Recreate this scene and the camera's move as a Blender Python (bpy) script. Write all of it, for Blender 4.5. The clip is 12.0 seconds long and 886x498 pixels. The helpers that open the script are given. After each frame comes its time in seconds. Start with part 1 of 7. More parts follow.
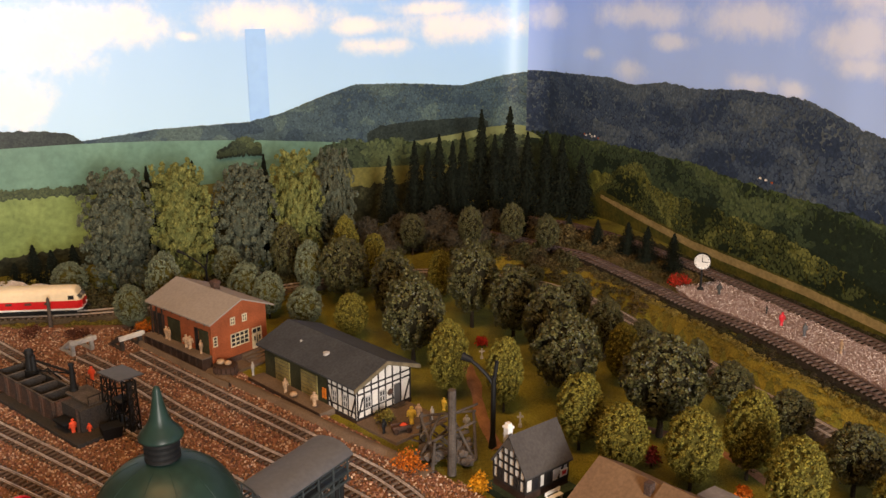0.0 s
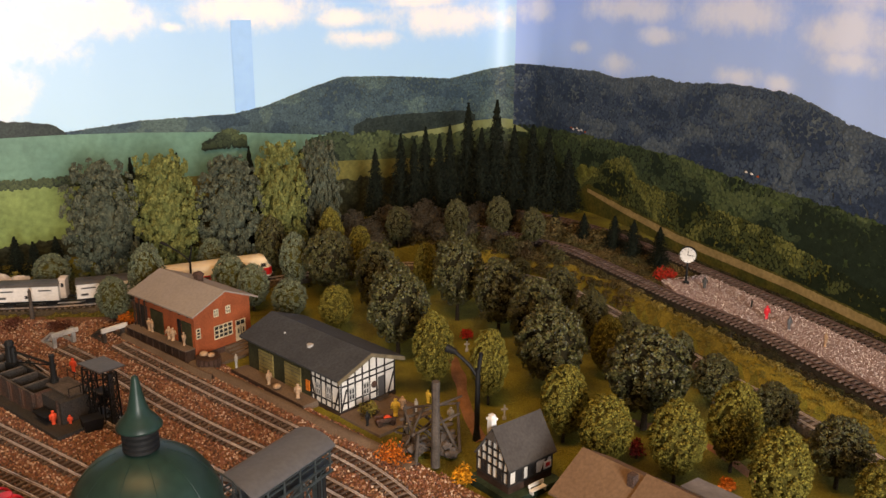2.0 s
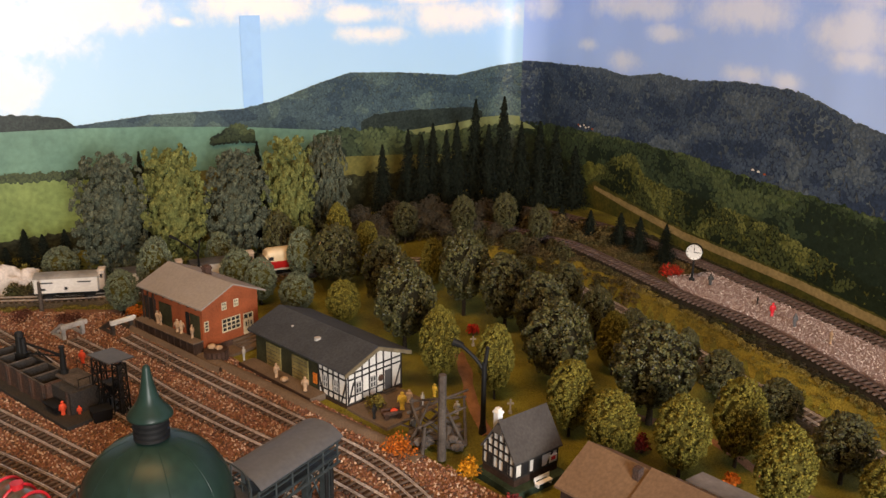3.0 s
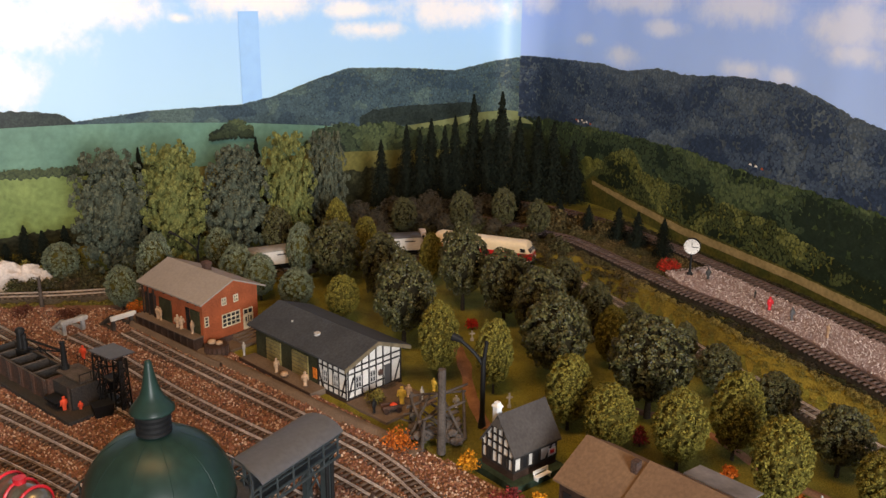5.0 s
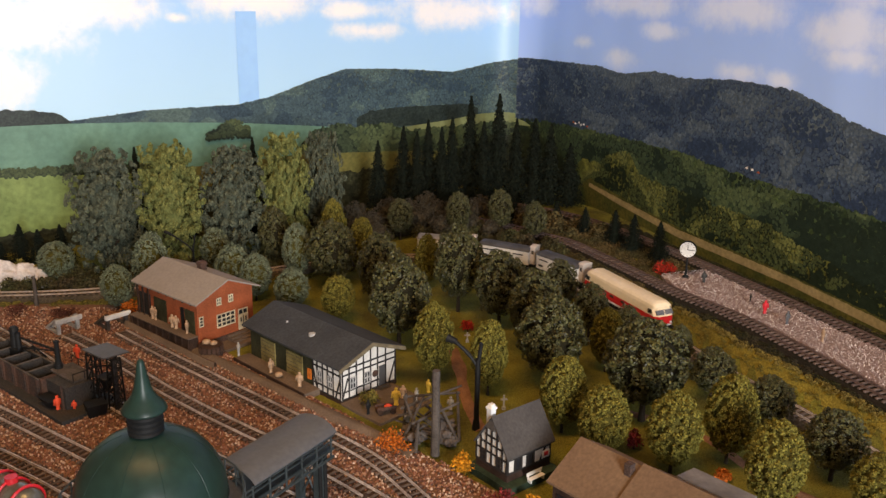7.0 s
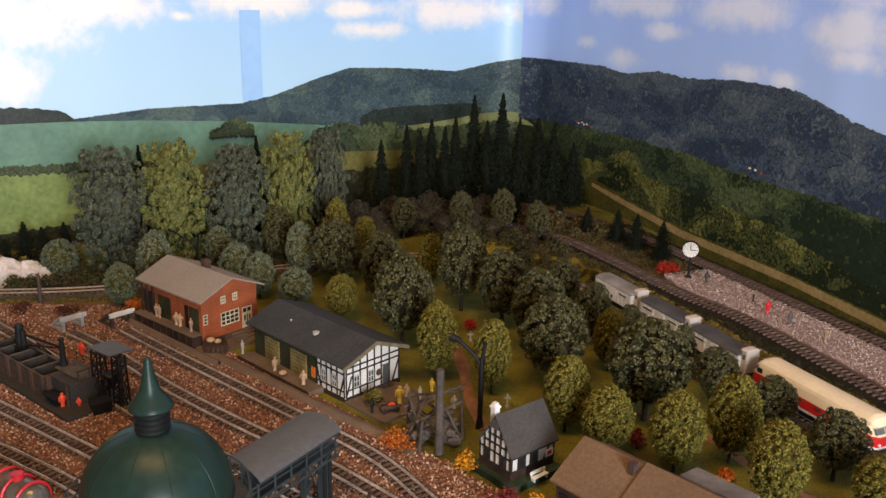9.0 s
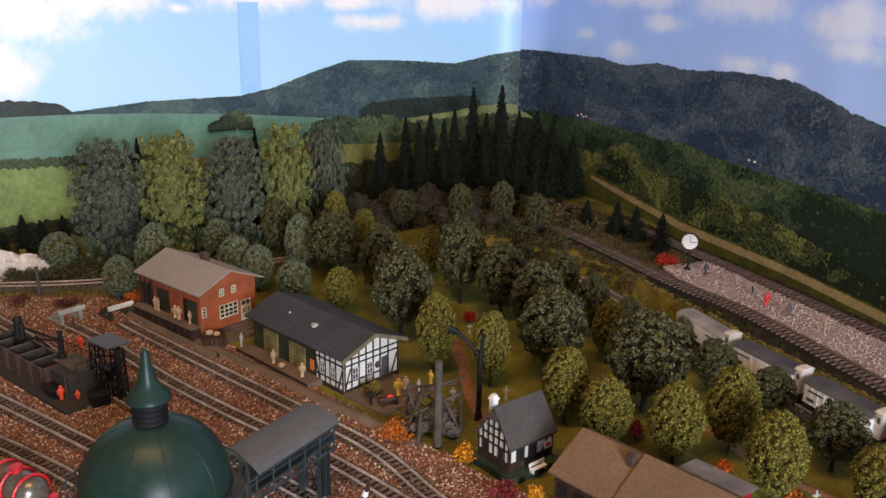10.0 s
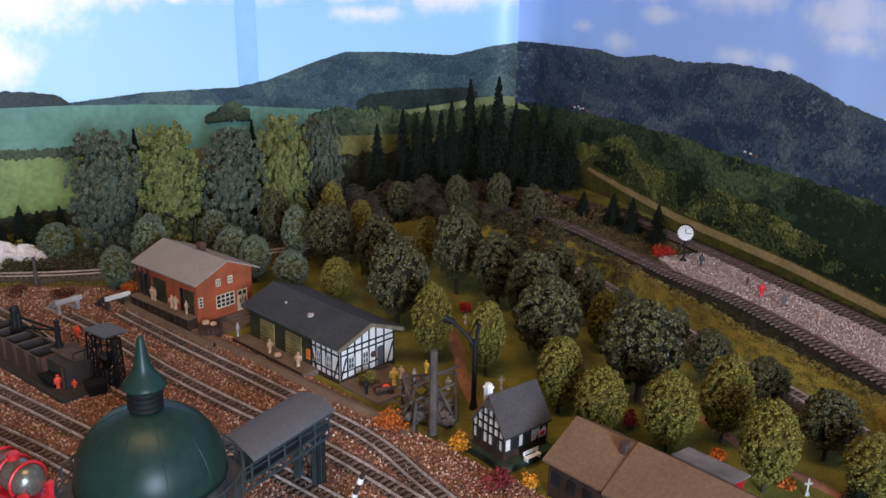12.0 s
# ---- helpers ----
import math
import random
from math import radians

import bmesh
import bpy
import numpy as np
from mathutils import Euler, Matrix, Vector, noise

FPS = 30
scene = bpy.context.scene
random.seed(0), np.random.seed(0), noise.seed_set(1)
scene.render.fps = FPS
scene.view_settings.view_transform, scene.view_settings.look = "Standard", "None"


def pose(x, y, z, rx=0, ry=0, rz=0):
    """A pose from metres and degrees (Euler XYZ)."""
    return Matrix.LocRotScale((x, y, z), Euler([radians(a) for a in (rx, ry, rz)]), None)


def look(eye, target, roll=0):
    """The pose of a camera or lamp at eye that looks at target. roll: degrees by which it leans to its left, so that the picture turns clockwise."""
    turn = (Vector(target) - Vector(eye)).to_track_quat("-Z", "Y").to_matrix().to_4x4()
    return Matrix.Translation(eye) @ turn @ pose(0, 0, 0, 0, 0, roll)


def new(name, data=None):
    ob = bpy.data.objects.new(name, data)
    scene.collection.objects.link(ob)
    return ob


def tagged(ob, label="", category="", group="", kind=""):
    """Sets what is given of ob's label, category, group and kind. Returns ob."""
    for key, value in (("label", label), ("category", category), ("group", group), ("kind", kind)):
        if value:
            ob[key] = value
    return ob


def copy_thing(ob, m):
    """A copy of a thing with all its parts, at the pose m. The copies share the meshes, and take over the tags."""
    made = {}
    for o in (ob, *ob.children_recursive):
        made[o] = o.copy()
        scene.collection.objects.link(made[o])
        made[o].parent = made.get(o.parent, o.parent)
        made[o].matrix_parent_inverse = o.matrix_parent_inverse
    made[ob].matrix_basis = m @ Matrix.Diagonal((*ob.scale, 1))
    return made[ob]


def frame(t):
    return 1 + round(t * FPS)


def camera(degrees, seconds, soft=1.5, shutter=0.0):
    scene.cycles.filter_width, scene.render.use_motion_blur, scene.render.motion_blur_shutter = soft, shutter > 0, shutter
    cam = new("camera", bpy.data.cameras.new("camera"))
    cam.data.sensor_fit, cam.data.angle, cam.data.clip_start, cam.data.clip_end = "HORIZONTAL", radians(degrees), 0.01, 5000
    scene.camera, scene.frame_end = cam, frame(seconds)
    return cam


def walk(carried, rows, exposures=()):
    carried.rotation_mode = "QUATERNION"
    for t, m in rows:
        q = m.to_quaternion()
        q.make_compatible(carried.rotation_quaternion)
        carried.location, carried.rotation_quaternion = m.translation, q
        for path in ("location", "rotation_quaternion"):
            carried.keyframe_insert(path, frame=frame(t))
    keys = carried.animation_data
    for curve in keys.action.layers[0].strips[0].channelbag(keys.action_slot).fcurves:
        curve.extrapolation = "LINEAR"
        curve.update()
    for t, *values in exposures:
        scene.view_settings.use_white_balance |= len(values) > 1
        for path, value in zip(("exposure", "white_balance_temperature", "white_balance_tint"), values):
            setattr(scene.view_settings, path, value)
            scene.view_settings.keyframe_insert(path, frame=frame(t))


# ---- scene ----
cam = camera(52.0, 12.0, shutter=0.5)
PATH = [
    (0, (0.002, -0.004, 0.535), (0.0, 1.914, -0.033), 0.0),
    (0.5, (0.005, -0.001, 0.532), (0.01, 1.915, -0.04), -0.0),
    (1, (0.002, -0.004, 0.533), (0.008, 1.915, -0.031), 0.4),
    (1.5, (0.005, -0.002, 0.531), (0.02, 1.915, -0.04), 0.4),
    (2, (0.007, 0.0, 0.528), (0.03, 1.915, -0.048), 0.4),
    (2.5, (0.006, -0.001, 0.528), (0.039, 1.915, -0.045), 0.7),
    (3, (0.004, -0.007, 0.526), (0.016, 1.907, -0.055), 0.7),
    (5, (0.003, -0.012, 0.528), (0.019, 1.899, -0.064), 0.6),
    (5.5, (0.005, -0.009, 0.529), (0.019, 1.907, -0.044), 0.7),
    (6, (0.001, -0.01, 0.528), (0.019, 1.902, -0.058), 0.9),
    (6.5, (0.001, -0.011, 0.527), (0.016, 1.902, -0.057), 1.0),
    (7, (0.006, -0.011, 0.527), (0.027, 1.901, -0.061), 1.0),
    (9, (0.002, -0.014, 0.528), (0.021, 1.897, -0.062), 1.2),
    (9.5, (0.0, -0.015, 0.526), (0.008, 1.892, -0.075), 1.2),
    (10, (0.004, -0.013, 0.526), (0.023, 1.894, -0.078), 1.1),
    (10.5, (0.005, -0.014, 0.524), (0.026, 1.891, -0.085), 1.2),
    (11, (0.006, -0.013, 0.523), (0.03, 1.89, -0.091), 1.1),
    (11.5, (0.008, -0.014, 0.525), (0.034, 1.891, -0.085), 1.0),
    (12, (0.008, -0.018, 0.523), (0.03, 1.884, -0.094), 1.2),
]
walk(cam, [(t, look(eye, target, roll)) for t, eye, target, roll in PATH],
     exposures=[(0.0, 0.0, 7050, 14.5), (2.0, 0.0, 6900, 12.5), (5.5, -0.05, 6200, 10.5), (7.0, -0.05, 6350, 11), (9.5, -0.1, 5900, 11), (12.0, -0.16, 5000, 11)])


# ---- light ----
world = bpy.data.worlds.new("world")
scene.world = world
world.use_nodes = True
world.node_tree.nodes["Background"].inputs[0].default_value = (0.75, 0.85, 1.0, 1)
world.node_tree.nodes["Background"].inputs[1].default_value = 0.25


def area_lamp(name, eye, target, sx, sy, watts, colour):
    d = bpy.data.lights.new(name, "AREA")
    d.shape, d.size, d.size_y, d.energy, d.color = "RECTANGLE", sx, sy, watts, colour
    ob = new(name, d)
    ob.matrix_world = look(eye, target)
    return ob


area_lamp("ceiling_lamp", (-0.25, 0.38, 1.60), (-0.22, 1.15, 0.0), 1.0, 0.35, 19.0, (1.0, 0.54, 0.18))
area_lamp("window_light", (0.90, -2.0, 0.70), (-0.25, 1.9, 0.45), 0.8, 1.1, 136.0, (0.98, 0.96, 0.93))


# ---- materials ----
def material(name, colour, rough=0.7, metal=0.0, var=0.25, scale=60.0, fine=400.0, bump=0.2, dist=0.0008, tint=None, island=0.0, pieces=0.0, spec=0.4, crowns=0.0, depth=0.8, palette=None):
    """Principled surface with two scales of colour variation and a fine relief."""
    m = bpy.data.materials.new(name)
    m.use_nodes = True
    nt = m.node_tree
    b = nt.nodes["Principled BSDF"]
    b.inputs["Roughness"].default_value, b.inputs["Metallic"].default_value = rough, metal
    b.inputs["Specular IOR Level"].default_value = min(spec, 0.14) if rough >= 0.75 else spec
    co = nt.nodes.new("ShaderNodeTexCoord")
    n1, n2 = nt.nodes.new("ShaderNodeTexNoise"), nt.nodes.new("ShaderNodeTexNoise")
    n1.inputs["Scale"].default_value, n2.inputs["Scale"].default_value = scale, fine
    n1.inputs["Detail"].default_value, n2.inputs["Detail"].default_value = 4.0, 3.0
    for n in (n1, n2):
        nt.links.new(co.outputs["Object"], n.inputs["Vector"])
    mix = nt.nodes.new("ShaderNodeMix")
    mix.data_type = "RGBA"
    t = tint or tuple(c * 0.55 for c in colour)
    mix.inputs["A"].default_value, mix.inputs["B"].default_value = (*colour, 1), (*t, 1)
    ramp = nt.nodes.new("ShaderNodeMapRange")
    ramp.inputs["From Min"].default_value, ramp.inputs["From Max"].default_value = 0.35, 0.68
    nt.links.new(n1.outputs["Fac"], ramp.inputs["Value"])
    nt.links.new(ramp.outputs["Result"], mix.inputs["Factor"])
    val = nt.nodes.new("ShaderNodeMapRange")
    val.inputs["From Min"].default_value, val.inputs["From Max"].default_value = 0.3, 0.7
    val.inputs["To Min"].default_value, val.inputs["To Max"].default_value = 1 - var, 1 + var
    nt.links.new(n2.outputs["Fac"], val.inputs["Value"])
    last = val.outputs["Result"]
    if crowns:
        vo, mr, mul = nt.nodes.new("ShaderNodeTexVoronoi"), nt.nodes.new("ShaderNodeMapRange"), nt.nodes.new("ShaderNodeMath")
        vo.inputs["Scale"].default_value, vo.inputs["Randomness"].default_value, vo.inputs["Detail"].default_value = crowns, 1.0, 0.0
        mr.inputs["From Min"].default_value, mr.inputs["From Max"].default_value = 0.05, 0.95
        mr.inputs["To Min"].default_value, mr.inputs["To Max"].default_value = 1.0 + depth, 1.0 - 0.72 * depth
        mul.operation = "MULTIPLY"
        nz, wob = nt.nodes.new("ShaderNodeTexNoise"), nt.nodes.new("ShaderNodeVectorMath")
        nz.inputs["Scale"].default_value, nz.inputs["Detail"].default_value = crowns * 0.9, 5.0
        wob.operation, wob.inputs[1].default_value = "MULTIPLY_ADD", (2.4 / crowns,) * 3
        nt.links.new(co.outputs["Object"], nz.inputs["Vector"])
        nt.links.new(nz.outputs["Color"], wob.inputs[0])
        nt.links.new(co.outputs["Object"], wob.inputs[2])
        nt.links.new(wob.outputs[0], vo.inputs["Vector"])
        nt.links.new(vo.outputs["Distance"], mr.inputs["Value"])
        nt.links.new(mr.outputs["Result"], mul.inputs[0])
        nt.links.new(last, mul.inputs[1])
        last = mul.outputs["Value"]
    for amount, node, out in ((island, "ShaderNodeNewGeometry", "Random Per Island"), (pieces, "ShaderNodeObjectInfo", "Random")):
        if amount:
            src, mr, mul = nt.nodes.new(node), nt.nodes.new("ShaderNodeMapRange"), nt.nodes.new("ShaderNodeMath")
            mr.inputs["To Min"].default_value, mr.inputs["To Max"].default_value = 1 - amount, 1 + amount
            mul.operation = "MULTIPLY"
            nt.links.new(src.outputs[out], mr.inputs["Value"])
            nt.links.new(mr.outputs["Result"], mul.inputs[0])
            nt.links.new(last, mul.inputs[1])
            last = mul.outputs["Value"]
    hsv = nt.nodes.new("ShaderNodeHueSaturation")
    nt.links.new(mix.outputs["Result"], hsv.inputs["Color"])
    if palette:
        src, ramp = nt.nodes.new("ShaderNodeNewGeometry"), nt.nodes.new("ShaderNodeValToRGB")
        ramp.color_ramp.interpolation = "CONSTANT"
        for k, c in enumerate(palette):
            e = ramp.color_ramp.elements[k] if k < 2 else ramp.color_ramp.elements.new(k / len(palette))
            e.position, e.color = k / len(palette), (*c, 1)
        nt.links.new(src.outputs["Random Per Island"], ramp.inputs["Fac"])
        nt.links.new(ramp.outputs["Color"], hsv.inputs["Color"])
    nt.links.new(last, hsv.inputs["Value"])
    nt.links.new(hsv.outputs["Color"], b.inputs["Base Color"])
    if bump:
        bp = nt.nodes.new("ShaderNodeBump")
        bp.inputs["Strength"].default_value, bp.inputs["Distance"].default_value = bump, dist
        nt.links.new(n2.outputs["Fac"], bp.inputs["Height"])
        nt.links.new(bp.outputs["Normal"], b.inputs["Normal"])
    return m


GRASS = material("park_grass", (0.205, 0.185, 0.026), 0.95, var=0.5, scale=14, fine=700, bump=0.9, dist=0.002, tint=(0.090, 0.078, 0.017))
YARD = material("yard_dirt", (0.21, 0.105, 0.058), 0.95, var=0.5, scale=22, fine=600, bump=0.8, dist=0.002, tint=(0.15, 0.08, 0.046))
STONE = material("ballast_stone", (0.265, 0.116, 0.071), 0.9, var=0.3, scale=16, fine=500, island=0.25, palette=((0.31, 0.135, 0.072), (0.155, 0.072, 0.050), (0.38, 0.21, 0.12), (0.095, 0.056, 0.043), (0.27, 0.13, 0.082), (0.47, 0.34, 0.25), (0.20, 0.092, 0.062)))
CLAY = material("footpath_clay", (0.27, 0.135, 0.07), 0.95, var=0.3, scale=30, fine=600, bump=0.5)
RAIL = material("rail_steel", (0.54, 0.45, 0.39), 0.40, metal=0.3, var=0.35, scale=40, fine=300, tint=(0.32, 0.24, 0.19))
# Pale base colour that stands for the window's reflection on the through-line rails
RAIL_SHEEN = material("rail_sheen", (0.52, 0.44, 0.37), 0.4, metal=0.3, var=0.3, scale=20, fine=300, tint=(0.34, 0.26, 0.20))
RAIL_BROWN = material("rail_painted_brown", (0.125, 0.078, 0.062), 0.6, var=0.3, scale=50, fine=300, tint=(0.085, 0.052, 0.042))
SLEEPER_RED = material("sleeper_redbrown", (0.175, 0.122, 0.098), 0.85, var=0.3, scale=80, fine=500, pieces=0.25)
SLEEPER = material("sleeper_plastic", (0.135, 0.100, 0.078), 0.8, var=0.3, scale=80, fine=500, pieces=0.3, tint=(0.085, 0.058, 0.043))
SLEEPER_PALE = material("sleeper_pale", (0.145, 0.108, 0.082), 0.85, var=0.3, scale=80, fine=500, pieces=0.3)
GRAVEL = material("platform_gravel", (0.27, 0.18, 0.155), 0.95, var=0.5, scale=60, fine=900, bump=0.9, dist=0.002, tint=(0.22, 0.145, 0.125))
PEBBLE = material("platform_pebble", (0.43, 0.30, 0.27), 0.7, var=0.2, scale=60, fine=500, island=0.15, palette=((0.30, 0.205, 0.175), (0.20, 0.135, 0.115), (0.42, 0.31, 0.27), (0.26, 0.17, 0.145), (0.37, 0.26, 0.22), (0.74, 0.67, 0.62)))
LEAF_DARK = material("leaf_dark", (0.078, 0.074, 0.022), 0.5, var=0.35, scale=25, fine=300, bump=0.0, island=0.75, tint=(0.052, 0.051, 0.018))
LEAF_LIGHT = material("leaf_light", (0.172, 0.145, 0.024), 0.75, var=0.3, scale=25, fine=300, bump=0.0, island=0.6, tint=(0.128, 0.116, 0.024))
LEAF_MID = material("leaf_mid", (0.138, 0.158, 0.092), 0.65, var=0.3, scale=25, fine=300, bump=0.0, island=0.65, tint=(0.104, 0.122, 0.072))
LEAF_SOFT = material("fleece_dark", (0.112, 0.124, 0.082), 0.95, var=0.4, scale=9, fine=60, bump=0.0, island=0.3, tint=(0.066, 0.076, 0.054))
LEAF_SOFT_LIGHT = material("fleece_light", (0.195, 0.205, 0.065), 0.95, var=0.35, scale=10, fine=60, bump=0.0, island=0.3, tint=(0.12, 0.13, 0.04))
NEEDLE = material("fir_needle", (0.012, 0.016, 0.010), 0.95, var=0.4, scale=25, fine=200, bump=0.0, island=0.5)
# Darkened crown-core colours that stand for the shade between the leaves
SHADE = material("inner_shade", (0.024, 0.020, 0.009), 0.95, var=0.4, scale=40, fine=300)
SHADE_LIGHT = material("inner_shade_light", (0.085, 0.072, 0.014), 0.95, var=0.4, scale=40, fine=300)
HEDGE = material("hedge_flock", (0.036, 0.035, 0.013), 0.95, var=0.4, scale=25, fine=200, bump=0.0, island=0.6, tint=(0.04, 0.03, 0.02))
BROWNBUSH = material("brown_flock", (0.105, 0.075, 0.03), 0.95, var=0.4, scale=16, fine=200, bump=0.0, island=0.6, tint=(0.06, 0.055, 0.022))
STRAW = material("meadow_flock", (0.17, 0.135, 0.03), 0.95, var=0.4, scale=16, fine=200, bump=0.0, island=0.5, tint=(0.11, 0.095, 0.022))
REDLEAF = material("red_leaf", (0.42, 0.03, 0.015), 0.8, var=0.3, scale=30, fine=300, bump=0.0, island=0.5)
ORANGELEAF = material("orange_leaf", (0.55, 0.15, 0.02), 0.8, var=0.3, scale=30, fine=300, bump=0.0, island=0.5)
YELLOWLEAF = material("yellow_leaf", (0.62, 0.27, 0.016), 0.8, var=0.3, scale=30, fine=300, bump=0.0, island=0.4)
WINELEAF = material("wine_leaf", (0.20, 0.030, 0.030), 0.8, var=0.3, scale=30, fine=300, bump=0.0, island=0.5)
BARK = material("bark", (0.06, 0.045, 0.03), 0.95, var=0.4, scale=80, fine=500, bump=0.6)
ROOF_GREY = material("roof_greybrown", (0.27, 0.232, 0.20), 0.85, var=0.08, scale=18, fine=260, tint=(0.245, 0.21, 0.18))
ROOF_SLATE = material("roof_felt", (0.050, 0.053, 0.058), 0.75, var=0.2, scale=20, fine=300, tint=(0.038, 0.040, 0.044))
ROOF_BROWN = material("roof_brown", (0.165, 0.106, 0.064), 0.85, var=0.15, scale=14, fine=260, tint=(0.140, 0.088, 0.054))
BRICK = material("brick_wall", (0.34, 0.090, 0.034), 0.8, var=0.25, scale=40, fine=500, tint=(0.25, 0.066, 0.026))
DARKGREEN = material("green_boards", (0.044, 0.042, 0.020), 0.8, var=0.3, scale=40, fine=300)
OLIVE = material("olive_door", (0.27, 0.21, 0.075), 0.75, var=0.2, scale=40, fine=300)
PLASTER = material("white_plaster", (0.70, 0.66, 0.60), 0.85, var=0.08, scale=40, fine=300, tint=(0.60, 0.55, 0.48))
TIMBER = material("dark_timber", (0.022, 0.018, 0.016), 0.7, var=0.3, scale=60, fine=400)
WOODDARK = material("brown_boards", (0.055, 0.032, 0.022), 0.8, var=0.3, scale=60, fine=400)
CREAM = material("cream_frame", (0.72, 0.62, 0.42), 0.7, var=0.1, scale=60, fine=300)
PANE = material("window_pane", (0.02, 0.02, 0.022), 0.4, var=0.2, scale=60, fine=300, bump=0.0, spec=0.25)
CONCRETE = material("platform_concrete", (0.165, 0.120, 0.088), 0.9, var=0.2, scale=25, fine=500, tint=(0.115, 0.084, 0.062))
GREENPLINTH = material("green_plinth", (0.035, 0.055, 0.035), 0.8, var=0.25, scale=40, fine=300)
DOME = material("dome_paint", (0.014, 0.033, 0.026), 0.38, var=0.15, scale=25, fine=120, bump=0.08, tint=(0.012, 0.026, 0.021), spec=0.22)
SOOT = material("sooty_boards", (0.036, 0.036, 0.036), 0.75, var=0.4, scale=70, fine=500, tint=(0.050, 0.041, 0.035))
DARKGREY = material("weathered_plastic", (0.050, 0.048, 0.045), 0.6, var=0.3, scale=50, fine=400)
MIDGREY = material("canopy_sheet", (0.085, 0.084, 0.086), 0.55, var=0.12, scale=18, fine=200, bump=0.05, tint=(0.074, 0.073, 0.075))
BLUEGREY = material("girder_paint", (0.038, 0.048, 0.048), 0.5, var=0.2, scale=50, fine=400)
BLACK = material("black_plastic", (0.010, 0.010, 0.010), 0.62, var=0.3, scale=50, fine=400, spec=0.25)
COAL = material("coal_heap", (0.03, 0.03, 0.032), 0.6, var=0.5, scale=120, fine=700, bump=1.0, dist=0.003)
RUST = material("rust_brown", (0.090, 0.048, 0.034), 0.85, var=0.4, scale=60, fine=500, tint=(0.050, 0.038, 0.033))
PALEGREY = material("pale_concrete", (0.48, 0.46, 0.43), 0.9, var=0.2, scale=60, fine=500)
WHITE = material("white_paint", (0.82, 0.80, 0.76), 0.5, var=0.06, scale=40, fine=200)
CARWHITE = material("wagon_white", (0.72, 0.70, 0.67), 0.5, var=0.1, scale=30, fine=300, tint=(0.60, 0.57, 0.53))
CARGREY = material("wagon_roof_grey", (0.085, 0.080, 0.078), 0.6, var=0.15, scale=30, fine=300)
CARPALE = material("wagon_roof_pale", (0.30, 0.28, 0.255), 0.6, var=0.15, scale=30, fine=300)
LOCORED = material("loco_red", (0.55, 0.018, 0.02), 0.32, var=0.06, scale=30, fine=200, bump=0.03, tint=(0.48, 0.015, 0.016))
LOCOCREAM = material("loco_cream", (0.80, 0.66, 0.44), 0.35, var=0.05, scale=30, fine=200, bump=0.03, tint=(0.74, 0.60, 0.40))
BRIGHTRED = material("bright_red", (0.60, 0.02, 0.03), 0.4, var=0.1, scale=40, fine=200)
ORANGE = material("safety_orange", (0.85, 0.09, 0.03), 0.6, var=0.1, scale=60, fine=300)
YELLOW = material("figure_yellow", (0.75, 0.50, 0.06), 0.6, var=0.15, scale=200, fine=600)
SKIN = material("figure_cream", (0.50, 0.33, 0.20), 0.6, var=0.2, scale=300, fine=900)
CABTAN = material("wagon_cabin_beige", (0.62, 0.53, 0.45), 0.5, var=0.1, scale=30, fine=300)
SCREEN = material("windscreen_grey", (0.16, 0.155, 0.15), 0.2, var=0.2, scale=60, fine=300, bump=0.0, spec=0.6)
TANK = material("tank_metal", (0.22, 0.21, 0.17), 0.3, metal=0.6, var=0.2, scale=50, fine=300)
ROCK = material("plaster_rock", (0.70, 0.64, 0.60), 0.9, var=0.15, scale=40, fine=300, bump=0.6)
GREYROCK = material("grey_rock", (0.150, 0.125, 0.110), 0.9, var=0.3, scale=60, fine=500, bump=0.6)
GREYWOOD = material("grey_wood", (0.095, 0.078, 0.066), 0.9, var=0.3, scale=60, fine=500)
WALLPAINT = material("room_paint", (0.24, 0.225, 0.205), 0.9, var=0.05, scale=3, fine=60)
SHEDROOF = material("shed_sheet", (0.21, 0.20, 0.20), 0.7, var=0.12, scale=30, fine=200)
DULLRED = material("dull_red_flock", (0.125, 0.050, 0.034), 0.9, var=0.3, scale=30, fine=300, bump=0.0, island=0.5)
RIDGE = material("ridge_flock", (0.23, 0.175, 0.045), 0.95, var=0.4, scale=16, fine=200, bump=0.0, island=0.5, tint=(0.15, 0.115, 0.03))
ROOF_COTTAGE = material("cottage_roof", (0.066, 0.060, 0.056), 0.8, var=0.15, scale=20, fine=300, tint=(0.052, 0.047, 0.044))
LOWBUSH = material("low_bush_flock", (0.062, 0.062, 0.024), 0.95, var=0.4, scale=18, fine=200, bump=0.0, island=0.6, tint=(0.060, 0.045, 0.024))
BARGE = material("barge_tan", (0.21, 0.17, 0.105), 0.8, var=0.15, scale=40, fine=300)
BOARDEDGE = material("layout_board", (0.25, 0.17, 0.10), 0.7, var=0.2, scale=10, fine=100)


# ---- mesh helpers ----
def part(name, bm, mat, parent=None, label="", smooth=False):
    """Links a bmesh as one mesh object under a thing or a part."""
    me = bpy.data.meshes.new(name)
    if smooth:
        for f in bm.faces:
            f.smooth = True
    bm.to_mesh(me)
    bm.free()
    me.materials.append(mat)
    ob = new(name, me)
    ob.parent = parent
    if label:
        ob["label"] = label
    return ob


def thing(name, label, category, m=None, group="", kind=""):
    ob = new(name)
    ob.empty_display_size = 0.01
    ob.matrix_world = m or Matrix()
    return tagged(ob, label, category, group, kind)


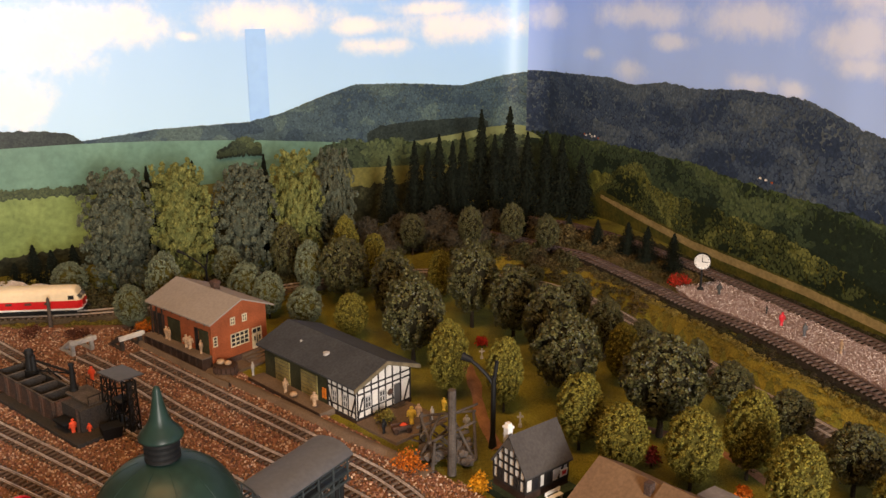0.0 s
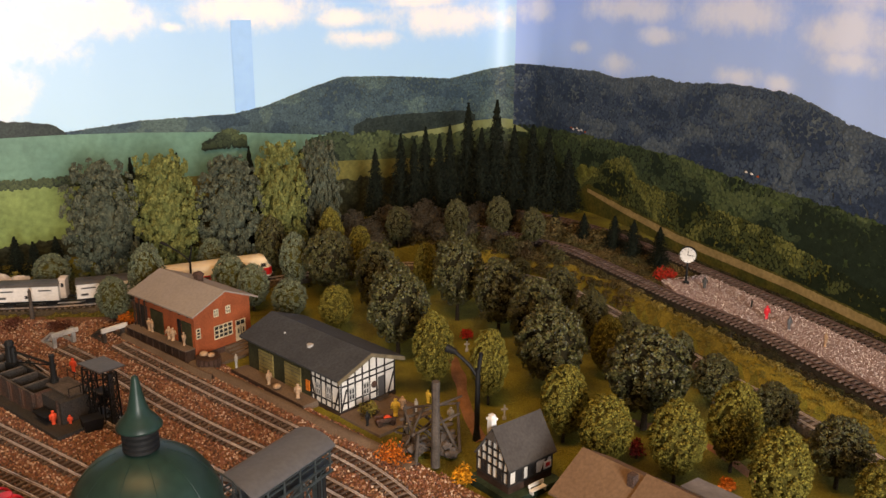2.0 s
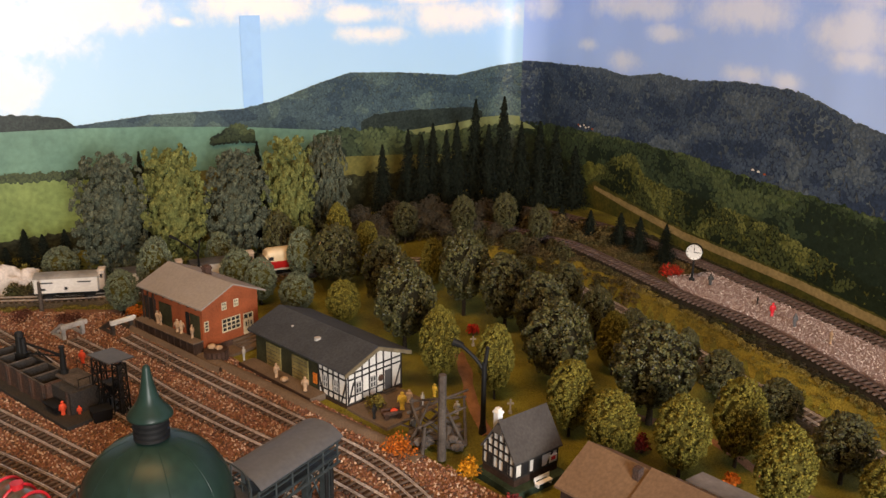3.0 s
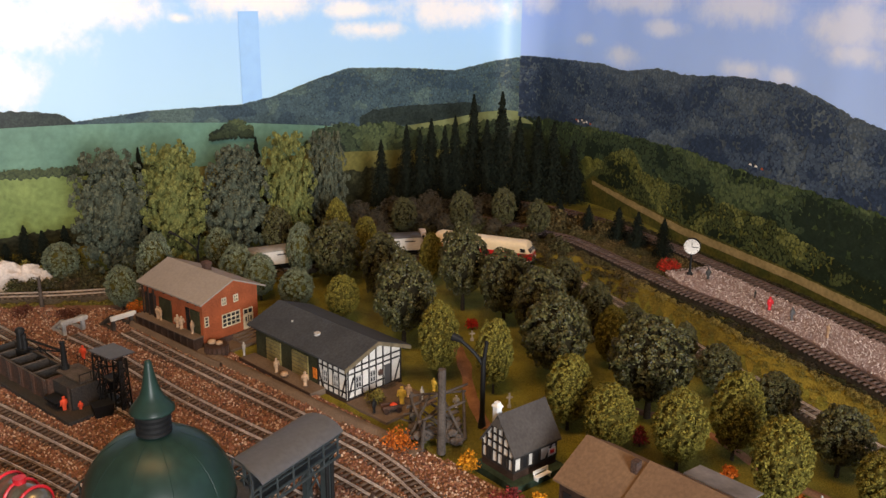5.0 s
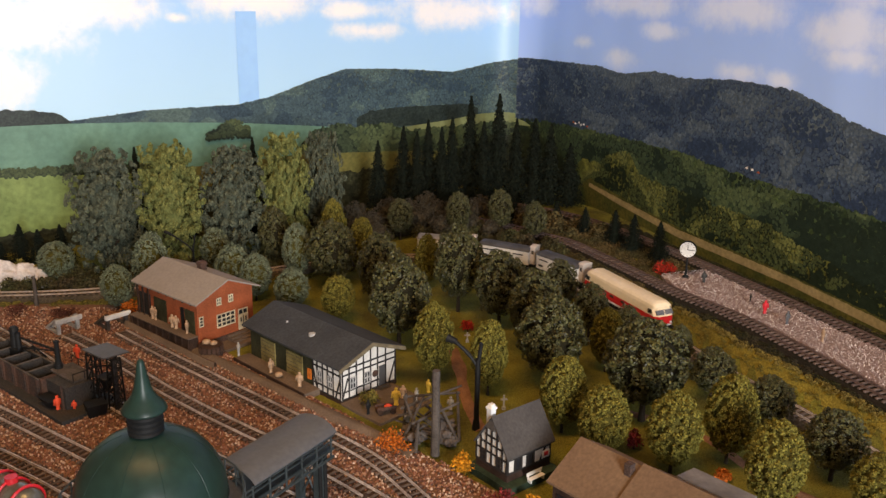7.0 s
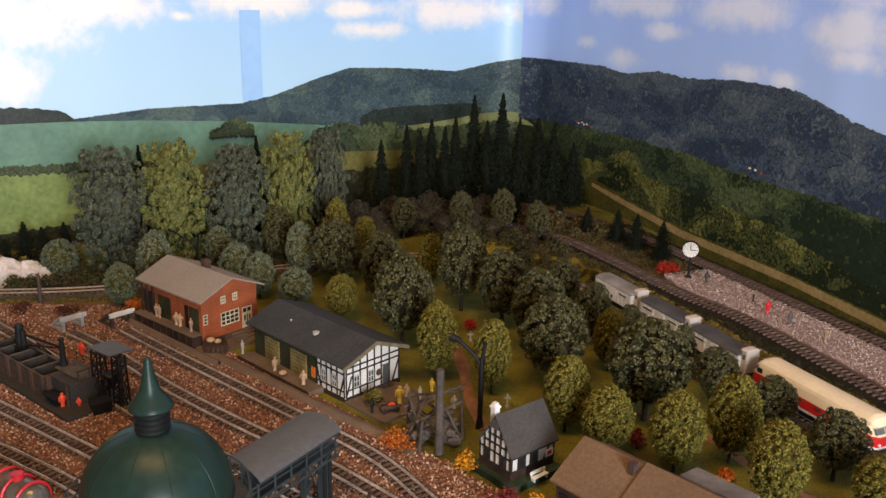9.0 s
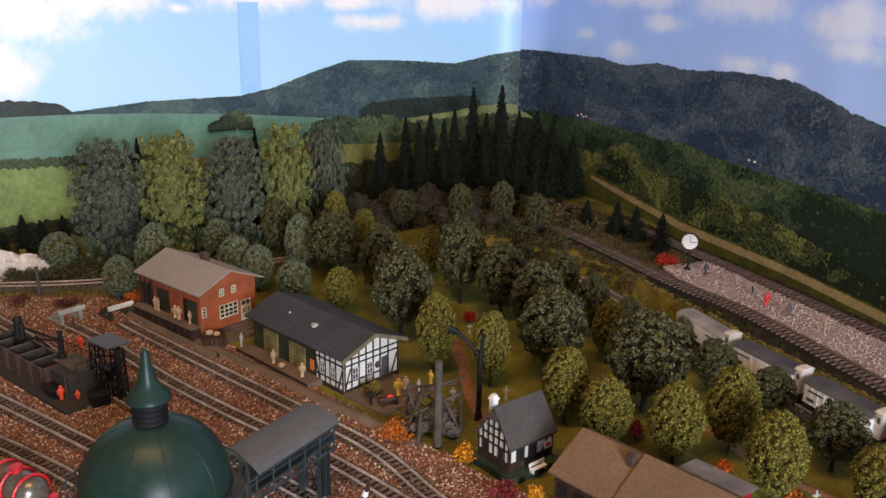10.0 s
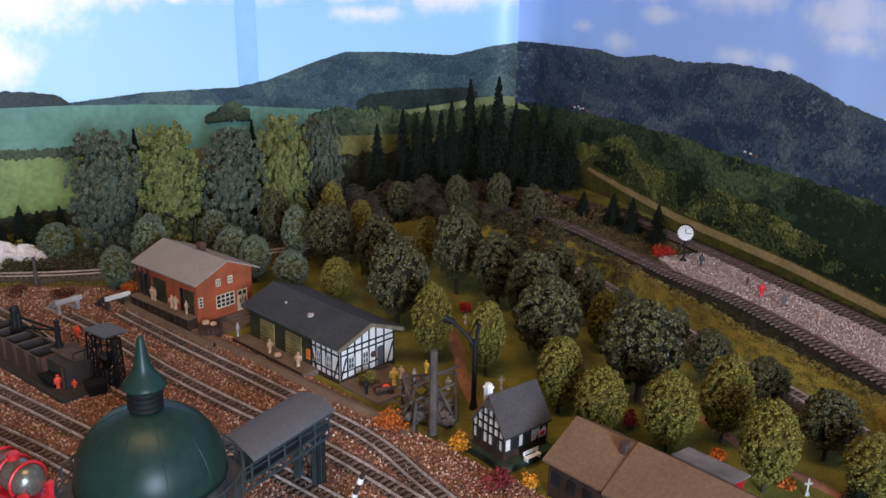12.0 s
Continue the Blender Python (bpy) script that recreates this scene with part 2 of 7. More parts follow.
def box(bm, x0, x1, y0, y1, z0, z1, m=None, bevel=0.0):
    r = bmesh.ops.create_cube(bm, size=1.0)
    mat = Matrix.Translation(((x0 + x1) / 2, (y0 + y1) / 2, (z0 + z1) / 2)) @ Matrix.Diagonal((x1 - x0, y1 - y0, z1 - z0, 1))
    bmesh.ops.transform(bm, matrix=(m or Matrix()) @ mat, verts=r["verts"])
    if bevel:
        es = list({e for v in r["verts"] for e in v.link_edges})
        bmesh.ops.bevel(bm, geom=es, offset=bevel, segments=2, affect="EDGES", profile=0.6)
    return bm


def boxes(*specs, bevel=0.0):
    bm = bmesh.new()
    for s in specs:
        box(bm, *s, bevel=bevel)
    return bm


def rod(bm, a, b, r0, r1=None, n=8):
    a, b = Vector(a), Vector(b)
    d = b - a
    m = Matrix.Translation((a + b) / 2) @ d.to_track_quat("Z", "Y").to_matrix().to_4x4()
    bmesh.ops.create_cone(bm, cap_ends=True, segments=n, radius1=r0, radius2=r0 if r1 is None else r1, depth=d.length, matrix=m)
    return bm


def rods(*specs, n=8):
    bm = bmesh.new()
    for s in specs:
        rod(bm, *s, n=n)
    return bm


def lathe(profile, n=48):
    bm = bmesh.new()
    rings = [[bm.verts.new((r * math.cos(2 * math.pi * k / n), r * math.sin(2 * math.pi * k / n), z)) for k in range(n)] for r, z in profile]
    for a, b in zip(rings, rings[1:]):
        for k in range(n):
            bm.faces.new((a[k], a[(k + 1) % n], b[(k + 1) % n], b[k]))
    bm.faces.new(rings[0][::-1])
    bm.faces.new(rings[-1])
    return bm


def extrude_y(profile, y0, y1):
    """A closed x,z profile (anticlockwise seen from -y), drawn out along y."""
    bm = bmesh.new()
    a = [bm.verts.new((x, y0, z)) for x, z in profile]
    b = [bm.verts.new((x, y1, z)) for x, z in profile]
    bm.faces.new(a)
    bm.faces.new(b[::-1])
    for k in range(len(a)):
        j = (k + 1) % len(a)
        bm.faces.new((a[j], a[k], b[k], b[j]))
    bmesh.ops.recalc_face_normals(bm, faces=bm.faces)
    return bm


def smooth_path(points, step):
    """Even points, with headings, along a smooth curve through the given ones."""
    p = [Vector((x, y, 0)) for x, y in points]
    fine = []
    for k in range(len(p) - 1):
        a, b, c, d = p[max(k - 1, 0)], p[k], p[k + 1], p[min(k + 2, len(p) - 1)]
        for q in range(24):
            t = q / 24
            fine.append(0.5 * (2 * b + (c - a) * t + (2 * a - 5 * b + 4 * c - d) * t * t + (3 * b - a - 3 * c + d) * t ** 3))
    fine.append(p[-1])
    for _ in range(6):
        fine = [fine[0]] + [(fine[k - 1] + fine[k] * 2 + fine[k + 1]) / 4 for k in range(1, len(fine) - 1)] + [fine[-1]]
    run = [0.0]
    for a, b in zip(fine, fine[1:]):
        run.append(run[-1] + (b - a).length)
    xs, ys = [v.x for v in fine], [v.y for v in fine]
    s = np.arange(0, run[-1], step)
    x, y = np.interp(s, run, xs), np.interp(s, run, ys)
    h = np.arctan2(np.gradient(y), np.gradient(x))
    return s, x, y, h


LINE = [(-1.02, 1.36), (-0.86, 1.372), (-0.71, 1.384), (-0.61, 1.396), (-0.53, 1.416), (-0.456, 1.446), (-0.38, 1.484), (-0.30, 1.523),
        (-0.20, 1.572), (-0.12, 1.604), (-0.05, 1.622), (0.01, 1.620), (0.085, 1.600), (0.14, 1.572), (0.182, 1.546), (0.232, 1.494), (0.277, 1.420),
        (0.318, 1.330), (0.362, 1.235), (0.408, 1.120), (0.452, 1.030), (0.494, 0.935), (0.545, 0.82), (0.60, 0.70), (0.68, 0.53), (0.75, 0.38), (0.82, 0.23), (0.90, 0.06), (0.98, -0.11)]
LS, LX, LY, LH = smooth_path(LINE, 0.004)
LZ = 0.008


def outward(x, y):
    """Distance to the through line, positive on its outer side."""
    k = int(np.argmin((LX - x) ** 2 + (LY - y) ** 2))
    dx, dy = x - LX[k], y - LY[k]
    return -math.sin(LH[k]) * dx + math.cos(LH[k]) * dy


def step(a, b, v):
    t = min(max((v - a) / (b - a), 0), 1)
    return t * t * (3 - 2 * t)


SHELF = 0.038


def ground_z(x, y):
    d = outward(x, y)
    z = SHELF * step(0.019, 0.040, d) * step(-0.22, 0.02, x) - 0.0035 * step(0.04, 0.06, d) - 0.03 * step(0.24, 0.30, d) * step(0.42, 0.52, x)
    rough = 0.0012 * noise.noise((x * 40, y * 40, 0)) + 0.002 * noise.noise((x * 11, y * 11, 3))
    return z + rough * step(0.0, 0.05, abs(d)) * (0.4 if yard(x, y) else 1.0)


def yard(x, y):
    """The gravelled yard lies on the camera's side of the station buildings."""
    if x < -0.47:
        return y < 1.345 + 0.006 * noise.noise((x * 30, 0, 0))
    return y < 0.88 - 0.97 * (x - 0.02) + 0.008 * noise.noise((x * 25, 1, 0))


# ---- setting ----
def terrain():
    bm = bmesh.new()
    nx, ny = 190, 170
    x0, x1, y0, y1 = -1.15, 1.15, 0.10, 2.28
    grid = [[bm.verts.new((x, y, ground_z(x, y))) for x in np.linspace(x0, x1, nx)] for y in np.linspace(y0, y1, ny)]
    for a, b in zip(grid, grid[1:]):
        for k in range(nx - 1):
            bm.faces.new((a[k], a[k + 1], b[k + 1], b[k]))
    g = part("ground", bm, GRASS, smooth=True)
    tagged(g, "flocked grass ground of the model layout, olive and brown", "ground", kind="structure")
    bm = bmesh.new()
    n = 60
    rows = []
    for y in np.linspace(0.10, 1.36, n):
        xr = -0.455 if y > 1.335 else 0.02 + (0.88 - y) / 0.97 + 0.006 * noise.noise((y * 40, 5, 0))
        rows.append([bm.verts.new((-1.15 + (xr + 1.15) * k / 79, y, 0.0035 + 0.0008 * noise.noise((k * 0.9, y * 60, 2)))) for k in range(80)])
    for a, b in zip(rows, rows[1:]):
        for k in range(79):
            bm.faces.new((a[k], a[k + 1], b[k + 1], b[k]))
    tagged(part("yard_ground", bm, YARD, smooth=True), "rust-brown gravel ground of the station yard", "ground", kind="structure")
    bm = boxes((-1.16, 1.16, 0.08, 2.3, -0.06, -0.02))
    tagged(part("layout_board", bm, BOARDEDGE), "wooden board carrying the model layout", "board", kind="structure")


CORNER = Vector((0.21, 2.2, 0))
WL, WR = Vector((-1, -0.53, 0)).normalized(), Vector((0.53, -1, 0)).normalized()


def wall_frame(along, flip):
    """x along the wall from the corner, z up, y towards the room."""
    y = Vector((along.y, -along.x, 0)) * flip
    return Matrix(((along.x, y.x, 0, CORNER.x), (along.y, y.y, 0, CORNER.y), (0, 0, 1, 0), (0, 0, 0, 1)))


ML, MR = wall_frame(WL, -1), wall_frame(WR, 1)


FILLET = 0.095


def bend(x):
    """The sheets run through the corner in a round of radius FILLET."""
    return FILLET - math.sqrt(max(FILLET ** 2 - (FILLET - x) ** 2, 0.0)) if x < FILLET else 0.0


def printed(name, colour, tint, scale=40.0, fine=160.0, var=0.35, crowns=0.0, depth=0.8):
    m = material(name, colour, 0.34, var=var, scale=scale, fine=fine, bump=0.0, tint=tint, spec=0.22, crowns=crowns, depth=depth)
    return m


def sky_print(name, clouds, glow, cover, white):
    """Printed sky: blue gradient with soft white clouds at given places (along, height, half width, half height)."""
    m = bpy.data.materials.new(name)
    m.use_nodes = True
    nt = m.node_tree
    b = nt.nodes["Principled BSDF"]
    b.inputs["Roughness"].default_value, b.inputs["Specular IOR Level"].default_value = 0.40, 0.6
    co, sep = nt.nodes.new("ShaderNodeTexCoord"), nt.nodes.new("ShaderNodeSeparateXYZ")
    nt.links.new(co.outputs["Object"], sep.inputs[0])
    grad = nt.nodes.new("ShaderNodeMapRange")
    grad.inputs["From Min"].default_value, grad.inputs["From Max"].default_value = 0.2, 0.62
    nt.links.new(sep.outputs["Z"], grad.inputs["Value"])
    ramp = nt.nodes.new("ShaderNodeValToRGB")
    ramp.color_ramp.elements[0].color, ramp.color_ramp.elements[1].color = glow[0], glow[1]
    nt.links.new(grad.outputs["Result"], ramp.inputs["Fac"])
    nz = nt.nodes.new("ShaderNodeTexNoise")
    nz.inputs["Scale"].default_value, nz.inputs["Detail"].default_value, nz.inputs["Roughness"].default_value = 14.0, 7.0, 0.66
    nt.links.new(co.outputs["Object"], nz.inputs["Vector"])
    nc = nt.nodes.new("ShaderNodeMath")
    nc.operation, nc.inputs[1].default_value = "SUBTRACT", 0.5
    nt.links.new(nz.outputs["Fac"], nc.inputs[0])
    total = None
    for x, z, hw, hh in clouds:
        off, div, ln = (nt.nodes.new("ShaderNodeVectorMath") for _ in range(3))
        off.operation, div.operation, ln.operation = "SUBTRACT", "DIVIDE", "LENGTH"
        off.inputs[1].default_value, div.inputs[1].default_value = (x, 0, z), (hw, 1, hh)
        nt.links.new(co.outputs["Object"], off.inputs[0])
        nt.links.new(off.outputs[0], div.inputs[0])
        nt.links.new(div.outputs[0], ln.inputs[0])
        wob = nt.nodes.new("ShaderNodeMath")
        wob.operation, wob.inputs[1].default_value = "MULTIPLY_ADD", 2.3
        nt.links.new(nc.outputs[0], wob.inputs[0])
        nt.links.new(ln.outputs["Value"], wob.inputs[2])
        mr = nt.nodes.new("ShaderNodeMapRange")
        mr.interpolation_type = "SMOOTHSTEP"
        mr.inputs["From Min"].default_value, mr.inputs["From Max"].default_value = 1.35, 0.15
        nt.links.new(wob.outputs[0], mr.inputs["Value"])
        if total is None:
            total = mr.outputs["Result"]
        else:
            mx = nt.nodes.new("ShaderNodeMath")
            mx.operation = "MAXIMUM"
            nt.links.new(total, mx.inputs[0])
            nt.links.new(mr.outputs["Result"], mx.inputs[1])
            total = mx.outputs[0]
    mix = nt.nodes.new("ShaderNodeMix")
    mix.data_type = "RGBA"
    mix.inputs["B"].default_value = (*white, 1)
    thin = nt.nodes.new("ShaderNodeMath")
    thin.operation, thin.inputs[1].default_value = "MULTIPLY", cover
    nt.links.new(total, thin.inputs[0])
    nt.links.new(thin.outputs[0], mix.inputs["Factor"])
    nt.links.new(ramp.outputs["Color"], mix.inputs["A"])
    nt.links.new(mix.outputs["Result"], b.inputs["Base Color"])
    return m


def band(parent, m, name, mat, depth, top, bottom, rough=0.0, freq=60.0, seed=0, label=""):
    """A printed zone of the picture between two profiles (along, height), with a ragged upper edge."""
    bm = bmesh.new()
    ax, az = zip(*sorted(top))
    bx, bz = zip(*sorted(bottom))
    n = max(int((ax[-1] - ax[0]) / 0.004), 8)
    up, lo = [], []
    for x in np.linspace(max(ax[0], 0.293 * FILLET + depth / 2), ax[-1], n):
        z = float(np.interp(x, ax, az)) + rough * (noise.noise((x * freq, seed, 0)) + 0.7 * noise.noise((x * freq * 2.7, seed, 4)) + 0.4 * noise.noise((x * freq * 6, seed, 8)))
        y = depth + bend(x)
        up.append(bm.verts.new((x, y, z)))
        lo.append(bm.verts.new((x, y, min(float(np.interp(x, bx, bz)), z - 0.001))))
    for k in range(n - 1):
        bm.faces.new((lo[k], lo[k + 1], up[k + 1], up[k]))
    bmesh.ops.recalc_face_normals(bm, faces=bm.faces)
    return part(name, bm, mat, parent, label, smooth=True)


def crowns(parent, name, tones, depth, top, bottom, count, r0, r1, seed, dim=None):
    """Printed treetops: small ragged patches in three tones, smaller towards the upper edge and overlapping downwards."""
    rng = np.random.default_rng(seed)
    ax, az = zip(*sorted(top))
    bx, bz = zip(*sorted(bottom))
    x0 = max(ax[0], 0.293 * FILLET + depth / 2)
    verts, faces, index = [], [], []
    for k in range(count):
        f = k / count
        x = rng.uniform(x0, ax[-1])
        zt, zb = np.interp(x, ax, az), np.interp(x, bx, bz)
        r = (r0 + (r1 - r0) * f) * rng.uniform(0.6, 1.3)
        z = zt + (zb - zt) * f - 0.4 * r
        lit = noise.noise((x * 9, z * 16, seed)) + 0.5 * noise.noise((x * 26, z * 40, seed)) - (dim(x, z) if dim else 0.0)
        tone = 0 if lit < -0.22 else 1 if lit < 0.22 else 2
        for q, (dx, dz, s, darker) in enumerate(((0.0, -0.25, 1.0, 1), (-0.16, 0.18, 0.66, 0))):
            n, ph = len(verts), rng.uniform(0, 6.283)
            for j in range(7):
                a = ph + j * 0.8976
                w = r * s * rng.uniform(0.72, 1.2)
                px, pz = max(x + r * dx + w * math.cos(a), x0), z + r * dz + w * 1.1 * math.sin(a)
                verts.append((px, depth + bend(px) + 0.0011 * f + 0.0001 * q, pz))
            faces.append(tuple(range(n, n + 7)))
            index.append(max(tone - darker, 0))
    me = bpy.data.meshes.new(name)
    me.from_pydata(verts, [], faces)
    for m in tones:
        me.materials.append(m)
    me.polygons.foreach_set("material_index", index)
    ob = new(name, me)
    ob.parent = parent
    return tagged(ob, kind="stuff")


def backdrop():
    left = thing("backdrop_left", "printed landscape backdrop sheet with fields and hills", "backdrop", ML, kind="structure")
    right = thing("backdrop_right", "printed landscape backdrop sheet with wooded hill", "backdrop", MR, kind="structure")
    sl = sky_print("printed_sky_left", [(1.10, 0.426, 0.13, 0.065), (0.974, 0.452, 0.15, 0.045), (0.639, 0.460, 0.15, 0.040), (0.433, 0.441, 0.09, 0.020), (0.391, 0.396, 0.09, 0.021), (0.178, 0.436, 0.16, 0.042), (0.807, 0.429, 0.026, 0.011), (1.14, 0.326, 0.08, 0.06), (0.5, 0.56, 0.3, 0.06), (0.25, 0.475, 0.12, 0.018)],
                   ((0.53, 0.80, 1.0, 1), (0.29, 0.55, 1.0, 1)), 0.95, (0.95, 0.93, 0.91))
    sr = sky_print("printed_sky_right", [(0.08, 0.457, 0.06, 0.030), (0.395, 0.470, 0.15, 0.028), (0.669, 0.470, 0.125, 0.036), (0.90, 0.447, 0.10, 0.042), (0.915, 0.407, 0.065, 0.020), (0.365, 0.358, 0.055, 0.026), (0.784, 0.360, 0.034, 0.020), (0.685, 0.365, 0.06, 0.020), (0.236, 0.383, 0.035, 0.014), (0.485, 0.421, 0.065, 0.017), (1.05, 0.40, 0.06, 0.02), (1.0, 0.52, 0.2, 0.05), (0.6, 0.56, 0.3, 0.05)],
                   ((0.47, 0.64, 1.0, 1), (0.24, 0.40, 0.94, 1)), 0.66, (0.84, 0.87, 0.96))
    for parent, mat, n in ((left, sl, 1.6), (right, sr, 2.9)):
        bm = bmesh.new()
        cols = 400
        lo, hi = [], []
        for k in range(cols + 1):
            x = 0.293 * FILLET - 0.00125 + (n - 0.293 * FILLET) * (k / cols) ** 1.6
            y = (0.0016 if parent is left else 0.0022) * noise.noise((x * (9 if parent is left else 13), 0, 0)) * min(max(x - 0.03, 0) / 0.1, 1) - 0.0025 + bend(x)
            lo.append(bm.verts.new((x, y, -0.06)))
            hi.append(bm.verts.new((x, y, 0.85)))
        for k in range(cols):
            bm.faces.new((lo[k], lo[k + 1], hi[k + 1], hi[k]))
        bmesh.ops.recalc_face_normals(bm, faces=bm.faces)
        part("sky_sheet", bm, mat, parent, smooth=True)
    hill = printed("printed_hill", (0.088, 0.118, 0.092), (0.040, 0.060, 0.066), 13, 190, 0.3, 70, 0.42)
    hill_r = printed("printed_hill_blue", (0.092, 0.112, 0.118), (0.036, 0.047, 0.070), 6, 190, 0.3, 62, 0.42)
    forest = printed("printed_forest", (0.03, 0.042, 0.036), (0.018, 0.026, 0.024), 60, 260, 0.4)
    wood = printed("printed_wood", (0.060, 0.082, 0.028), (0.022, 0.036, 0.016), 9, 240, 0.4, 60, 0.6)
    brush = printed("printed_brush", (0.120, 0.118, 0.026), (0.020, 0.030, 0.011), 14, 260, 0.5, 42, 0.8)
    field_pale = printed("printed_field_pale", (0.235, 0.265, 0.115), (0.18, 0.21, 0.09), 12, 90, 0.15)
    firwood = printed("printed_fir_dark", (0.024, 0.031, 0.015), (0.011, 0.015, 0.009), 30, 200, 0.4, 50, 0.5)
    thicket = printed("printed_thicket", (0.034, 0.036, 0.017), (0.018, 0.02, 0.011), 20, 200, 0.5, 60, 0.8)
    field_far = printed("printed_field_far", (0.155, 0.290, 0.215), (0.116, 0.226, 0.170), 12, 90, 0.12)
    field_near = printed("printed_field_near", (0.225, 0.300, 0.095), (0.160, 0.225, 0.070), 14, 120, 0.2)
    straw = printed("printed_straw_field", (0.155, 0.142, 0.042), (0.11, 0.112, 0.034), 20, 120, 0.2)
    path = printed("printed_path", (0.27, 0.195, 0.085), (0.20, 0.145, 0.06), 30, 160, 0.2)
    verge = printed("printed_verge", (0.080, 0.068, 0.015), (0.035, 0.040, 0.011), 30, 160, 0.4)
    D = 0.0014
    tones = lambda nm, cols: [material("%s_%s" % (nm, t), c, 0.5, var=0.18, scale=60, fine=260, bump=0.0, tint=tuple(v * 0.85 for v in c), spec=0.2, island=0.2) for t, c in zip(("dark", "middle", "light"), cols)]
    hill_tones = tones("hill_crown", ((0.037, 0.064, 0.086), (0.060, 0.098, 0.112), (0.088, 0.134, 0.126)))
    ridge_tones = tones("ridge_crown", ((0.028, 0.043, 0.076), (0.054, 0.076, 0.112), (0.087, 0.111, 0.132)))
    wood_tones = tones("wood_crown", ((0.015, 0.024, 0.014), (0.040, 0.058, 0.028), (0.076, 0.100, 0.042)))
    brush_tones = tones("brush_crown", ((0.013, 0.019, 0.009), (0.056, 0.066, 0.022), (0.135, 0.140, 0.040)))
    seam = material("sheet_overlap", (0.37, 0.63, 1.0), 0.4, var=0.04, scale=8, fine=40, bump=0.0, tint=(0.34, 0.60, 1.0))
    band(left, ML, "sheet_overlap", seam, 0.6 * D, [(0.648, 0.44), (0.690, 0.44)], [(-0.1, 0.2), (2.9, 0.2)])
    flat = lambda z: [(-0.1, z), (2.9, z)]
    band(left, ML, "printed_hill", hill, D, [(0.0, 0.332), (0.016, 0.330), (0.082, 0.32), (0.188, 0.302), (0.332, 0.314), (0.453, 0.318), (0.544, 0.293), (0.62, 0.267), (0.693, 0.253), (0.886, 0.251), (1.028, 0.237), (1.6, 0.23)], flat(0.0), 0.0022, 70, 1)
    hill_top = [(0.0, 0.332), (0.016, 0.330), (0.082, 0.32), (0.188, 0.302), (0.332, 0.314), (0.453, 0.318), (0.544, 0.293), (0.62, 0.267), (0.693, 0.253), (0.886, 0.251), (1.028, 0.237)]
    crowns(left, "printed_treetops", hill_tones, 1.1 * D, hill_top, [(0.0, 0.19), (0.4, 0.20), (0.55, 0.20), (0.7, 0.215), (0.9, 0.226), (1.03, 0.232)], 7000, 0.0031, 0.0048, 41)
    band(left, ML, "printed_forest", forest, 2 * D, [(1.018, 0.236), (1.037, 0.254), (1.08, 0.262), (1.137, 0.267), (1.6, 0.272)], flat(0.20), 0.003, 90, 2)
    band(left, ML, "printed_field", field_far, 3 * D, [(0.0, 0.17), (0.35, 0.182), (0.401, 0.184), (0.521, 0.198), (0.695, 0.216), (0.888, 0.229), (1.033, 0.235), (1.6, 0.24)], flat(0.0), 0.0006, 30, 3)
    band(left, ML, "printed_tree_row", forest, 4 * D, [(0.12, 0.216), (0.155, 0.228), (0.331, 0.229), (0.40, 0.224), (0.43, 0.21)], flat(0.186), 0.003, 90, 4)
    band(left, ML, "printed_field_strip", field_pale, 5 * D, [(0.0, 0.198), (0.05, 0.204), (0.12, 0.202), (0.185, 0.194), (0.33, 0.182)], flat(0.15), 0.0005, 30, 5)
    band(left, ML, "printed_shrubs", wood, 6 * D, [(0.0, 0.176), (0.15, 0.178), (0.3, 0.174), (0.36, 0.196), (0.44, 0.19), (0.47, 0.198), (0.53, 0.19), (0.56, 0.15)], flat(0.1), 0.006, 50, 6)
    crowns(left, "printed_treetops", wood_tones, 6.05 * D, [(0.0, 0.182), (0.15, 0.182), (0.3, 0.177), (0.36, 0.200), (0.44, 0.194), (0.47, 0.202), (0.53, 0.192), (0.57, 0.15)], [(0.0, 0.10), (0.3, 0.12), (0.6, 0.135)], 900, 0.006, 0.009, 42, lambda x, z: -0.25)
    band(left, ML, "printed_field_strip", straw, 7 * D, [(0.0, 0.10), (0.2, 0.12), (0.331, 0.130), (0.549, 0.140), (0.9, 0.13), (1.0, 0.12)], flat(0.0), 0.0008, 30, 7)
    band(left, ML, "printed_bush", wood, 7 * D, [(0.672, 0.195), (0.69, 0.214), (0.715, 0.220), (0.738, 0.206), (0.765, 0.192)], flat(0.190), 0.004, 70, 8)
    crowns(left, "printed_treetops", wood_tones, 7.5 * D, [(0.672, 0.205), (0.69, 0.222), (0.715, 0.228), (0.738, 0.214), (0.765, 0.198)], [(0.65, 0.191), (0.78, 0.191)], 260, 0.0036, 0.0050, 43)
    crowns(left, "printed_treetops", wood_tones, 8.4 * D, [(0.86, 0.149), (0.95, 0.154), (1.016, 0.157), (1.15, 0.161), (1.3, 0.165)], [(0.86, 0.132), (1.018, 0.141), (1.3, 0.148)], 420, 0.0034, 0.0042, 44, lambda x, z: -0.45)
    band(left, ML, "printed_hedge", wood, 8 * D, [(0.86, 0.146), (0.95, 0.151), (1.016, 0.153), (1.15, 0.157), (1.6, 0.165)], flat(0.12), 0.004, 80, 9)
    band(left, ML, "printed_field", field_near, 9 * D, [(0.86, 0.128), (1.018, 0.138), (1.152, 0.143), (1.6, 0.15)], flat(-0.05), 0.0006, 40, 10)
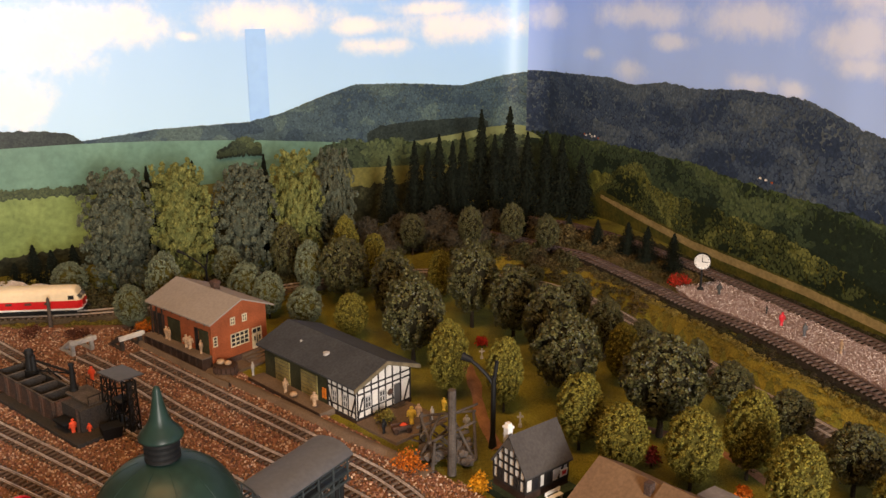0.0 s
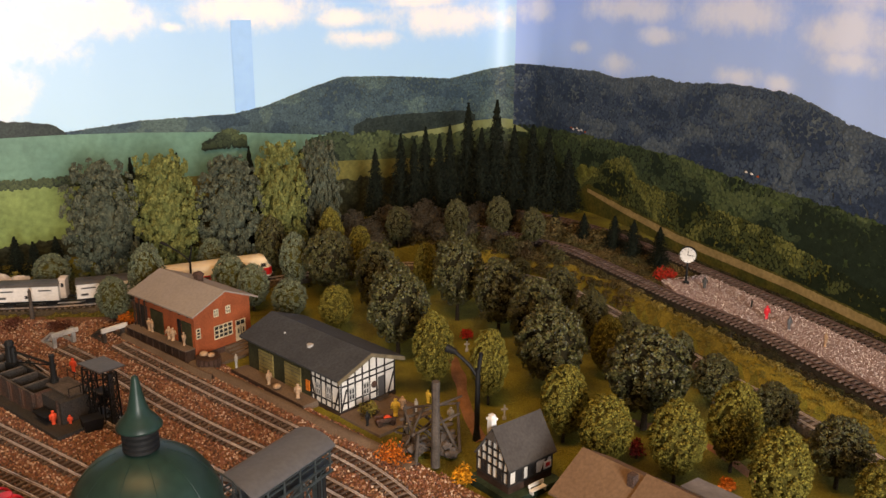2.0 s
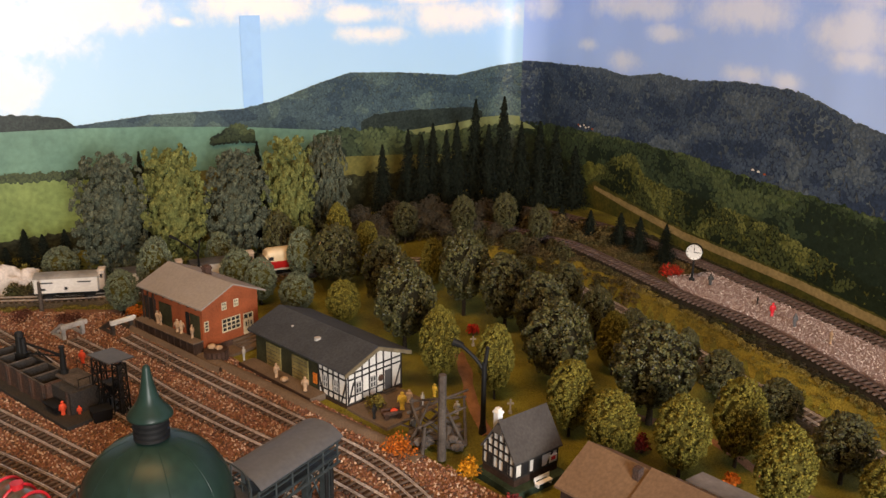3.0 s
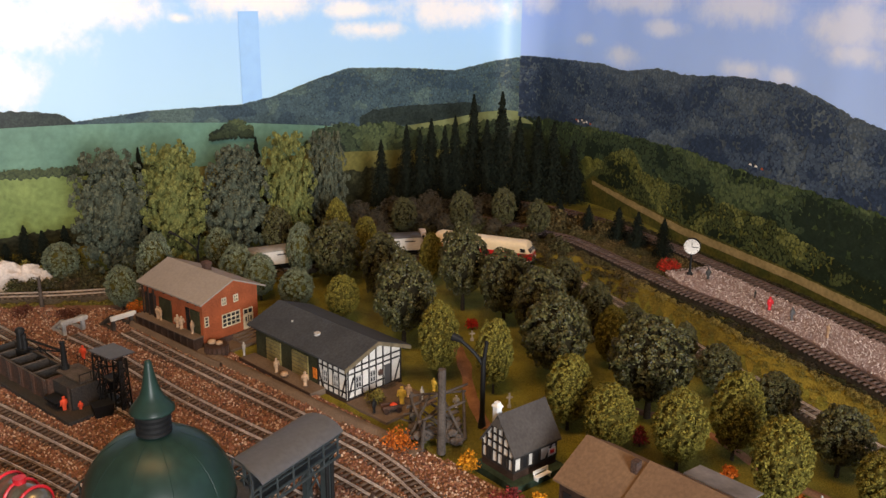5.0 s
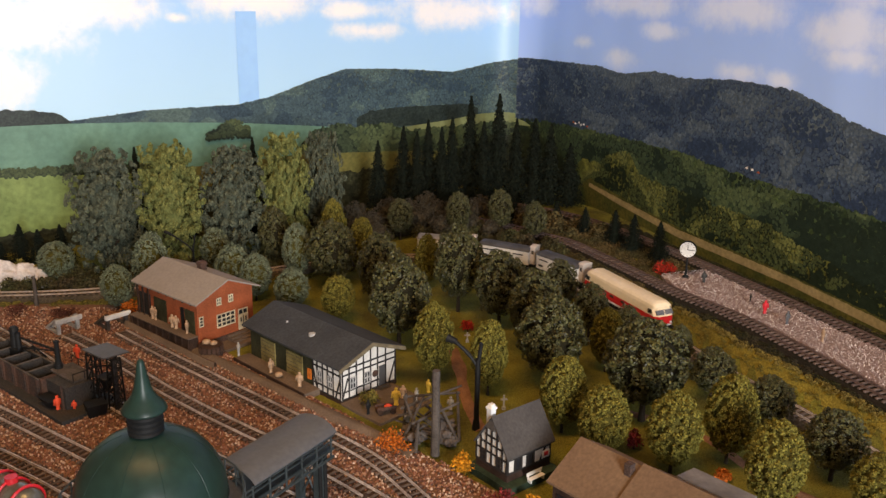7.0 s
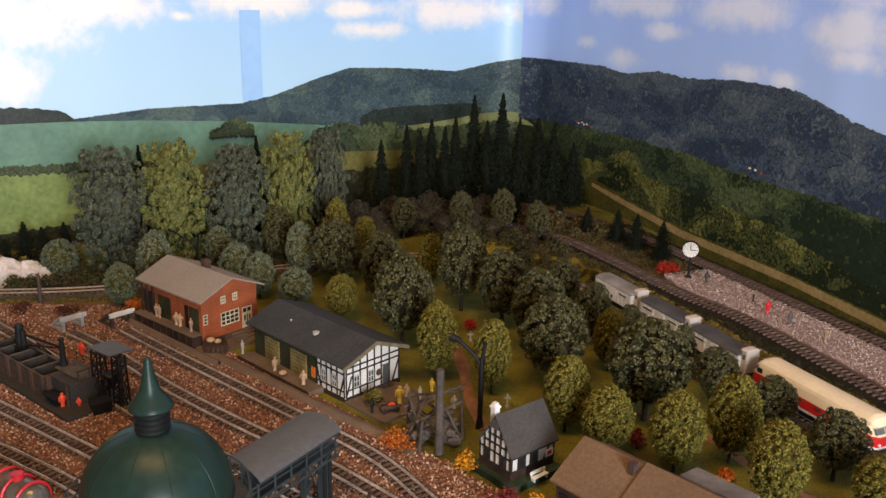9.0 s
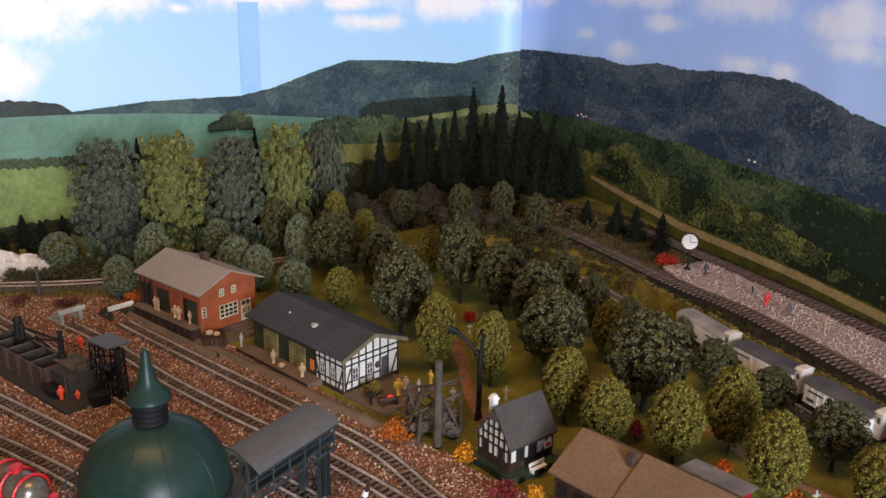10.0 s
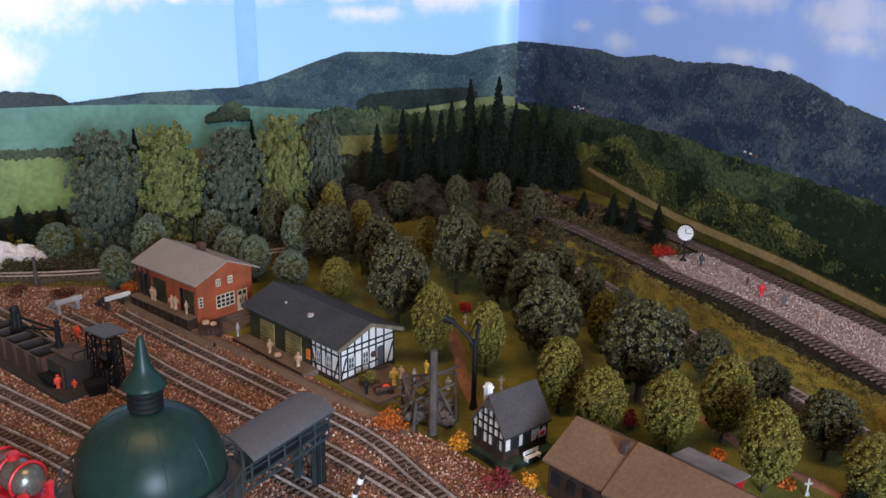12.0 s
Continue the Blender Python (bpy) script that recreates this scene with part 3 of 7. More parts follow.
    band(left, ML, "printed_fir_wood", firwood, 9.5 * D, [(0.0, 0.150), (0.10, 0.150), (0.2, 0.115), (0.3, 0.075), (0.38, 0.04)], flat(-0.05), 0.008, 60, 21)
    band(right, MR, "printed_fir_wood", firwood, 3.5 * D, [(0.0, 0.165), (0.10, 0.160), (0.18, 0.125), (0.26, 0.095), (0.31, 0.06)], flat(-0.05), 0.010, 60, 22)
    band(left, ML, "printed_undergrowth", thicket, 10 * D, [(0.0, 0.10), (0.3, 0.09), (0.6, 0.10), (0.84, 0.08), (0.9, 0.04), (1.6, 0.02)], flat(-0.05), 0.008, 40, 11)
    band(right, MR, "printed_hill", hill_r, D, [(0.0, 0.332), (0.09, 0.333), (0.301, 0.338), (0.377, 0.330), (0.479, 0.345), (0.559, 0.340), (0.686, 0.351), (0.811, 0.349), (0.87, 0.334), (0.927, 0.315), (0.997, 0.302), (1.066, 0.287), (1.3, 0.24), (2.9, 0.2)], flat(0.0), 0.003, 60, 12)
    ridge_top = [(0.0, 0.332), (0.09, 0.333), (0.301, 0.338), (0.377, 0.330), (0.479, 0.345), (0.559, 0.340), (0.686, 0.351), (0.811, 0.349), (0.87, 0.334), (0.927, 0.315), (0.997, 0.302), (1.066, 0.287), (1.3, 0.24)]
    wood_top = [(0.0, 0.19), (0.194, 0.198), (0.298, 0.201), (0.563, 0.203), (0.712, 0.190), (0.897, 0.184), (1.021, 0.176), (1.3, 0.165)]
    crowns(right, "printed_treetops", ridge_tones, 1.1 * D, ridge_top, [(x, z - 0.02) for x, z in wood_top], 9000, 0.0033, 0.0052, 45, lambda x, z: 0.35 * step(0.36, 0.1, x) + 0.30 * step(0.83, 0.95, x) * step(0.235, 0.25, z) + 0.15 * step(0.26, 0.22, z) + 0.6 * step(0.86, 1.0, x) * step(0.25, 0.20, z) - 0.12)
    crowns(right, "printed_treetops", wood_tones, 2.1 * D, wood_top, [(0.0, 0.06), (0.3, 0.10), (0.6, 0.08), (0.9, 0.05), (1.3, 0.02)], 5200, 0.0044, 0.0072, 46, lambda x, z: 0.35 * step(0.30, 0.0, x) + 0.8 * step(0.72, 0.92, x) * step(0.19, 0.15, z) - 0.10)
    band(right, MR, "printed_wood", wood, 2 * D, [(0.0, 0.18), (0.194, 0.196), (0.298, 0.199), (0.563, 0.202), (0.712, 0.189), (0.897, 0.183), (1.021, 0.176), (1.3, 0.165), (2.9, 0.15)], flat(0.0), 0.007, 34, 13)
    band(right, MR, "printed_field_strip", field_pale, 3.2 * D, [(0.0, 0.197), (0.025, 0.193), (0.05, 0.184), (0.065, 0.176)], [(-0.1, 0.178), (0.07, 0.174)], 0.0004, 30, 32)
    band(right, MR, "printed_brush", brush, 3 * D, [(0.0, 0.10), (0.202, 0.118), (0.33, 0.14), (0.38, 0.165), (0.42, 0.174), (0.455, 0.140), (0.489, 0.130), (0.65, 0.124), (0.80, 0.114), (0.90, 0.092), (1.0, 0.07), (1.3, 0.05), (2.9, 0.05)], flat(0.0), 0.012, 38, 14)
    crowns(right, "printed_treetops", brush_tones, 3.4 * D, [(0.27, 0.09), (0.33, 0.140), (0.37, 0.165), (0.42, 0.178), (0.455, 0.144), (0.489, 0.132), (0.65, 0.128), (0.80, 0.118), (0.90, 0.095), (1.0, 0.073), (1.3, 0.05)], [(0.27, 0.06), (0.301, 0.083), (0.41, 0.068), (0.585, 0.048), (0.865, 0.036), (1.05, 0.02), (1.3, 0.01)], 3600, 0.0034, 0.0046, 47, lambda x, z: -0.05 + 0.4 * step(0.78, 0.95, x))
    band(right, MR, "printed_verge", verge, 4.8 * D, [(0.26, 0.07), (0.301, 0.097), (0.41, 0.079), (0.585, 0.058), (0.865, 0.045), (1.05, 0.029), (1.3, 0.02), (2.9, 0.01)], flat(-0.05), 0.002, 60, 15)
    band(right, MR, "printed_path", path, 5.4 * D, [(0.301, 0.087), (0.41, 0.074), (0.585, 0.054), (0.865, 0.042), (1.05, 0.026), (1.3, 0.016), (2.9, 0.01)], [(0.3, 0.079), (0.41, 0.061), (0.585, 0.039), (0.865, 0.027), (1.05, 0.010), (1.3, 0.0), (2.9, -0.005)], 0.0012, 60, 16)
    for k, (x, z) in enumerate(((0.225, 0.207), (0.245, 0.209), (0.262, 0.207), (0.275, 0.205), (0.735, 0.203), (0.748, 0.202), (0.762, 0.200), (0.252, 0.205), (0.232, 0.205))):
        bm = extrude_y([(x, z), (x + 0.006, z), (x + 0.006, z + 0.0022), (x + 0.003, z + 0.004), (x, z + 0.0022)], 3.0 * D, 3.2 * D)
        part("printed_cottage", bm, (BRICK, PLASTER, PLASTER)[k % 3], right)


def room():
    specs = {"wall_left": (-1.62, -1.58, -2.2, 1.6), "wall_right": (1.60, 1.64, -2.2, 0.2), "wall_behind": (-1.62, 1.64, -2.24, -2.2)}
    for n, (x0, x1, y0, y1) in specs.items():
        tagged(part(n, boxes((x0, x1, y0, y1, -0.9, 2.0)), WALLPAINT), "plain painted room wall", "wall", kind="structure")
    tagged(part("wall_far", boxes((0, 1.7, -0.06, -0.02, -0.9, 2.0)), WALLPAINT), "plain painted room wall", "wall", kind="structure").matrix_world = ML
    tagged(part("wall_side", boxes((0, 3.0, -0.06, -0.02, -0.9, 2.0)), WALLPAINT), "plain painted room wall", "wall", kind="structure").matrix_world = MR
    tagged(part("ceiling", boxes((-1.7, 1.8, -2.3, 2.4, 2.0, 2.04)), WALLPAINT), "plain white room ceiling", "ceiling", kind="structure")
    tagged(part("floor", boxes((-1.7, 1.8, -2.3, 2.4, -0.94, -0.9)), BOARDEDGE), "brown room floor", "floor", kind="structure")


terrain()
backdrop()
room()


# ---- tracks ----
def shared(name, bm, mat):
    me = bpy.data.meshes.new(name)
    bm.to_mesh(me)
    bm.free()
    me.materials.append(mat)
    return me


SLEEPER_MESH = shared("sleeper", boxes((-0.0016, 0.0016, -0.0148, 0.0148, -0.001, 0.0016), bevel=0.0003), SLEEPER)
SLEEPER_PALE_MESH = shared("sleeper_pale", boxes((-0.002, 0.002, -0.0148, 0.0148, -0.001, 0.0016), bevel=0.0003), SLEEPER_PALE)


def rail_strip(x, y, h, off, z):
    """One rail: foot, web and head along the curve."""
    prof = [(-0.0011, 0), (0.0011, 0), (0.0004, 0.0006), (0.0004, 0.0014), (0.0007, 0.0017), (0.0007, 0.0024), (-0.0007, 0.0024), (-0.0007, 0.0017), (-0.0004, 0.0014), (-0.0004, 0.0006)]
    bm = bmesh.new()
    prev = None
    for px, py, ph in zip(x, y, h):
        nx, ny = -math.sin(ph), math.cos(ph)
        ring = [bm.verts.new((px + nx * (off + a), py + ny * (off + a), z + b)) for a, b in prof]
        if prev:
            for k in range(len(prof)):
                j = (k + 1) % len(prof)
                bm.faces.new((prev[k], prev[j], ring[j], ring[k]))
        else:
            bm.faces.new(ring)
        prev = ring
    bm.faces.new(prev[::-1])
    bmesh.ops.recalc_face_normals(bm, faces=bm.faces)
    return bm


def track(label, points, z, mesh, first=0.0, last=9.0, pitch=0.0092, rail=RAIL):
    t = thing("railway_track", label, "track", group="model railway tracks", kind="structure")
    s, x, y, h = smooth_path(points, 0.012)
    for off in (-0.00825, 0.00825):
        part("rail", rail_strip(x, y, h, off, z + 0.0014), rail, t)
    s, x, y, h = smooth_path(points, pitch)
    for px, py, ph, ps in zip(x, y, h, s):
        if first <= ps <= last:
            ob = new("sleeper", mesh)
            ob.parent = t
            ob.matrix_world = pose(px, py, z, 0, 0, math.degrees(ph) + random.uniform(-1.5, 1.5))
    return t


TA = [(-0.455, 1.242), (-0.36, 1.156), (-0.27, 1.076), (-0.19, 1.006), (-0.121, 0.945), (-0.070, 0.897), (-0.036, 0.856), (-0.006, 0.81), (0.024, 0.768), (0.07, 0.70), (0.13, 0.60), (0.2, 0.48)]
TB = [(-0.53, 1.230), (-0.472, 1.182), (-0.40, 1.114), (-0.336, 1.051), (-0.244, 0.972), (-0.127, 0.879), (-0.062, 0.82), (-0.012, 0.770), (0.045, 0.71), (0.115, 0.60), (0.2, 0.47)]
TC = [(-0.95, 1.48), (-0.80, 1.375), (-0.63, 1.232), (-0.55, 1.161), (-0.44, 1.057), (-0.388, 1.010), (-0.27, 0.912), (-0.145, 0.810), (-0.099, 0.772), (-0.03, 0.71), (0.05, 0.62)]
TD = [(-1.0, 1.30), (-0.8, 1.175), (-0.6, 1.042), (-0.516, 0.984), (-0.42, 0.917), (-0.3, 0.83), (-0.15, 0.71), (0.0, 0.58)]
TE = [(-1.0, 1.22), (-0.8, 1.09), (-0.56, 0.938), (-0.472, 0.885), (-0.43, 0.858), (-0.387, 0.830), (-0.25, 0.73), (-0.1, 0.6)]
U1 = [(0.03, 1.80), (0.14, 1.73), (0.215, 1.656), (0.263, 1.61), (0.333, 1.47), (0.396, 1.338), (0.455, 1.243), (0.50, 1.133), (0.536, 1.032), (0.58, 0.91), (0.65, 0.72), (0.72, 0.5)]
U2 = [(0.10, 1.94), (0.16, 1.90), (0.227, 1.861), (0.282, 1.817), (0.342, 1.745), (0.395, 1.655), (0.443, 1.562), (0.511, 1.412), (0.562, 1.295), (0.605, 1.192), (0.65, 1.08), (0.72, 0.9), (0.8, 0.68)]
track("rusty siding ending at the station goods shed", TA, 0.0045, SLEEPER_MESH)
track("rusty siding with grey buffer stop in the yard", TB, 0.0045, SLEEPER_MESH)
track("yard track beside the coaling stage", TC, 0.0045, SLEEPER_MESH)
track("yard track in front of the coaling stage", TD, 0.0045, SLEEPER_MESH)
track("yard track beside the green dome", TE, 0.0045, SLEEPER_MESH)
track("through line curving behind the park trees", LINE, LZ, SLEEPER_PALE_MESH, pitch=0.0092, rail=RAIL_SHEEN)
SLEEPER_RED_MESH = shared("sleeper_red", boxes((-0.0017, 0.0017, -0.0155, 0.0155, -0.001, 0.0012), bevel=0.0003), SLEEPER_RED)
track("raised track along the gravel platform", U1, SHELF + 0.0055, SLEEPER_RED_MESH, pitch=0.0096, rail=RAIL_BROWN)
track("raised track below the printed hillside", U2, SHELF + 0.0055, SLEEPER_RED_MESH, pitch=0.0096, rail=RAIL_BROWN)


def trackbed(label, points, z, half, mat):
    s, x, y, h = smooth_path(points, 0.015)
    bm = bmesh.new()
    prev = None
    for px, py, ph in zip(x, y, h):
        nx, ny = -math.sin(ph), math.cos(ph)
        w = half + 0.002 * noise.noise((px * 40, py * 40, 7))
        ring = [bm.verts.new((px + nx * a, py + ny * a, z + b)) for a, b in ((-w - 0.008, -0.012), (-w, 0), (w, 0), (w + 0.008, -0.012))]
        if prev:
            for k in range(3):
                bm.faces.new((prev[k], prev[k + 1], ring[k + 1], ring[k]))
        prev = ring
    bmesh.ops.recalc_face_normals(bm, faces=bm.faces)
    tagged(part("track_bed", bm, mat), label, "track bed", kind="structure")


MEADOW = material("meadow_grass", (0.25, 0.185, 0.026), 0.95, var=0.45, scale=22, fine=500, bump=0.9, dist=0.003, tint=(0.14, 0.105, 0.018))
DARKBED = material("dark_grit", (0.026, 0.019, 0.013), 0.95, var=0.5, scale=40, fine=800, bump=0.9, dist=0.002, tint=(0.018, 0.016, 0.010))
BED = material("track_bed_grit", (0.095, 0.074, 0.050), 0.95, var=0.5, scale=40, fine=800, bump=0.9, dist=0.002, tint=(0.06, 0.05, 0.035))
YARDBED = material("yard_track_bed", (0.060, 0.036, 0.024), 0.95, var=0.5, scale=40, fine=800, bump=0.9, dist=0.002, tint=(0.035, 0.022, 0.016))
for yard_line in (TA, TB, TC, TD, TE):
    trackbed("dark brown grit bed under a yard track", yard_line, 0.0047, 0.0130, YARDBED)
trackbed("brown grit bed under the through line", LINE, LZ - 0.0006, 0.017, BED)
trackbed("brown grit bed under the raised track", U1, SHELF + 0.0042, 0.0145, DARKBED)
trackbed("brown grit bed under the hillside track", U2, SHELF + 0.0042, 0.0145, DARKBED)


# ---- plants ----
def leaf_cloud(bm, centres, size, rng, per=1, lift=0.4, squash=1.0):
    """Small bent leaf flakes round given centres (point, outward direction)."""
    for c, out in centres:
        for _ in range(per):
            d = (out + Vector((rng.gauss(0, lift), rng.gauss(0, lift), rng.gauss(0, lift)))).normalized()
            a = d.orthogonal().normalized()
            a.rotate(Matrix.Rotation(rng.uniform(0, 6.28), 3, d))
            b = d.cross(a)
            s = size * rng.uniform(0.6, 1.3)
            p = c + Vector((rng.gauss(0, size * 0.5), rng.gauss(0, size * 0.5), rng.gauss(0, size * 0.5))) * (1 if per > 1 else 0)
            offs = [a * s * 0.6, b * s * 0.42 + d * s * 0.15, a * s * -0.6 - d * s * 0.1, b * s * -0.42 + d * s * 0.15]
            v = [bm.verts.new((p.x + o.x, p.y + o.y, p.z + o.z * squash)) for o in offs]
            bm.faces.new((v[0], v[1], v[2]))
            bm.faces.new((v[0], v[2], v[3]))


def crown_mesh(seed, leaves, size, base, taper, lump, mat, freq=3.2, squash=0.6, core=0.86, deep=0.90, clumps=120, fill=0.75, power=2.2):
    """An egg-shaped crown, one unit high and wide, from its base at z=base to 1: a core and many leaf flakes in clumps."""
    rng = random.Random(seed)
    bm = bmesh.new()
    mid, half = (1 + base) / 2, (1 - base) / 2

    def surf(d):
        flat = math.hypot(d.x, d.y)
        d = d * (flat ** power + abs(d.z) ** power) ** (-1 / power)
        w = 0.5 * (1 - taper * max(d.z, 0) ** 1.5 - 0.10 * max(-d.z, 0))
        k = 1 + lump * noise.noise((d.x * freq + seed, d.y * freq, d.z * freq)) + 0.5 * lump * noise.noise((d.x * freq * 2.4, d.y * freq * 2.4 + seed, d.z * freq * 2.4))
        return Vector((d.x * w * k, d.y * w * k, mid + d.z * half * (0.5 + 0.5 * k)))

    r = bmesh.ops.create_icosphere(bm, subdivisions=3, radius=1.0)
    for v in r["verts"]:
        d = v.co.normalized()
        p = surf(d)
        v.co = Vector((p.x * core, p.y * core, mid + (p.z - mid) * core))
    inner = bm
    bm = bmesh.new()
    centres = []
    per = max(leaves // clumps, 1)
    for k in range(clumps):
        z = 1 - 2 * (k + 0.5) / clumps
        a = k * 2.39996 + rng.gauss(0, 0.12)
        d = Vector((math.cos(a) * math.sqrt(1 - z * z), math.sin(a) * math.sqrt(1 - z * z), z + rng.gauss(0, 0.05))).normalized()
        p = surf(d)
        sink = rng.uniform(deep, 1.0)
        if power > 2.5 and d.z > 0.80:
            sink = rng.uniform(0.55, 0.80)
        c = Vector((p.x * sink, p.y * sink, mid + (p.z - mid) * sink))
        rc = (1.25 / math.sqrt(clumps)) * rng.uniform(0.7, 1.15)
        for _ in range(per):
            q = Vector((rng.gauss(0, 1), rng.gauss(0, 1), rng.gauss(0, 1))).normalized()
            q = (q + d * 0.7 + Vector((0, 0, 0.25))).normalized()
            u = rc * rng.uniform(fill, 1.05)
            centres.append((c + Vector((q.x * u, q.y * u, q.z * u * squash)), q))
    leaf_cloud(bm, centres, size, rng, 1, 0.35, squash)
    # bring the finished crown back to one unit wide, from its base to the full height
    rad = float(np.percentile([math.hypot(v.co.x, v.co.y) for v in bm.verts], 97))
    lo, hi = (float(q) for q in np.percentile([v.co.z for v in bm.verts], (1, 99)))
    for b in (bm, inner):
        for v in b.verts:
            v.co = Vector((v.co.x * 0.5 / rad, v.co.y * 0.5 / rad, base + (v.co.z - lo) * (1 - base) / (hi - lo)))
    return bm, inner


def fir_mesh(seed, mat):
    rng = random.Random(seed)
    bm = bmesh.new()
    bmesh.ops.create_cone(bm, cap_ends=True, segments=10, radius1=0.17, radius2=0.006, depth=0.9, matrix=Matrix.Translation((0, 0, 0.5)))
    centres = []
    for k in range(2600):
        z = rng.random() ** 1.35
        tier = (z * 10 + 0.2 * rng.random()) % 1.0
        r = 0.5 * (1 - z) ** 0.9 * (1.12 - tier * 0.45) + 0.006
        a = rng.uniform(0, 6.283)
        r *= 0.45 + 0.58 * rng.random() + 0.14 * noise.noise((math.cos(a) * 2, math.sin(a) * 2, z * 6 + seed))
        centres.append((Vector((r * math.cos(a), r * math.sin(a), 0.06 + 0.94 * z)), Vector((math.cos(a), math.sin(a), 0.1))))
    leaf_cloud(bm, centres, 0.06, rng, 1, 0.4, 0.35)
    return bm


def trunk_mesh(height, r, seed):
    rng = random.Random(seed)
    bm = rods(((0, 0, -0.02), (0.0, 0.0, height), r, r * 0.55))
    for k in range(5):
        a = k * 1.3 + rng.random()
        rod(bm, (0, 0, height * 0.7), (0.22 * math.cos(a), 0.22 * math.sin(a), height + 0.18), r * 0.4, r * 0.15, n=5)
    return bm


# core: by default the dark colour that paints shade inside the crown
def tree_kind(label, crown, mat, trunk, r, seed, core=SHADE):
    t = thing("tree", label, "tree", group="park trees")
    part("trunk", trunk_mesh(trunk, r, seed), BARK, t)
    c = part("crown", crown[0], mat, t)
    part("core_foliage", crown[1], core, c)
    return t


def plant(kinds, spots, wide=1.0):
    for k, (x, y, h, w) in enumerate(spots):
        src = kinds[k % len(kinds)]
        m = Matrix.Translation((x, y, ground_z(x, y))) @ Matrix.Rotation(k * 2.1, 4, "Z")
        ob = copy_thing(src, m) if k >= len(kinds) else src
        ob.matrix_basis = m @ Matrix.Diagonal((w * wide, w * wide, h, 1))


DARK = [(-0.042, 1.206, 0.142, 0.087), (-0.079, 1.355, 0.128, 0.073), (-0.168, 1.46, 0.119, 0.086), (0.047, 1.361, 0.142, 0.081), (0.108, 1.29, 0.123, 0.081),
        (0.134, 1.694, 0.088, 0.049), (0.196, 1.640, 0.080, 0.045), (0.15, 1.183, 0.128, 0.078), (0.161, 1.089, 0.125, 0.092), (0.282, 1.188, 0.078, 0.05),
        (0.265, 0.996, 0.132, 0.102), (0.338, 1.113, 0.079, 0.036), (0.367, 1.054, 0.072, 0.058), (0.443, 0.861, 0.083, 0.064), (-0.285, 1.577, 0.111, 0.057), (0.165, 1.555, 0.044, 0.036), (0.207, 1.343, 0.094, 0.056), (0.24, 1.25, 0.087, 0.054), (0.412, 0.971, 0.071, 0.056), (-0.058, 1.672, 0.080, 0.050), (0.052, 1.665, 0.087, 0.048)]
LIGHT = [(0.008, 1.101, 0.11, 0.055), (0.079, 1.061, 0.103, 0.049), (-0.14, 1.303, 0.076, 0.055), (-0.172, 1.540, 0.136, 0.050), (-0.121, 1.530, 0.108, 0.046),
         (-0.004, 1.47, 0.096, 0.044), (0.245, 1.138, 0.092, 0.048), (0.162, 0.963, 0.097, 0.056), (0.2, 0.904, 0.087, 0.06), (0.271, 0.875, 0.097, 0.061),
         (0.339, 0.895, 0.107, 0.058), (0.354, 0.798, 0.104, 0.061), (0.455, 0.78, 0.078, 0.059), (-0.448, 1.545, 0.034, 0.037)]
MID = [(-0.22, 1.361, 0.068, 0.054),        (-0.232, 1.500, 0.104, 0.050), (-0.644, 1.481, 0.072, 0.059), (-0.493, 1.345, 0.075, 0.05), (-0.384, 1.545, 0.084, 0.05),
       (-0.446, 1.375, 0.120, 0.056), (-0.327, 1.425, 0.086, 0.056), (-0.285, 1.400, 0.080, 0.052)]
SOFT_DARK = [(-0.563, 1.52, 0.222, 0.12), (-0.36, 1.60, 0.215, 0.112), (-0.206, 1.69, 0.23, 0.075)]
SOFT_LIGHT = [(-0.465, 1.56, 0.226, 0.115), (-0.272, 1.635, 0.236, 0.095)]
FIRS = [(-0.112, 1.847, 0.174, 0.06), (-0.06, 1.874, 0.188, 0.06), (-0.031, 1.853, 0.175, 0.055), (-0.008, 1.878, 0.192, 0.06), (0.02, 1.847, 0.182, 0.055),
        (0.042, 1.881, 0.198, 0.056), (0.082, 1.925, 0.236, 0.066), (0.108, 1.872, 0.192, 0.06), (0.143, 1.93, 0.243, 0.072), (0.181, 1.925, 0.19, 0.062),
        (0.222, 1.935, 0.19, 0.066), (0.256, 1.93, 0.18, 0.066), (0.299, 1.924, 0.14, 0.066), (-0.57, 1.71, 0.195, 0.05), (-0.488, 1.735, 0.203, 0.05), (-0.354, 1.764, 0.208, 0.05)]
SMALL_FIRS = [(0.208, 1.804, 0.06, 0.042), (0.254, 1.768, 0.05, 0.037), (0.301, 1.70, 0.055, 0.036), (0.348, 1.640, 0.066, 0.045), (0.374, 1.594, 0.07, 0.046), (0.409, 1.540, 0.072, 0.045),
              (0.168, 1.77, 0.06, 0.035), (-0.755, 1.52, 0.06, 0.046), (-0.733, 1.55, 0.085, 0.05), (-0.692, 1.53, 0.082, 0.05), (-0.665, 1.56, 0.083, 0.05), (-0.705, 1.295, 0.036, 0.03), (0.441, 0.773, 0.052, 0.030)]

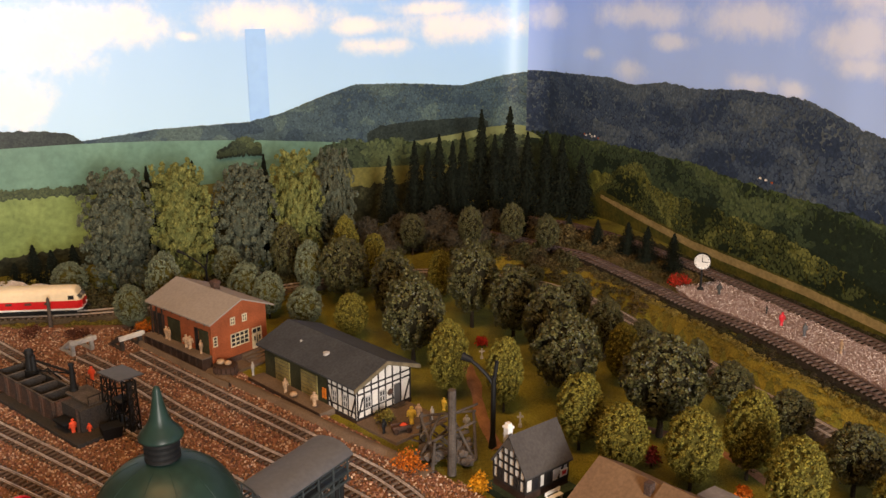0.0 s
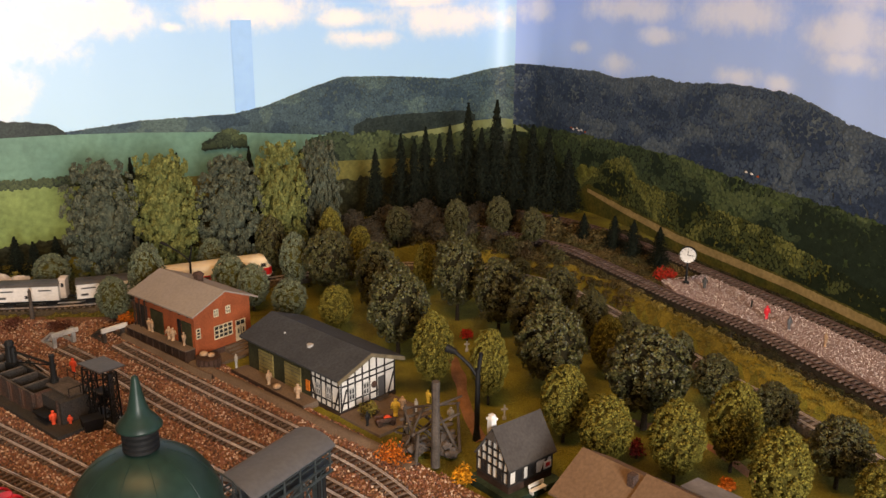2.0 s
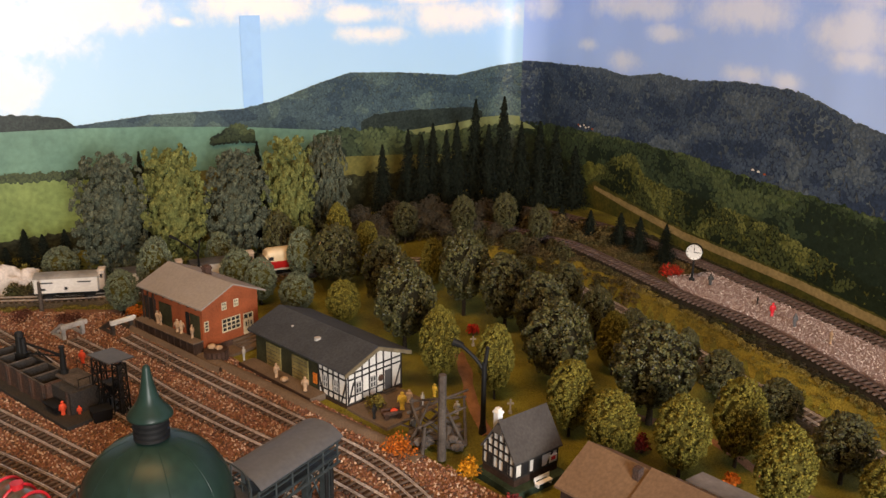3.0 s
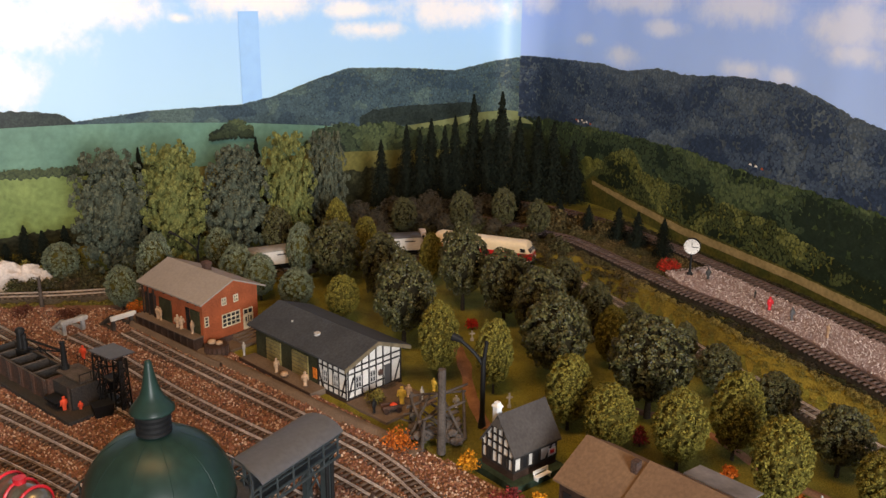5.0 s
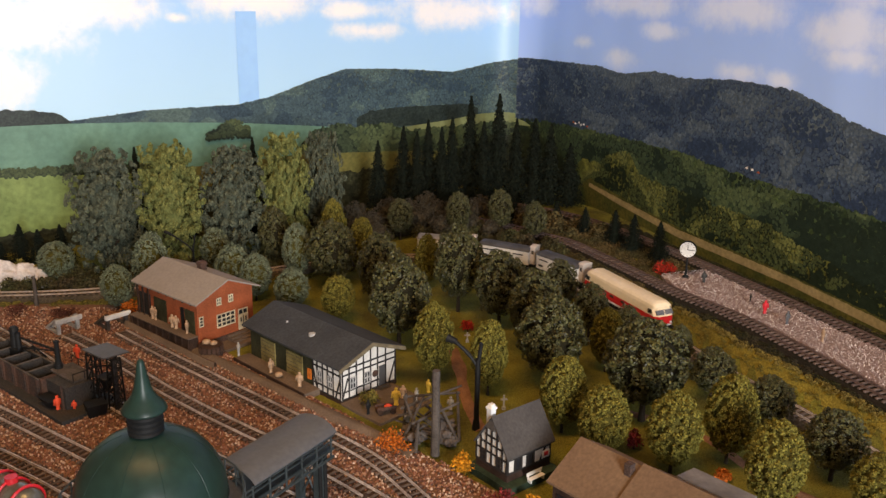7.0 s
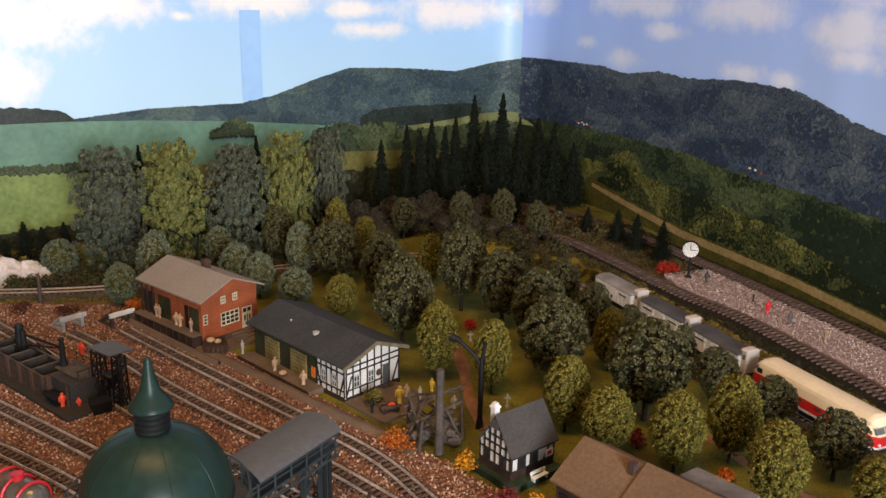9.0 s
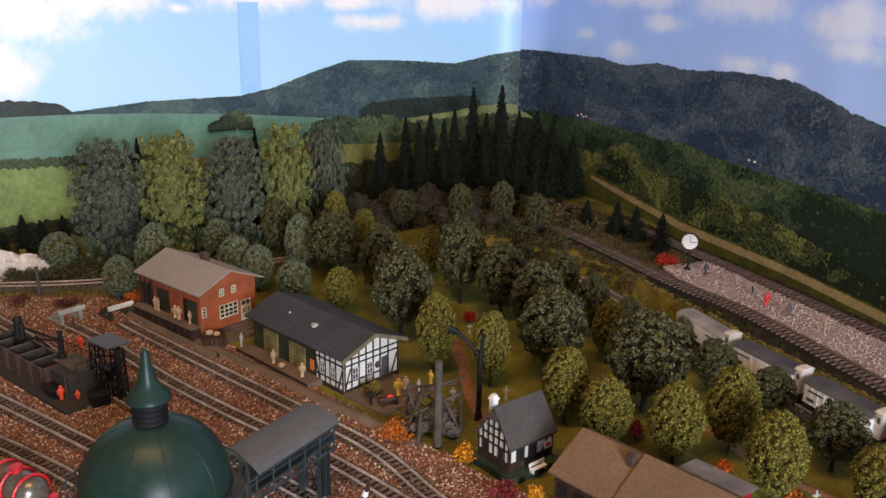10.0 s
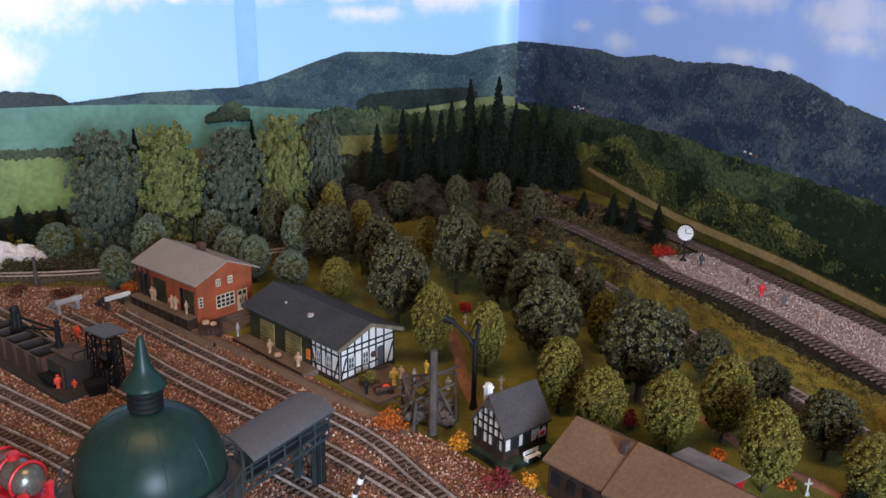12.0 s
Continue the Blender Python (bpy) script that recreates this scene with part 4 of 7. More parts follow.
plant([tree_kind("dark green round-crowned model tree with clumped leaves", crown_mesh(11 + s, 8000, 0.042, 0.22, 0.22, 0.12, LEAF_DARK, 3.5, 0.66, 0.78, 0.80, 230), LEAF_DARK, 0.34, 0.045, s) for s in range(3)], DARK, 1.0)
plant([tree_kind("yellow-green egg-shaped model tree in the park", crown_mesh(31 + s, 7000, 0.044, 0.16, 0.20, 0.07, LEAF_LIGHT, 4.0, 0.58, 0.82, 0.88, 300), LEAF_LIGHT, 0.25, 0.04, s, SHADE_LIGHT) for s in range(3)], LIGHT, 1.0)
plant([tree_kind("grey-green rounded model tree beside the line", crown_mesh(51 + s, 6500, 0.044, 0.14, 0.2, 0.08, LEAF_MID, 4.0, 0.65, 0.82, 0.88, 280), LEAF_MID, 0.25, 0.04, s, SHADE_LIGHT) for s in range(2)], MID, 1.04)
plant([tree_kind("tall dark fleece tree before the backdrop", crown_mesh(71 + s, 24000, 0.032, 0.04, 0.12, 0.22, LEAF_SOFT, 2.2, 0.62, 0.42, 0.48, 480, 0.25, 3.0), LEAF_SOFT, 0.2, 0.03, s, LEAF_SOFT) for s in range(2)], SOFT_DARK, 1.08)
plant([tree_kind("tall pale yellow-green fleece tree before the backdrop", crown_mesh(81 + s, 24000, 0.032, 0.04, 0.12, 0.22, LEAF_SOFT_LIGHT, 2.2, 0.62, 0.42, 0.48, 480, 0.25, 3.0), LEAF_SOFT_LIGHT, 0.2, 0.03, s, LEAF_SOFT_LIGHT) for s in range(2)], SOFT_LIGHT, 1.04)


def fir_kind(label, seed):
    t = thing("fir_tree", label, "fir tree", group="fir trees")
    part("trunk", rods(((0, 0, -0.03), (0, 0, 0.4), 0.035, 0.015)), BARK, t)
    part("crown", fir_mesh(seed, NEEDLE), NEEDLE, t)
    return t


plant([fir_kind("tall near-black fir tree of the corner wood", s) for s in range(3)], FIRS, 1.22)
plant([fir_kind("small dark fir tree beside the line", 7 + s) for s in range(2)], SMALL_FIRS, 1.2)


def flock(name, label, spots, mat, size, seed, density=90, kind="stuff", category="undergrowth"):
    """Low uneven cushions of flock: (x, y, radius, height) each."""
    rng = random.Random(seed)
    bm = bmesh.new()
    centres = []
    for x, y, r, h in spots:
        z0 = ground_z(x, y)
        for _ in range(density):
            u, a = math.sqrt(rng.random()), rng.uniform(0, 6.283)
            d = Vector((u * math.cos(a), u * math.sin(a), math.sqrt(1 - u * u)))
            k = rng.uniform(0.7, 1.1)
            centres.append((Vector((x + d.x * r * k, y + d.y * r * k, z0 + d.z * h * k)), d))
    leaf_cloud(bm, centres, size, rng, 1, 0.7)
    return tagged(part(name, bm, mat), label, category, kind=kind)


SHRUBS = [(-0.155, 1.775, 0.070, 0.068), (-0.115, 1.735, 0.055, 0.060), (-0.085, 1.790, 0.062, 0.062), (-0.045, 1.760, 0.058, 0.060), (-0.015, 1.725, 0.048, 0.055), (0.012, 1.765, 0.050, 0.050),
          (-0.195, 1.735, 0.064, 0.070), (-0.055, 1.700, 0.045, 0.050), (0.055, 1.815, 0.050, 0.052), (0.10, 1.800, 0.052, 0.055), (0.145, 1.790, 0.046, 0.048), (0.185, 1.768, 0.040, 0.045),
          (-0.140, 1.690, 0.060, 0.055), (-0.10, 1.665, 0.044, 0.048), (0.02, 1.682, 0.040, 0.050), (0.075, 1.690, 0.042, 0.046), (0.115, 1.665, 0.036, 0.042), (-0.225, 1.775, 0.085, 0.075),
          (-0.01, 1.805, 0.058, 0.055), (-0.175, 1.715, 0.052, 0.050), (-0.26, 1.72, 0.075, 0.07)]
THICKET = material("thicket_fleece", (0.080, 0.066, 0.044), 0.95, var=0.4, scale=14, fine=90, bump=0.0, island=0.4, tint=(0.046, 0.040, 0.027))


def shrub_kind(seed):
    t = thing("shrub", "grey-brown fleece shrub at the foot of the firs", "shrub", group="brown shrubs")
    c = crown_mesh(seed, 4200, 0.05, 0.03, 0.3, 0.5, THICKET, 2.6, 0.6, 0.74, 0.72, 110, 0.3)
    part("stem", trunk_mesh(0.2, 0.05, seed), BARK, t)
    part("core_foliage", c[1], THICKET, part("crown", c[0], THICKET, t))
    return t


plant([shrub_kind(91 + s) for s in range(3)], SHRUBS, 1.05)


def along_line(d0, d1, n, s0, s1, r, h, seed):
    rng = random.Random(seed)
    out = []
    for _ in range(n):
        k = min(int(rng.uniform(s0, s1) * (len(LS) - 1)), len(LS) - 1)
        d = rng.uniform(d0, d1)
        out.append((LX[k] - math.sin(LH[k]) * d, LY[k] + math.cos(LH[k]) * d, r * rng.uniform(0.6, 1.3), h * rng.uniform(0.5, 1.4)))
    return out


def free_of(spots, lines, gap):
    """Keeps only the spots clear of the given tracks."""
    pts = [np.array(smooth_path(l, 0.01)[1:3]) for l in lines]
    return [s for s in spots if all(np.min((p[0] - s[0]) ** 2 + (p[1] - s[1]) ** 2) > (gap + s[2] * 0.8) ** 2 for p in pts)]


flock("meadow_grass", "straw-yellow meadow flock on the embankment", free_of(along_line(0.022, 0.037, 380, 0.47, 0.86, 0.006, 0.0012, 1), [LINE, U1], 0.014), STRAW, 0.0015, 1, 70)
flock("bank_ridge", "pale straw ridge along the top of the embankment", free_of(along_line(0.036, 0.042, 700, 0.47, 0.88, 0.0045, 0.0035, 21), [LINE, U1], 0.012), RIDGE, 0.0018, 21, 60)
flock("hedge", "dark low hedge along the raised track", free_of(along_line(0.041, 0.080, 1300, 0.48, 0.88, 0.006, 0.0030, 2), [LINE, U1], 0.0115), HEDGE, 0.0019, 2, 75)
flock("brown_undergrowth", "brown undergrowth between the tracks", [s for s in free_of(along_line(0.024, 0.10, 1250, 0.34, 0.58, 0.009, 0.005, 3), [LINE, U1, U2], 0.016) if s[1] > 1.38], BROWNBUSH, 0.0026, 3, 150)


def beside(points, d0, d1, n, y0, y1, r, h, seed):
    """Random cushions on one side of a track."""
    rng = random.Random(seed)
    _, x, y, a = smooth_path(points, 0.004)
    keep = [k for k in range(len(x)) if y0 < y[k] < y1]
    out = []
    for _ in range(n):
        k, d = rng.choice(keep), rng.uniform(d0, d1)
        out.append((x[k] - math.sin(a[k]) * d, y[k] + math.cos(a[k]) * d, r * rng.uniform(0.6, 1.3), h * rng.uniform(0.5, 1.4)))
    return out


flock("verge_undergrowth", "dark green undergrowth along the hillside track", free_of(beside(U2, 0.018, 0.058, 900, 0.80, 1.75, 0.007, 0.0035, 11), [U2], 0.012), HEDGE, 0.0022, 11, 70)
flock("brown_heath", "brown heath between the two raised tracks", free_of(beside(U2, -0.075, -0.018, 1100, 1.43, 1.82, 0.009, 0.005, 12), [U1, U2], 0.013), BROWNBUSH, 0.0026, 12, 110)
flock("brown_verge", "brown heath along the raised track", free_of(beside(U1, 0.016, 0.055, 800, 1.40, 1.76, 0.008, 0.005, 13), [U1, U2], 0.013), BROWNBUSH, 0.0026, 13, 110)
flock("brown_thicket", "brown thicket at the foot of the firs", [s for s in free_of(along_line(0.10, 0.24, 420, 0.36, 0.55, 0.018, 0.022, 4), [LINE, U1, U2], 0.02) if s[1] > 1.66], BROWNBUSH, 0.005, 4, 200)
flock("grass_tufts", "olive grass tufts along the through line", free_of(along_line(-0.045, -0.022, 240, 0.10, 0.75, 0.009, 0.005, 5), [LINE], 0.016), STRAW, 0.003, 5)
flock("low_bushes", "dark low bushes behind the through line", free_of(along_line(0.028, 0.11, 320, 0.10, 0.42, 0.016, 0.020, 6), [LINE, U1], 0.018), LOWBUSH, 0.0042, 6, 200)


def small_bush(label, x, y, r, h, mat, seed, size=0.0027, n=520):
    rng = random.Random(seed)
    bm = bmesh.new()
    centres = []
    for k in range(5):
        a, q = rng.uniform(0, 6.28), rng.uniform(0.2, 0.6) * r
        for _ in range(n // 5):
            u = math.sqrt(rng.random())
            b = rng.uniform(0, 6.283)
            d = Vector((u * math.cos(b), u * math.sin(b), math.sqrt(1 - u * u)))
            f = rng.uniform(0.4, 1.05)
            centres.append((Vector((q * math.cos(a) + d.x * r * 0.6 * f, q * math.sin(a) + d.y * r * 0.6 * f, d.z * h * f + 0.001)), d))
    leaf_cloud(bm, centres, size, rng, 1, 0.8)
    b = thing("bush", label, "bush", pose(x, y, ground_z(x, y) + 0.002), group="autumn bushes")
    part("foliage", bm, mat, b)
    part("stem", rods(((0, 0, -0.003), (0, 0, h * 0.5), 0.0012, 0.0006)), BARK, b)


# ---- train ----
def loft(sections):
    """Joins equal closed rings into a skin with end caps."""
    bm = bmesh.new()
    rings = [[bm.verts.new(p) for p in ring] for ring in sections]
    for a, b in zip(rings, rings[1:]):
        for k in range(len(a)):
            j = (k + 1) % len(a)
            bm.faces.new((a[k], a[j], b[j], b[k]))
    bm.faces.new(rings[0][::-1])
    bm.faces.new(rings[-1])
    bmesh.ops.recalc_face_normals(bm, faces=bm.faces)
    return bm


RTOP = LZ + 0.0038
LEN, HW = 0.0985, 0.0178


def slab(z0, z1, w0, w1, nose0, nose1, cut=0.006):
    """A body band between two heights, with raked and chamfered noses."""
    def ring(z, w, e):
        return [(-e, -w + cut, z), (-e + cut, -w, z), (e - cut, -w, z), (e, -w + cut, z), (e, w - cut, z), (e - cut, w, z), (-e + cut, w, z), (-e, w - cut, z)]
    return loft([ring(z0, w0, nose0), ring(z1, w1, nose1)])


def locomotive():
    t = thing("diesel_locomotive", "red and cream diesel locomotive with white stripe", "locomotive")
    part("body", slab(0.0135, 0.0265, HW, HW, LEN, LEN - 0.0005), LOCORED, t, "bright red lower body")
    part("stripe", slab(0.0105, 0.0135, HW + 0.0003, HW + 0.0003, LEN - 0.001, LEN + 0.0002), WHITE, t, "white skirt stripe")
    part("upper_body", slab(0.0265, 0.0375, HW, HW - 0.0008, LEN - 0.0005, LEN - 0.008), LOCOCREAM, t, "cream upper body")
    prof = [(HW - 0.0008, 0.0375), (HW - 0.002, 0.0415), (HW - 0.0055, 0.0447), (HW - 0.011, 0.0463), (0, 0.0468)]
    prof = prof + [(-x, z) for x, z in prof[-2::-1]]
    secs = []
    for x, k in ((-LEN + 0.008, 0.0), (-LEN + 0.0105, 0.75), (-LEN + 0.016, 1.0), (LEN - 0.016, 1.0), (LEN - 0.0105, 0.75), (LEN - 0.008, 0.0)):
        secs.append([(x, y * (0.9 + 0.1 * k), 0.0375 + (z - 0.0375) * max(k, 0.15)) for y, z in prof])
    part("roof", loft(secs), LOCOCREAM, t, "cream rounded roof", smooth=False)
    part("chassis", boxes((-0.085, 0.085, -0.012, 0.012, 0.003, 0.0105)), BLACK, t)
    part("fuel_tank", boxes((-0.024, 0.024, -0.0155, 0.0155, 0.003, 0.0095), bevel=0.001), BLACK, t)
    for sx in (-1, 1):
        part("bogie", boxes((sx * 0.062 - 0.025, sx * 0.062 + 0.025, -0.0145, 0.0145, 0.0035, 0.0085), bevel=0.0008), BLACK, t)
        for dx in (-0.017, 0.017):
            for sy in (-0.0085, 0.0085):
                part("wheel", rods(((sx * 0.062 + dx, sy - 0.0012, 0.0056), (sx * 0.062 + dx, sy + 0.0012, 0.0056), 0.0056), n=16), DARKGREY, t)
        glass = boxes((-0.0007, 0.0007, -0.0148, -0.0006, 0.0, 0.0078), (-0.0007, 0.0007, 0.0006, 0.0148, 0.0, 0.0078))
        w = part("windscreen", glass, SCREEN, t, "grey divided windscreen")
        w.matrix_basis = Matrix.Translation((sx * (LEN - 0.0022), 0, 0.0283)) @ Matrix.Rotation(-sx * radians(34.5), 4, "Y")
        part("bumper_beam", boxes((sx * LEN - 0.002, sx * LEN + 0.001, -0.013, 0.013, 0.0075, 0.0108)), BLACK, t)
        for sy in (-0.010, 0.010):
            part("buffer", rods(((sx * LEN, sy, 0.0095), (sx * (LEN + 0.0045), sy, 0.0095), 0.0014), ((sx * (LEN + 0.0043), sy, 0.0095), (sx * (LEN + 0.0053), sy, 0.0095), 0.0025), n=10), BLACK, t)
            part("headlight", rods(((sx * (LEN - 0.002), sy, 0.0165), (sx * (LEN + 0.0006), sy, 0.0165), 0.0017), n=12), WHITE, t)
        for sy in (-1, 1):
            part("cab_window", boxes((sx * 0.083 - 0.005, sx * 0.083 + 0.004, sy * (HW - 0.0004) - 0.0006, sy * (HW - 0.0004) + 0.0006, 0.0285, 0.0350)), PANE, t)
            part("cab_door", boxes((sx * 0.070 - 0.003, sx * 0.070 + 0.003, sy * HW - 0.0003, sy * HW + 0.0003, 0.0137, 0.0262)), LOCORED, t)
    for sy in (-1, 1):
        for x in (-0.045, -0.015, 0.015, 0.045):
            part("grille", boxes((x - 0.005, x + 0.005, sy * HW - 0.0004, sy * HW + 0.0004, 0.0205, 0.0245)), RUST, t)
    return t


WLEN = 0.0575


def wagon(pale, seed):
    t = thing("covered_wagon", "white refrigerator wagon with brakeman's cabin" + (" and pale roof" if pale else " and dark roof"), "wagon", group="white wagons of the train")
    w = 0.0165
    part("body", boxes((-WLEN + 0.006, WLEN - 0.011, -w, w, 0.012, 0.036), bevel=0.0004), CARWHITE, t)
    prof = [(w + 0.0008, 0.036), (w - 0.001, 0.0385), (w * 0.6, 0.0405), (0, 0.0413)]
    prof = prof + [(-x, z) for x, z in prof[-2::-1]]
    part("roof", loft([[(x, y, z) for y, z in prof] for x in (-WLEN + 0.005, WLEN - 0.010)]), CARPALE if pale else CARGREY, t, "pale rounded roof" if pale else "dark grey rounded roof")
    cab = part("brakeman_cabin", boxes((WLEN - 0.010, WLEN - 0.001, -0.0105, 0.0105, 0.013, 0.044), bevel=0.0004), CABTAN, t, "beige brakeman's cabin")
    part("cabin_roof", loft([[(x, y, z) for y, z in [(0.012, 0.044), (0.008, 0.0463), (0, 0.047), (-0.008, 0.0463), (-0.012, 0.044)]] for x in (WLEN - 0.011, WLEN)]), CABTAN, cab)
    for sy in (-1, 1):
        part("cabin_window", boxes((WLEN - 0.0075, WLEN - 0.0035, sy * 0.0105 - 0.0003, sy * 0.0105 + 0.0003, 0.032, 0.039)), PANE, cab)
        part("door", boxes((-0.010, 0.008, sy * w - 0.0008, sy * w + 0.0008, 0.013, 0.034)), CARWHITE, t)
        for x in (-0.040, -0.030, -0.020, 0.014, 0.024, 0.034):
            part("rib", boxes((x - 0.0006, x + 0.0006, sy * w - 0.0006, sy * w + 0.0006, 0.0125, 0.0355)), CARWHITE, t)
        part("lettering_bar", boxes((-0.044, -0.022, sy * w - 0.0009, sy * w + 0.0009, 0.0285, 0.0305)), DARKGREY, t)
        part("lettering_bar", boxes((0.016, 0.036, sy * w - 0.0009, sy * w + 0.0009, 0.0285, 0.0305)), DARKGREY, t)
        part("lettering_bar", boxes((-0.045, -0.034, sy * w - 0.0009, sy * w + 0.0009, 0.017, 0.0205)), DARKGREY, t)
        part("hatch", boxes((-0.005, 0.000, sy * w - 0.0011, sy * w + 0.0011, 0.017, 0.022)), BLACK, t)
        part("step_board", boxes((-0.046, 0.042, sy * 0.0165 - 0.0012, sy * 0.0165 + 0.0012, 0.0065, 0.0075)), BLACK, t)
    part("underframe", boxes((-WLEN + 0.003, WLEN - 0.001, -0.014, 0.014, 0.009, 0.0122)), BLACK, t)
    for x in (-0.032, 0.032):
        part("axle_guard", boxes((x - 0.008, x + 0.008, -0.0125, 0.0125, 0.0035, 0.0092)), BLACK, t)
        for sy in (-0.0085, 0.0085):
            part("wheel", rods(((x, sy - 0.0012, 0.0056), (x, sy + 0.0012, 0.0056), 0.0056), n=16), DARKGREY, t)
    for sx in (-1, 1):
        for sy in (-0.010, 0.010):
            part("buffer", rods(((sx * (WLEN - 0.002), sy, 0.0105), (sx * (WLEN + 0.003), sy, 0.0105), 0.0013), ((sx * (WLEN + 0.003), sy, 0.0105), (sx * (WLEN + 0.004), sy, 0.0105), 0.0024), n=10), BLACK, t)
    return t


LOCO = locomotive()
WAGONS = [wagon(False, 1), wagon(False, 2), wagon(True, 3)]


# ---- buildings ----
def gable_walls(w, l, eave, ridge, z0=0.0):
    """Closed body of a gabled house: x across, y along the ridge."""
    return extrude_y([(0, z0), (w, z0), (w, eave), (w / 2, ridge), (0, eave)], 0, l)


def roof_slope(w, l, eave, ridge, side, over=0.008, thick=0.0022, ends=(0.006, 0.006)):
    """One slope of a gable roof with overhang and thickness."""
    sl = (ridge - eave) / (w / 2)
    x0, z0 = (-over, eave - sl * over) if side < 0 else (w + over, eave - sl * over)
    prof = [(x0, z0 + 0.0006), (w / 2, ridge + 0.0006), (w / 2, ridge + 0.0006 + thick), (x0, z0 + 0.0006 + thick)]
    return extrude_y(prof, -ends[0], l + ends[1])


def window_on(parent, m, x, z, w, h, cols, rows, frame_mat, name="window"):
    """A window with frame, bars and pane on a wall whose outer face is y=0 of m, facing -y."""
    wn = part(name, boxes((x, x + w, -0.0004, 0.0002, z, z + h)), PANE, parent, "dark pane in a light frame")
    wn.matrix_basis = m
    bm = bmesh.new()
    b = 0.0007
    for k in range(cols + 1):
        c = x + w * k / cols
        box(bm, c - b, c + b, -0.0010, -0.0003, z - b, z + h + b)
    for k in range(rows + 1):
        c = z + h * k / rows
        box(bm, x - b, x + w + b, -0.0012, -0.0003, c - b, c + b)
    part("frame", bm, frame_mat, wn)
    return wn


def timbers(parent, m, specs, t=0.0010, name="timber"):
    """Dark beams on a wall face (y=0 of m, facing -y): each (x0, z0, x1, z1)."""
    for x0, z0, x1, z1 in specs:
        d = Vector((x1 - x0, 0, z1 - z0))
        bm = boxes((0, d.length, -0.0009, 0.0001, -t, t))
        ob = part(name, bm, TIMBER, parent)
        ob.matrix_basis = m @ Matrix.Translation((x0, 0, z0)) @ Matrix.Rotation(-math.atan2(z1 - z0, x1 - x0), 4, "Y")


def side_face(l):
    """Frame of the x=0 wall, seen from outside: its x runs from the far end to the near corner."""
    return Matrix.Translation((0, l, 0)) @ Matrix.Rotation(-math.pi / 2, 4, "Z")


def brick_station():
    w, l = 0.098, 0.144
    h = thing("brick_station", "orange brick station building with grey-brown gable roof", "building", pose(-0.325, 1.184, 0.004, 0, 0, 50))
    e, r = 0.0730, 0.0935
    part("wall", gable_walls(w, l, e, r), BRICK, h)
    part("roof_slope", roof_slope(w, l, e, r, -1, 0.0085, 0.0022, (0.010, 0.005)), ROOF_GREY, h)
    part("roof_slope", roof_slope(w, l, e, r, 1, 0.0085, 0.0022, (0.010, 0.005)), ROOF_GREY, h)
    part("chimney", boxes((w / 2 + 0.006, w / 2 + 0.016, 0.062, 0.072, 0.075, 0.104), (w / 2 + 0.005, w / 2 + 0.017, 0.061, 0.073, 0.099, 0.102)), RUST, h, "brown brick chimney")
    front = Matrix()
    window_on(h, front, 0.033, 0.024, 0.031, 0.019, 4, 3, CREAM)
    window_on(h, front, 0.071, 0.033, 0.016, 0.008, 2, 1, CREAM)
    window_on(h, front, 0.034, 0.058, 0.007, 0.010, 2, 2, CREAM)
    window_on(h, front, 0.055, 0.058, 0.007, 0.010, 2, 2, CREAM)
    window_on(h, front, 0.003, 0.034, 0.006, 0.014, 1, 3, CREAM)
    d = part("door", boxes((0.070, 0.088, -0.0012, 0.0002, 0.010, 0.032)), CREAM, h, "beige double door")
    part("door_gap", boxes((0.0785, 0.0795, -0.0016, -0.0010, 0.011, 0.031), (0.0735, 0.0755, -0.0016, -0.0010, 0.022, 0.029), (0.0825, 0.0845, -0.0016, -0.0010, 0.022, 0.029)), PANE, d)
    for y0, y1, mat, nm in ((0.006, 0.028, DARKGREEN, "loading_door"), (0.074, 0.104, DARKGREEN, "loading_door"), (0.031, 0.038, BLACK, "doorway"), (0.114, 0.141, TIMBER, "porch_opening")):
        part(nm, boxes((-0.0014, 0.0003, y0, y1, 0.010, 0.056)), mat, h)
    for y in (0.113, 0.127, 0.141):
        part("porch_post", boxes((-0.0045, -0.0025, y, y + 0.002, 0.008, 0.066)), WOODDARK, h)
    for y in np.linspace(0.004, l - 0.004, 8):
        part("rafter_end", boxes((-0.007, 0.0, y, y + 0.002, 0.0672, 0.0697)), WOODDARK, h)
    part("loading_dock", extrude_y([(-0.015, -0.003), (-0.001, -0.003), (-0.001, 0.0205), (-0.015, 0.0205)], 0.000, 0.146), WOODDARK, h, "dark brown plank dock")
    for y in np.linspace(0.001, 0.143, 10):
        part("dock_post", boxes((-0.0172, -0.0150, y, y + 0.0024, -0.003, 0.0200)), WOODDARK, h)
    part("dock_edge", boxes((-0.0180, -0.0010, -0.001, 0.147, 0.0206, 0.0220)), CONCRETE, h)
    part("plinth", boxes((-0.0015, w + 0.0015, -0.0015, l + 0.0015, -0.004, 0.009)), RUST, h)
    bm = boxes(*[(0.048, 0.085, -0.024 + 0.006 * k, -0.002, -0.003 + 0.003 * k, 0.0 + 0.003 * k) for k in range(4)])
    part("steps", bm, CONCRETE, h)


